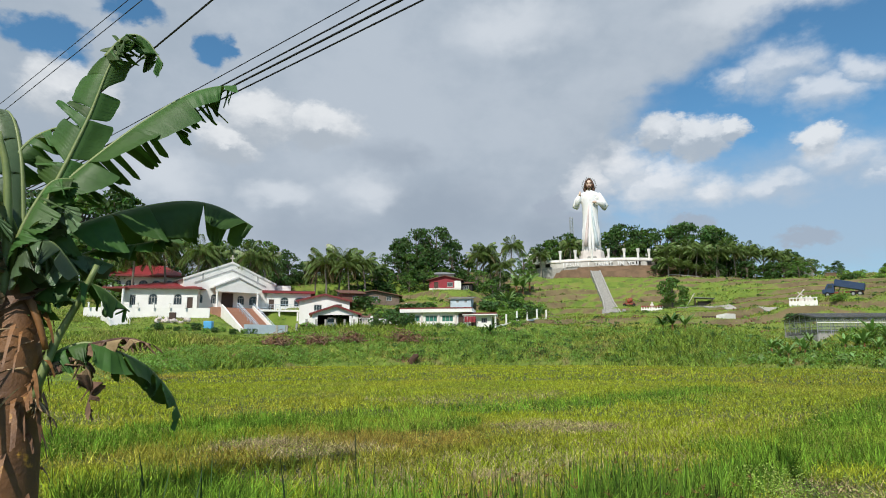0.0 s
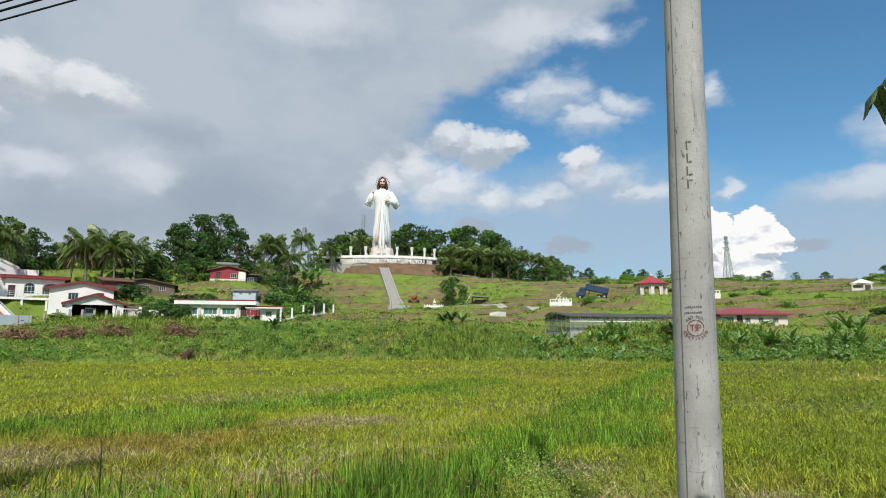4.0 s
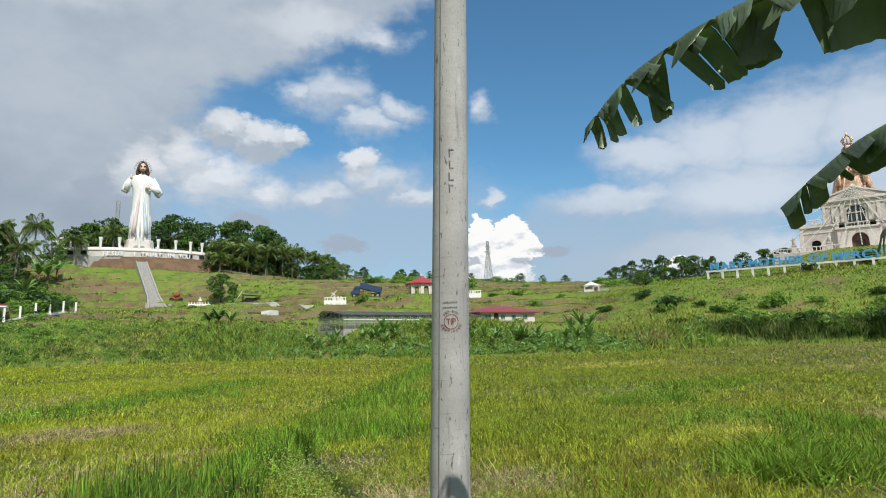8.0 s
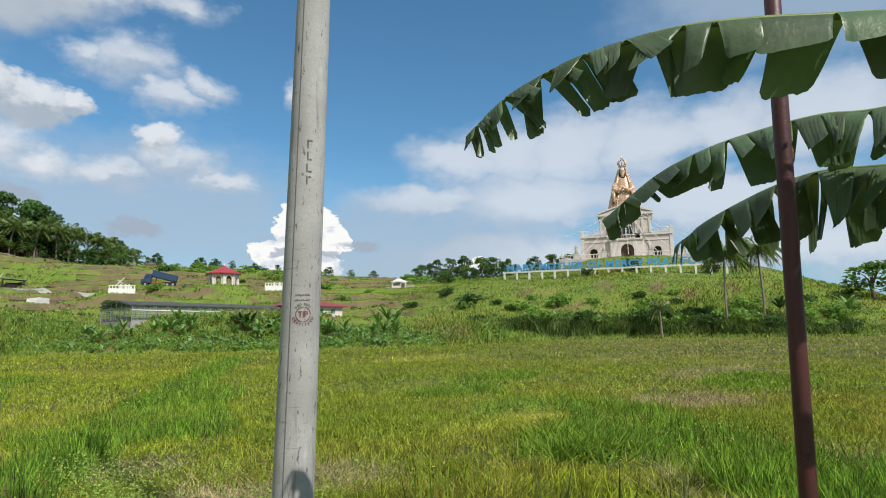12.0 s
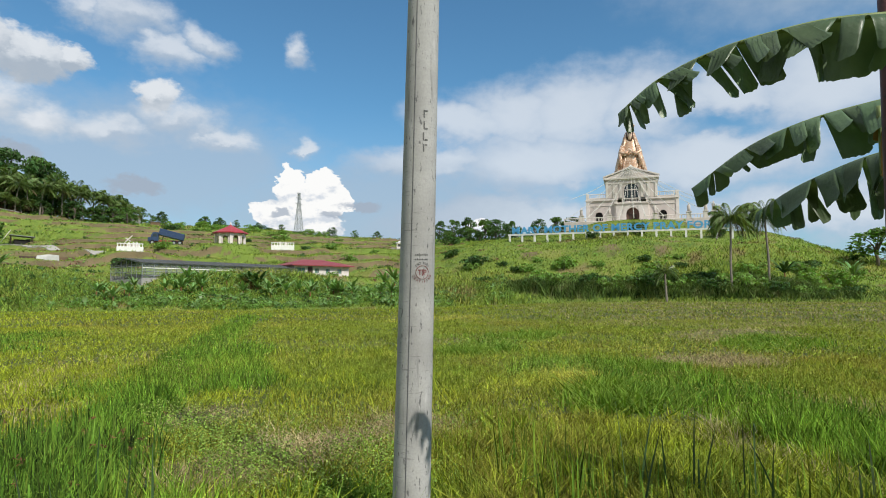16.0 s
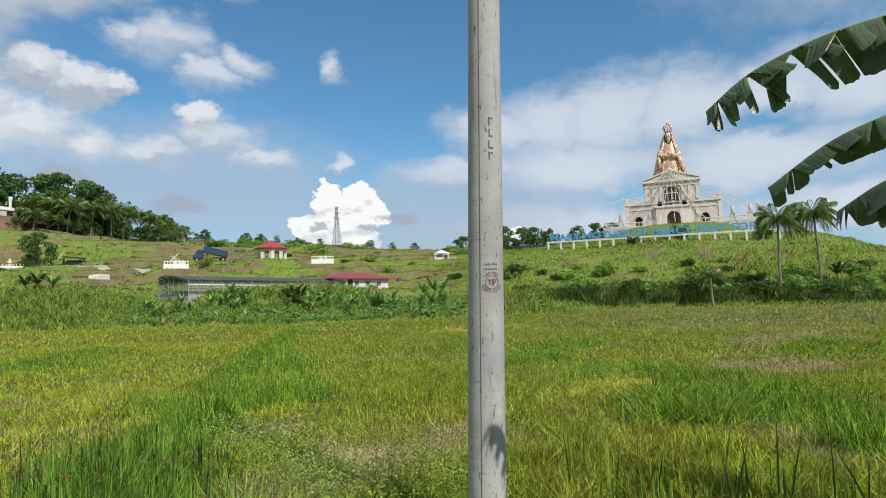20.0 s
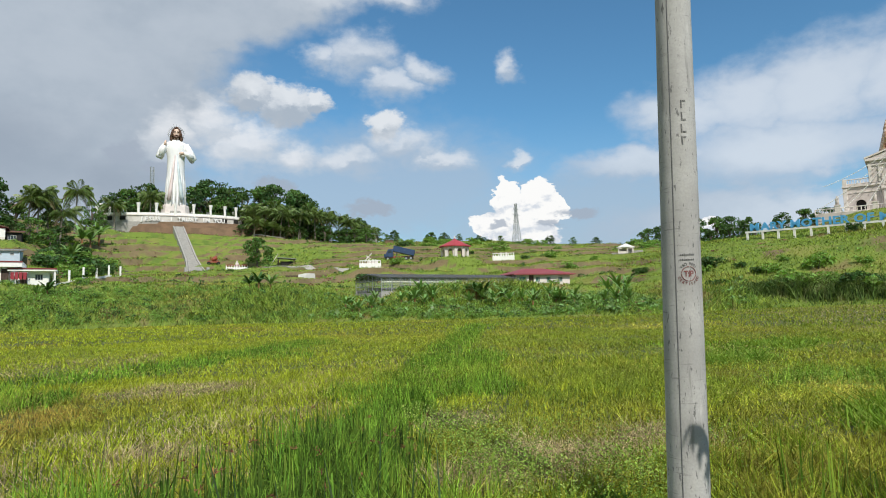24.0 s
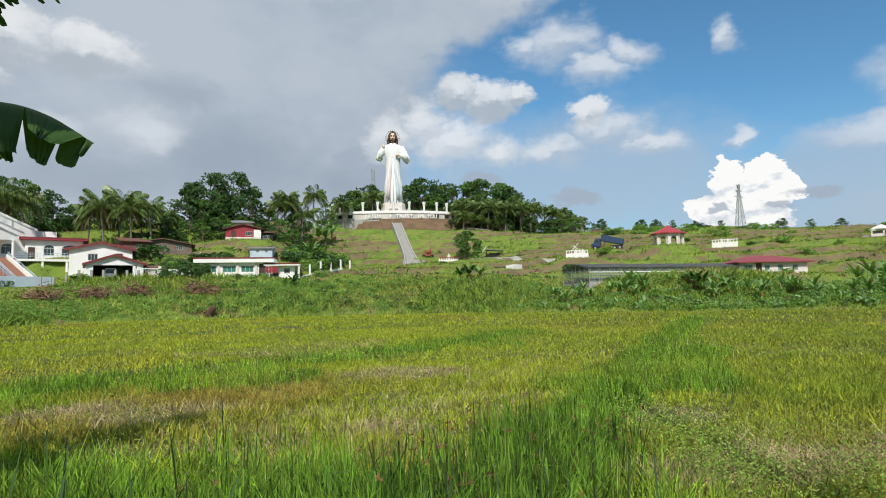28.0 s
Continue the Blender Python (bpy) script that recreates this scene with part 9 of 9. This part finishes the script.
def woods():
    rng = random.Random(4)
    L1, L2 = "broad dark green hill tree with a dense crown", "bright green leafy hill tree"
    src = [make_tree(11, 10, 4.0, M_LEAFD, L1, 42, 78, 0.27, 0.06), make_tree(12, 10, 3.5, M_LEAF, L2, 38, 78, 0.26, 0.05), make_tree(13, 10, 4.4, M_LEAFD, L1, 44, 78, 0.28, 0.04), make_tree(14, 10, 3.2, M_LEAF, L2, 36, 78, 0.25, 0.05)]
    low = [make_tree(15, 10, 4.0, M_LEAFD, L1, 24, 46, 0.36, 0.03), make_tree(16, 10, 3.6, M_LEAF, L2, 24, 46, 0.34, 0.03)]
    palm = [make_palm(21, 8, 0.8, "coconut palm in the hill grove", 34, young=0.75), make_palm(22, 8, -1.2, "coconut palm in the hill grove", 34, young=0.8), make_palm(23, 5, 0.4, "coconut palm in the hill grove", 26)]
    hs = [8, 8, 5]
    trees = ((-33, 150, 12.5), (-30, 150, 12.9), (-27.2, 140, 12.9), (-24.5, 145, 10.5), (-22, 142, 9.9), (-19.5, 144, 9.8), (-17, 144, 9.9), (-15, 139, 9.9), (-13.3, 138, 9.2), (-11.8, 141, 8.3), (-9.5, 142, 7.8), (-7.3, 140, 7.7), (-5.2, 140, 8.0),
             (3.2, 148, 8.6), (5.8, 150, 8.3), (8.3, 178, 9.2), (9.6, 190, 9.8), (11, 190, 10.3), (12.3, 190, 10.6), (13.5, 200, 10.2), (15.6, 200, 10.3), (16.5, 195, 10.9), (17.4, 190, 11.3), (18.8, 190, 10.9), (20.2, 190, 10.8), (21.6, 188, 11.0), (23.1, 186, 11.0), (24.6, 186, 10.9), (25.6, 188, 10.3),
             (27, 205, 8.9), (30.5, 208, 8.0), (32, 212, 7.4), (33.6, 212, 7.1), (37.0, 235, 6.9), (38.2, 240, 6.8), (39.6, 240, 6.7), (41.5, 262, 6.5), (43.5, 280, 6.4), (48, 260, 6.2), (50, 250, 6.0), (52, 240, 5.9),
             (56.5, 220, 6.4), (57.8, 215, 6.8), (59.2, 210, 7.0), (60.6, 205, 7.1), (62, 200, 7.0), (63.3, 200, 6.9), (64.5, 200, 6.8), (66.8, 150, 6.9), (68.4, 150, 7.1), (69.8, 148, 7.0), (70.6, 150, 7.0),
             (95.5, 142, 4.0), (97.3, 150, 4.2), (99.5, 150, 4.3), (101.5, 150, 4.3), (104, 150, 4.3), (107, 150, 4.3), (-36, 150, 12.0), (-39, 140, 11.5))
    for k, (az, d, el) in enumerate(trees):
        x, y = bearing(az, d)
        h = max(2.5, 1.75 + d * math.tan(radians(el)) - spot(x, y))
        planted(src[k % 4], x, y, 9.6, h, rng.uniform(0, 360), 1.0 if h > 6 else 1.25)
        if h > 4 and d > 135 and az < 70:  # undergrowth in front
            for near, tall in ((rng.uniform(3, 6), rng.uniform(0.5, 0.75)), (rng.uniform(6, 10), rng.uniform(0.25, 0.42))):
                x2, y2 = bearing(az + rng.uniform(-0.9, 0.9), d - near)
                planted(low[rng.randrange(2)], x2, y2, 9.6, h * tall, rng.uniform(0, 360), 1.15 if tall > 0.45 else 1.6)
    for az, d, el, s in ((-3.2, 138, 10.4, 0), (-1.6, 140, 11.3, 2), (0.2, 140, 11.4, 2), (1.6, 141, 10.4, 0), (-0.7, 137, 9.6, 3), (-2.4, 136, 9.2, 1)):
        x, y = bearing(az, d)
        planted(src[s], x, y, 9.6, 1.75 + d * math.tan(radians(el)) - spot(x, y), rng.uniform(0, 360), 0.9)
    for k in range(20):  # brush along the foot of the belt beside the statue
        x, y = bearing(19.8 + 0.6 * k + rng.uniform(-0.2, 0.2), rng.uniform(168, 174) + 0.6 * k)
        planted(low[k % 2], x, y, 9.6, rng.uniform(2.2, 3.6), rng.uniform(0, 360), 1.7)
    for k in range(46):  # low thicket between and behind the palms
        az = -27 + 1.0 * k if k < 34 else 20.6 + 0.95 * (k - 34)
        d = (rng.uniform(128, 136) if az > -8 else rng.uniform(134, 140)) if k < 34 else rng.uniform(172, 177)
        x, y = bearing(az + rng.uniform(-0.4, 0.4), d)
        planted(low[rng.randrange(2)], x, y, 9.6, rng.uniform(3.0, 4.8), rng.uniform(0, 360), 1.5)
    palms = ((-26, 128, 9.4), (-23.3, 129, 9.5), (-21, 128, 9.3), (-19.2, 131, 9.0), (-16.8, 130, 9.2), (-15.3, 129, 9.0), (-9.9, 130, 8.9), (-8.8, 131, 9.3), (-7.9, 128, 8.7), (-6.4, 128, 9.0), (-5.4, 135, 8.2), (-11, 132, 8.4),
             (3.9, 145, 9.6), (4.6, 146, 10.0), (5.3, 148, 9.3), (6.1, 146, 8.6), (7.1, 165, 10.3), (12.5, 185, 10.2), (9.9, 180, 9.4), (20.6, 184, 9.0), (20.9, 182, 9.5), (21.8, 178, 9.2), (22.5, 180, 9.5), (23.2, 176, 9.1), (24.0, 180, 9.4), (24.8, 177, 9.0), (25.6, 181, 9.3), (26.3, 179, 8.9), (27.0, 184, 9.0), (27.7, 181, 8.6), (28.4, 186, 8.7), (29.1, 184, 8.3), (29.8, 190, 8.2), (30.5, 188, 7.8), (31.3, 195, 7.5), (100.3, 140, 5.6), (98.2, 145, 4.0), (101.8, 138, 5.4), (97.0, 150, 3.8))
    for k, (az, d, el) in enumerate(palms):
        d -= 5.0
        x, y = bearing(az, d)
        h = 1.75 + d * math.tan(radians(el)) - spot(x, y) - 1.5
        i = 2 if h < 6 else k % 2
        planted(palm[i], x, y, hs[i], max(h, 2.5), rng.uniform(0, 360), 1.12 * hs[i] / max(h, 3.0) if h < hs[i] else 1.0)
    for k in range(13):  # short palms filling the front of the belt
        az = 20.9 + 0.85 * k + rng.uniform(-0.2, 0.2)
        d = 168 + 1.3 * k + rng.uniform(-1, 1)
        x, y = bearing(az, d)
        h = 1.75 + d * math.tan(radians(8.1 - 0.16 * k + rng.uniform(-0.3, 0.3))) - spot(x, y) - 1.5
        planted(palm[2], x, y, 5, max(h, 2.2), rng.uniform(0, 360), 1.15 * 5 / max(h, 3.0) if h < 5 else 1.05)
    # palms standing free before the church hill
    for (x, y, top, turn, ln) in ((86.4, 10.8, 11.6, 20, 0.5), (88.7, 6.8, 12.2, 200, -0.4)):
        z = spot(x, y)
        p = make_palm(int(x * 10), top - z, ln, "tall coconut palm at the field edge with hanging dry fronds", 48, "field edge palms", 0.92, 0.6)
        p.matrix_basis = pose(x, y, z - 0.1, 0, 0, turn)
    p = make_palm(77, 4.0, 0.3, "short young coconut palm at the field edge", 18, "field edge palms", 0.6)
    p.matrix_basis = pose(81.9, 18.0, spot(81.9, 18.0) - 0.1, 0, 0, 30)
    # the single tree beside the stairway and the leafy one beyond the hill
    t = make_tree(31, 7.4, 3.1, M_LEAF, "lone round-crowned tree on the open slope", 26, 60, 0.30, 0.28, group="slope trees")
    t.matrix_basis = pose(50.5, 131.0, spot(50.5, 131.0) - 0.1)
    t = make_tree(32, 7.6, 3.6, M_LEAF, "open-crowned tree at the foot of the hill", 22, 60, 0.30, 0.25, group="slope trees")
    t.matrix_basis = pose(108.7, -6.0, spot(108.7, -6.0) - 0.1) @ Matrix.Diagonal((1.25, 1.25, 0.74, 1))
    for ob in src + low + palm:
        for o in (*ob.children_recursive, ob):
            bpy.data.objects.remove(o)


def make_shrub(seed, mat, label, clumps=9, per=64, size=0.15, stems=0, name="shrub", group="bank shrubs"):
    rng = np.random.default_rng(seed)
    ob = thing(name, pose(0, 0, -200), label, "shrub", group)
    cs = [(rng.uniform(-1.0, 1.0), rng.uniform(-0.8, 0.8), rng.uniform(0.25, 1.05)) for _ in range(clumps)]
    rs = [(w, w, w * 0.8) for w in rng.uniform(0.35, 0.62, clumps)]
    v, f = leaf_quads(cs, rs, per, size, rng, 0.8)
    crown = new("foliage", raw_mesh("foliage", v, f, mat))
    crown.parent = ob
    for c in cs[: max(3, stems // 2)]:
        part("stem", tube(B(), [(c[0] * 0.3, c[1] * 0.3, -0.3), (c[0] * 0.7, c[1] * 0.7, c[2] * 0.5), c], [0.05, 0.035, 0.015], 5), M_BARK, ob)
    return ob


def make_bank_banana(seed, mat, leaves=9, label="banana plant with broad green leaves on the bank"):
    rng = random.Random(seed)
    ob = thing("banana_plant", pose(0, 0, -200), label, "banana plant", "bank banana plants")
    part("pseudostem", tube(B(), [(0, 0, -0.4), (0, 0.02, 0.6), (0.02, 0, 1.3)], [0.12, 0.1, 0.05], 7), M_STEM, ob)
    for k in range(leaves):
        a = 2.4 * k + rng.uniform(-0.3, 0.3)
        l, up = rng.uniform(0.8, 1.35), rng.uniform(1.2, 2.3)
        d = Vector((math.cos(a), math.sin(a), 0))
        pts = [Vector((0, 0, 1.1)) + d * l * s + Vector((0, 0, l * (up * s - 1.0 * s * s))) for s in (0, 0.25, 0.5, 0.75, 1.0)]
        bm, rows = B(), []
        side = Vector((-d.y, d.x, 0))
        for i, p in enumerate(spline(pts, 9)):
            s = i / 8
            w = 0.155 * math.sin(math.pi * (0.06 + 0.9 * s)) ** 0.6
            rows.append([bm.verts.new(p + side * w * q - Vector((0, 0, abs(q) * w * 0.5))) for q in (-1, 0, 1)])
        for r, t in zip(rows, rows[1:]):
            for q in range(2):
                bm.faces.new((r[q], r[q + 1], t[q + 1], t[q]))
        part("leaf", bm, mat, ob)
    return ob


def undergrowth():
    rng = random.Random(9)
    a = make_shrub(41, M_BUSH, "leafy green shrub on the bank")
    b = make_shrub(42, M_LEAFD, "dark green shrub on the bank", 10, 64)
    c = make_shrub(43, M_BUSH, "tall leafy weeds with bare brown stems at the field edge", 11, 70, 0.13, 8)
    src = (a, b, c)

    def put(s, az, d, h, wide=1.0):
        x, y = bearing(az, d)
        planted(s, x, y, 1.45, h, rng.uniform(0, 360), wide)

    for k in range(16):  # dark shrubs in the reed band under the church hill
        az = 66 + 1.7 * k + rng.uniform(-0.2, 0.2)
        put(src[2 if k % 3 else 1], az, 87.5 + rng.uniform(-0.5, 2.5), rng.uniform(1.6, 2.6) * (1 if az < 87 else 0.6), 1.1)
    for k in range(40):
        put(rng.choice(src), 60 + 32 * rng.random(), 91 + 10 * rng.random(), rng.uniform(0.8, 1.9), 1.3)
    for k in range(46):  # slope scrub
        az = rng.choice((rng.uniform(-12, 10), rng.uniform(20, 60)))
        put(rng.choice(src), az, rng.uniform(100, 135), rng.uniform(0.6, 1.5), 1.4)
    for k in range(40):  # rough cover along the crest
        az = rng.uniform(34, 66)
        put(rng.choice(src), az, rng.uniform(150, 212), rng.uniform(1.0, 2.2), 1.5)
    for k in range(70):  # between the houses
        put(b if k % 3 else c, *rng.choice(((rng.uniform(-9.5, -3.4), rng.uniform(108, 130)), (rng.uniform(5.2, 9), rng.uniform(107, 134)), (rng.uniform(-6, 0.5), rng.uniform(107, 111)))), rng.uniform(1.0, 2.6), 1.3)
    for az, d, h in ((-3.5, 99, 2.6), (-2.6, 97, 2.0), (-5.2, 98.5, 1.8), (71.5, 112, 1.6), (75.5, 113, 2.4), (82, 112, 1.8)):
        put(b, az, d, h, 0.9)
    for k in range(12):
        put(src[k % 2], -24.5 + 0.75 * k, 104 + (k % 3), rng.uniform(0.7, 1.3), 0.9)
    p = [make_bank_banana(51, M_BANANAP, 12), make_bank_banana(52, M_BANANAP, 14), make_bank_banana(53, M_BANANAL, 16, "dark leaved banana clump on the bank")]
    spots = [(5.1, 91, 1.8, 2), (4.4, 90.5, 1.4, 0), (21, 92, 2.4, 2), (20.2, 93, 2.0, 2), (22, 93, 2.0, 0), (41.0, 80, 2.3, 2), (40.4, 80.5, 2.0, 2), (53.2, 89, 2.6, 1), (52.3, 90, 2.2, 1), (53.9, 90, 2.3, 0), (6.8, 120, 3.0, 0), (8.2, 150, 4.0, 0), (7.6, 148, 4.2, 1), (8.8, 153, 4.0, 1), (86.8, 93, 2.6, 2), (91.5, 96, 2.4, 0), (95, 92, 2.2, 0)]
    for k in range(46):
        spots.append((28 + 27 * rng.random(), 75.5 + 7 * rng.random(), rng.uniform(1.1, 1.9), k % 2))
    for az, d, h, i in spots:
        x, y = bearing(az, d)
        planted(p[i], x, y, 2.0, h * 1.05, rng.uniform(0, 360), 1.1, 0.2)
    for k, (az, d, w) in enumerate(((-14.1, 86.5, 2.6), (-10.5, 87.5, 2.4), (-7.6, 88, 2.5), (-2.6, 88.5, 3.0))):
        x, y = bearing(az, d)
        h = thing("brush_heap", pose(x, y, spot(x, y)), "heap of dry reddish-brown cut brush on the bank", "brush heap", "brush heaps")
        vs, g = [], np.random.default_rng(60 + k)
        n = 420
        q = np.stack([g.normal(0, w * 0.42, n), g.normal(0, 0.7, n), np.abs(g.normal(0, 0.65, n))], -1)
        d_ = g.normal(size=(n, 3)) * [1, 1, 0.6]
        d_ /= np.linalg.norm(d_, axis=1)[:, None]
        s_ = np.cross(d_, g.normal(size=(n, 3)))
        s_ /= np.linalg.norm(s_, axis=1)[:, None]
        ln = g.uniform(0.2, 0.6, (n, 1))
        v = np.stack([q - d_ * ln - s_ * 0.03, q - d_ * ln + s_ * 0.03, q + d_ * ln + s_ * 0.05, q + d_ * ln - s_ * 0.05], 1).reshape(-1, 3)
        o = new("brush", raw_mesh("brush", v, np.arange(len(v)).reshape(-1, 4), M_BURNT))
        o.parent = h
        tagged(o, kind="stuff")
    x, y = bearing(-1.9, 82.5)
    s = thing("tree_stump", pose(x, y, spot(x, y)), "dark brown rotten stump at the field edge", "stump")
    part("stump", tube(B(), [(-0.5, 0, -0.3), (-0.2, 0, 0.5), (0.25, 0, 1.0), (0.6, 0, 1.15)], [0.5, 0.45, 0.4, 0.2], 9), surface("rotten wood", (0.10, 0.05, 0.03), (0.06, 0.035, 0.025), 0.95, 3, 20, 0.5), s)
    x, y = bearing(-19.8, 108)
    w = thing("water_tank", pose(x, y, spot(x, y) - 0.1), "bright blue plastic tank beside the chapel lawn", "tank")
    part("tank", box(B(), -0.7, 0.7, -0.5, 0.5, 0, 1.3, bev=0.1), M_BLUESIGN, w)
    for ob in (*src, *p):
        for o in (*ob.children_recursive, ob):
            bpy.data.objects.remove(o)


def bank_weeds():
    """One continuous cover of leafy weeds and low bushes on the bank above the field."""
    rng = np.random.default_rng(71)
    for name, label, n, mat, size, per, high in (
        ("bank_weeds", "bright green leafy weeds and low bushes covering the bank", 2000, M_BUSH, 0.10, 60, 0.7),
        ("dark_bank_weeds", "dark green weeds in clumps on the bank", 240, M_LEAFD, 0.13, 44, 0.85),
        ("broad_bank_leaves", "pale broad-leaved plants growing among the bank weeds", 260, M_BANANAP, 0.24, 16, 0.9),
        ("dry_bank_stalks", "dry brown stalks between the bank weeds", 24, M_BURNT, 0.16, 18, 0.45),
    ):
        az = rng.uniform({"broad_bank_leaves": 24, "dark_bank_weeds": -4}.get(name, -27), 64, n)
        p = np.column_stack([np.sin(np.radians(az)), np.cos(np.radians(az))]) * (np.interp(az, EDGE_AZ, EDGE_R) + 0.3 + 14 * rng.uniform(0, 1, n) ** 1.2)[:, None]
        x, y = p.T
        tall = 0.25 + 0.75 * wobble(p, 4.0, 2.0) * rng.uniform(0.5, 1.2, n)
        keep = np.hypot(x + 27.5, y - 101) > 4
        if name != "dry_bank_stalks":
            keep &= in_spots(p, BARE) < 0.35
        for px, py, pr, pz, soft in PADS:
            keep &= np.hypot(x - px, y - py) > pr
        w = rng.uniform(0.35, 0.9, n)
        cs, rs = np.column_stack([x, y, land(x, y) + tall * 0.25])[keep], np.column_stack([w, w, tall * high])[keep]
        v, f = leaf_quads(cs, rs, per, size, rng, 0.8)
        tagged(new(name, raw_mesh(name, v, f, mat)), label, "weeds", kind="stuff")


def slope_scrub():
    """Low weeds, dry tufts and brush scattered over the hillsides."""
    rng = np.random.default_rng(83)
    for name, label, n, mat, tall, size in (("slope_weeds", "low green weeds and scrub scattered over the hillside", 1900, M_BUSH, 0.45, 0.17), ("dark_slope_weeds", "dark green scrub clumps on the hillside", 900, M_LEAFD, 0.5, 0.19), ("slope_brush", "dry brown brush and cut stalks lying on the hillside", 1500, M_BURNT, 0.22, 0.16)):
        p = scatter(rng, n, -14, 58 if name == "dark_slope_weeds" else 96, 96, 200)
        if name == "slope_brush":
            p = p[in_spots(p, BARE) > rng.uniform(-0.15, 0.4, len(p))]
        else:
            p = p[wobble(p, 7.0, 4.0) > rng.uniform(0.2, 0.8, len(p))]
        keep = near_line(p, [(39, 134), (43.5, 166)], 3.0) == 0
        for px, py, pr, pz, soft in PADS:
            keep &= np.hypot(p[:, 0] - px, p[:, 1] - py) > pr
        p = p[keep]
        z = land(p[:, 0], p[:, 1])
        w = rng.uniform(0.35, 1.1, len(p))
        v, f = leaf_quads(np.column_stack([p, z + 0.1]), np.column_stack([w, w, np.full(len(p), tall) * rng.uniform(0.4, 1.2, len(p))]), 22, size, rng, 0.9)
        tagged(new(name, raw_mesh(name, v, f, mat)), label, "scrub", kind="stuff")


woods()
undergrowth()
bank_weeds()
slope_scrub()
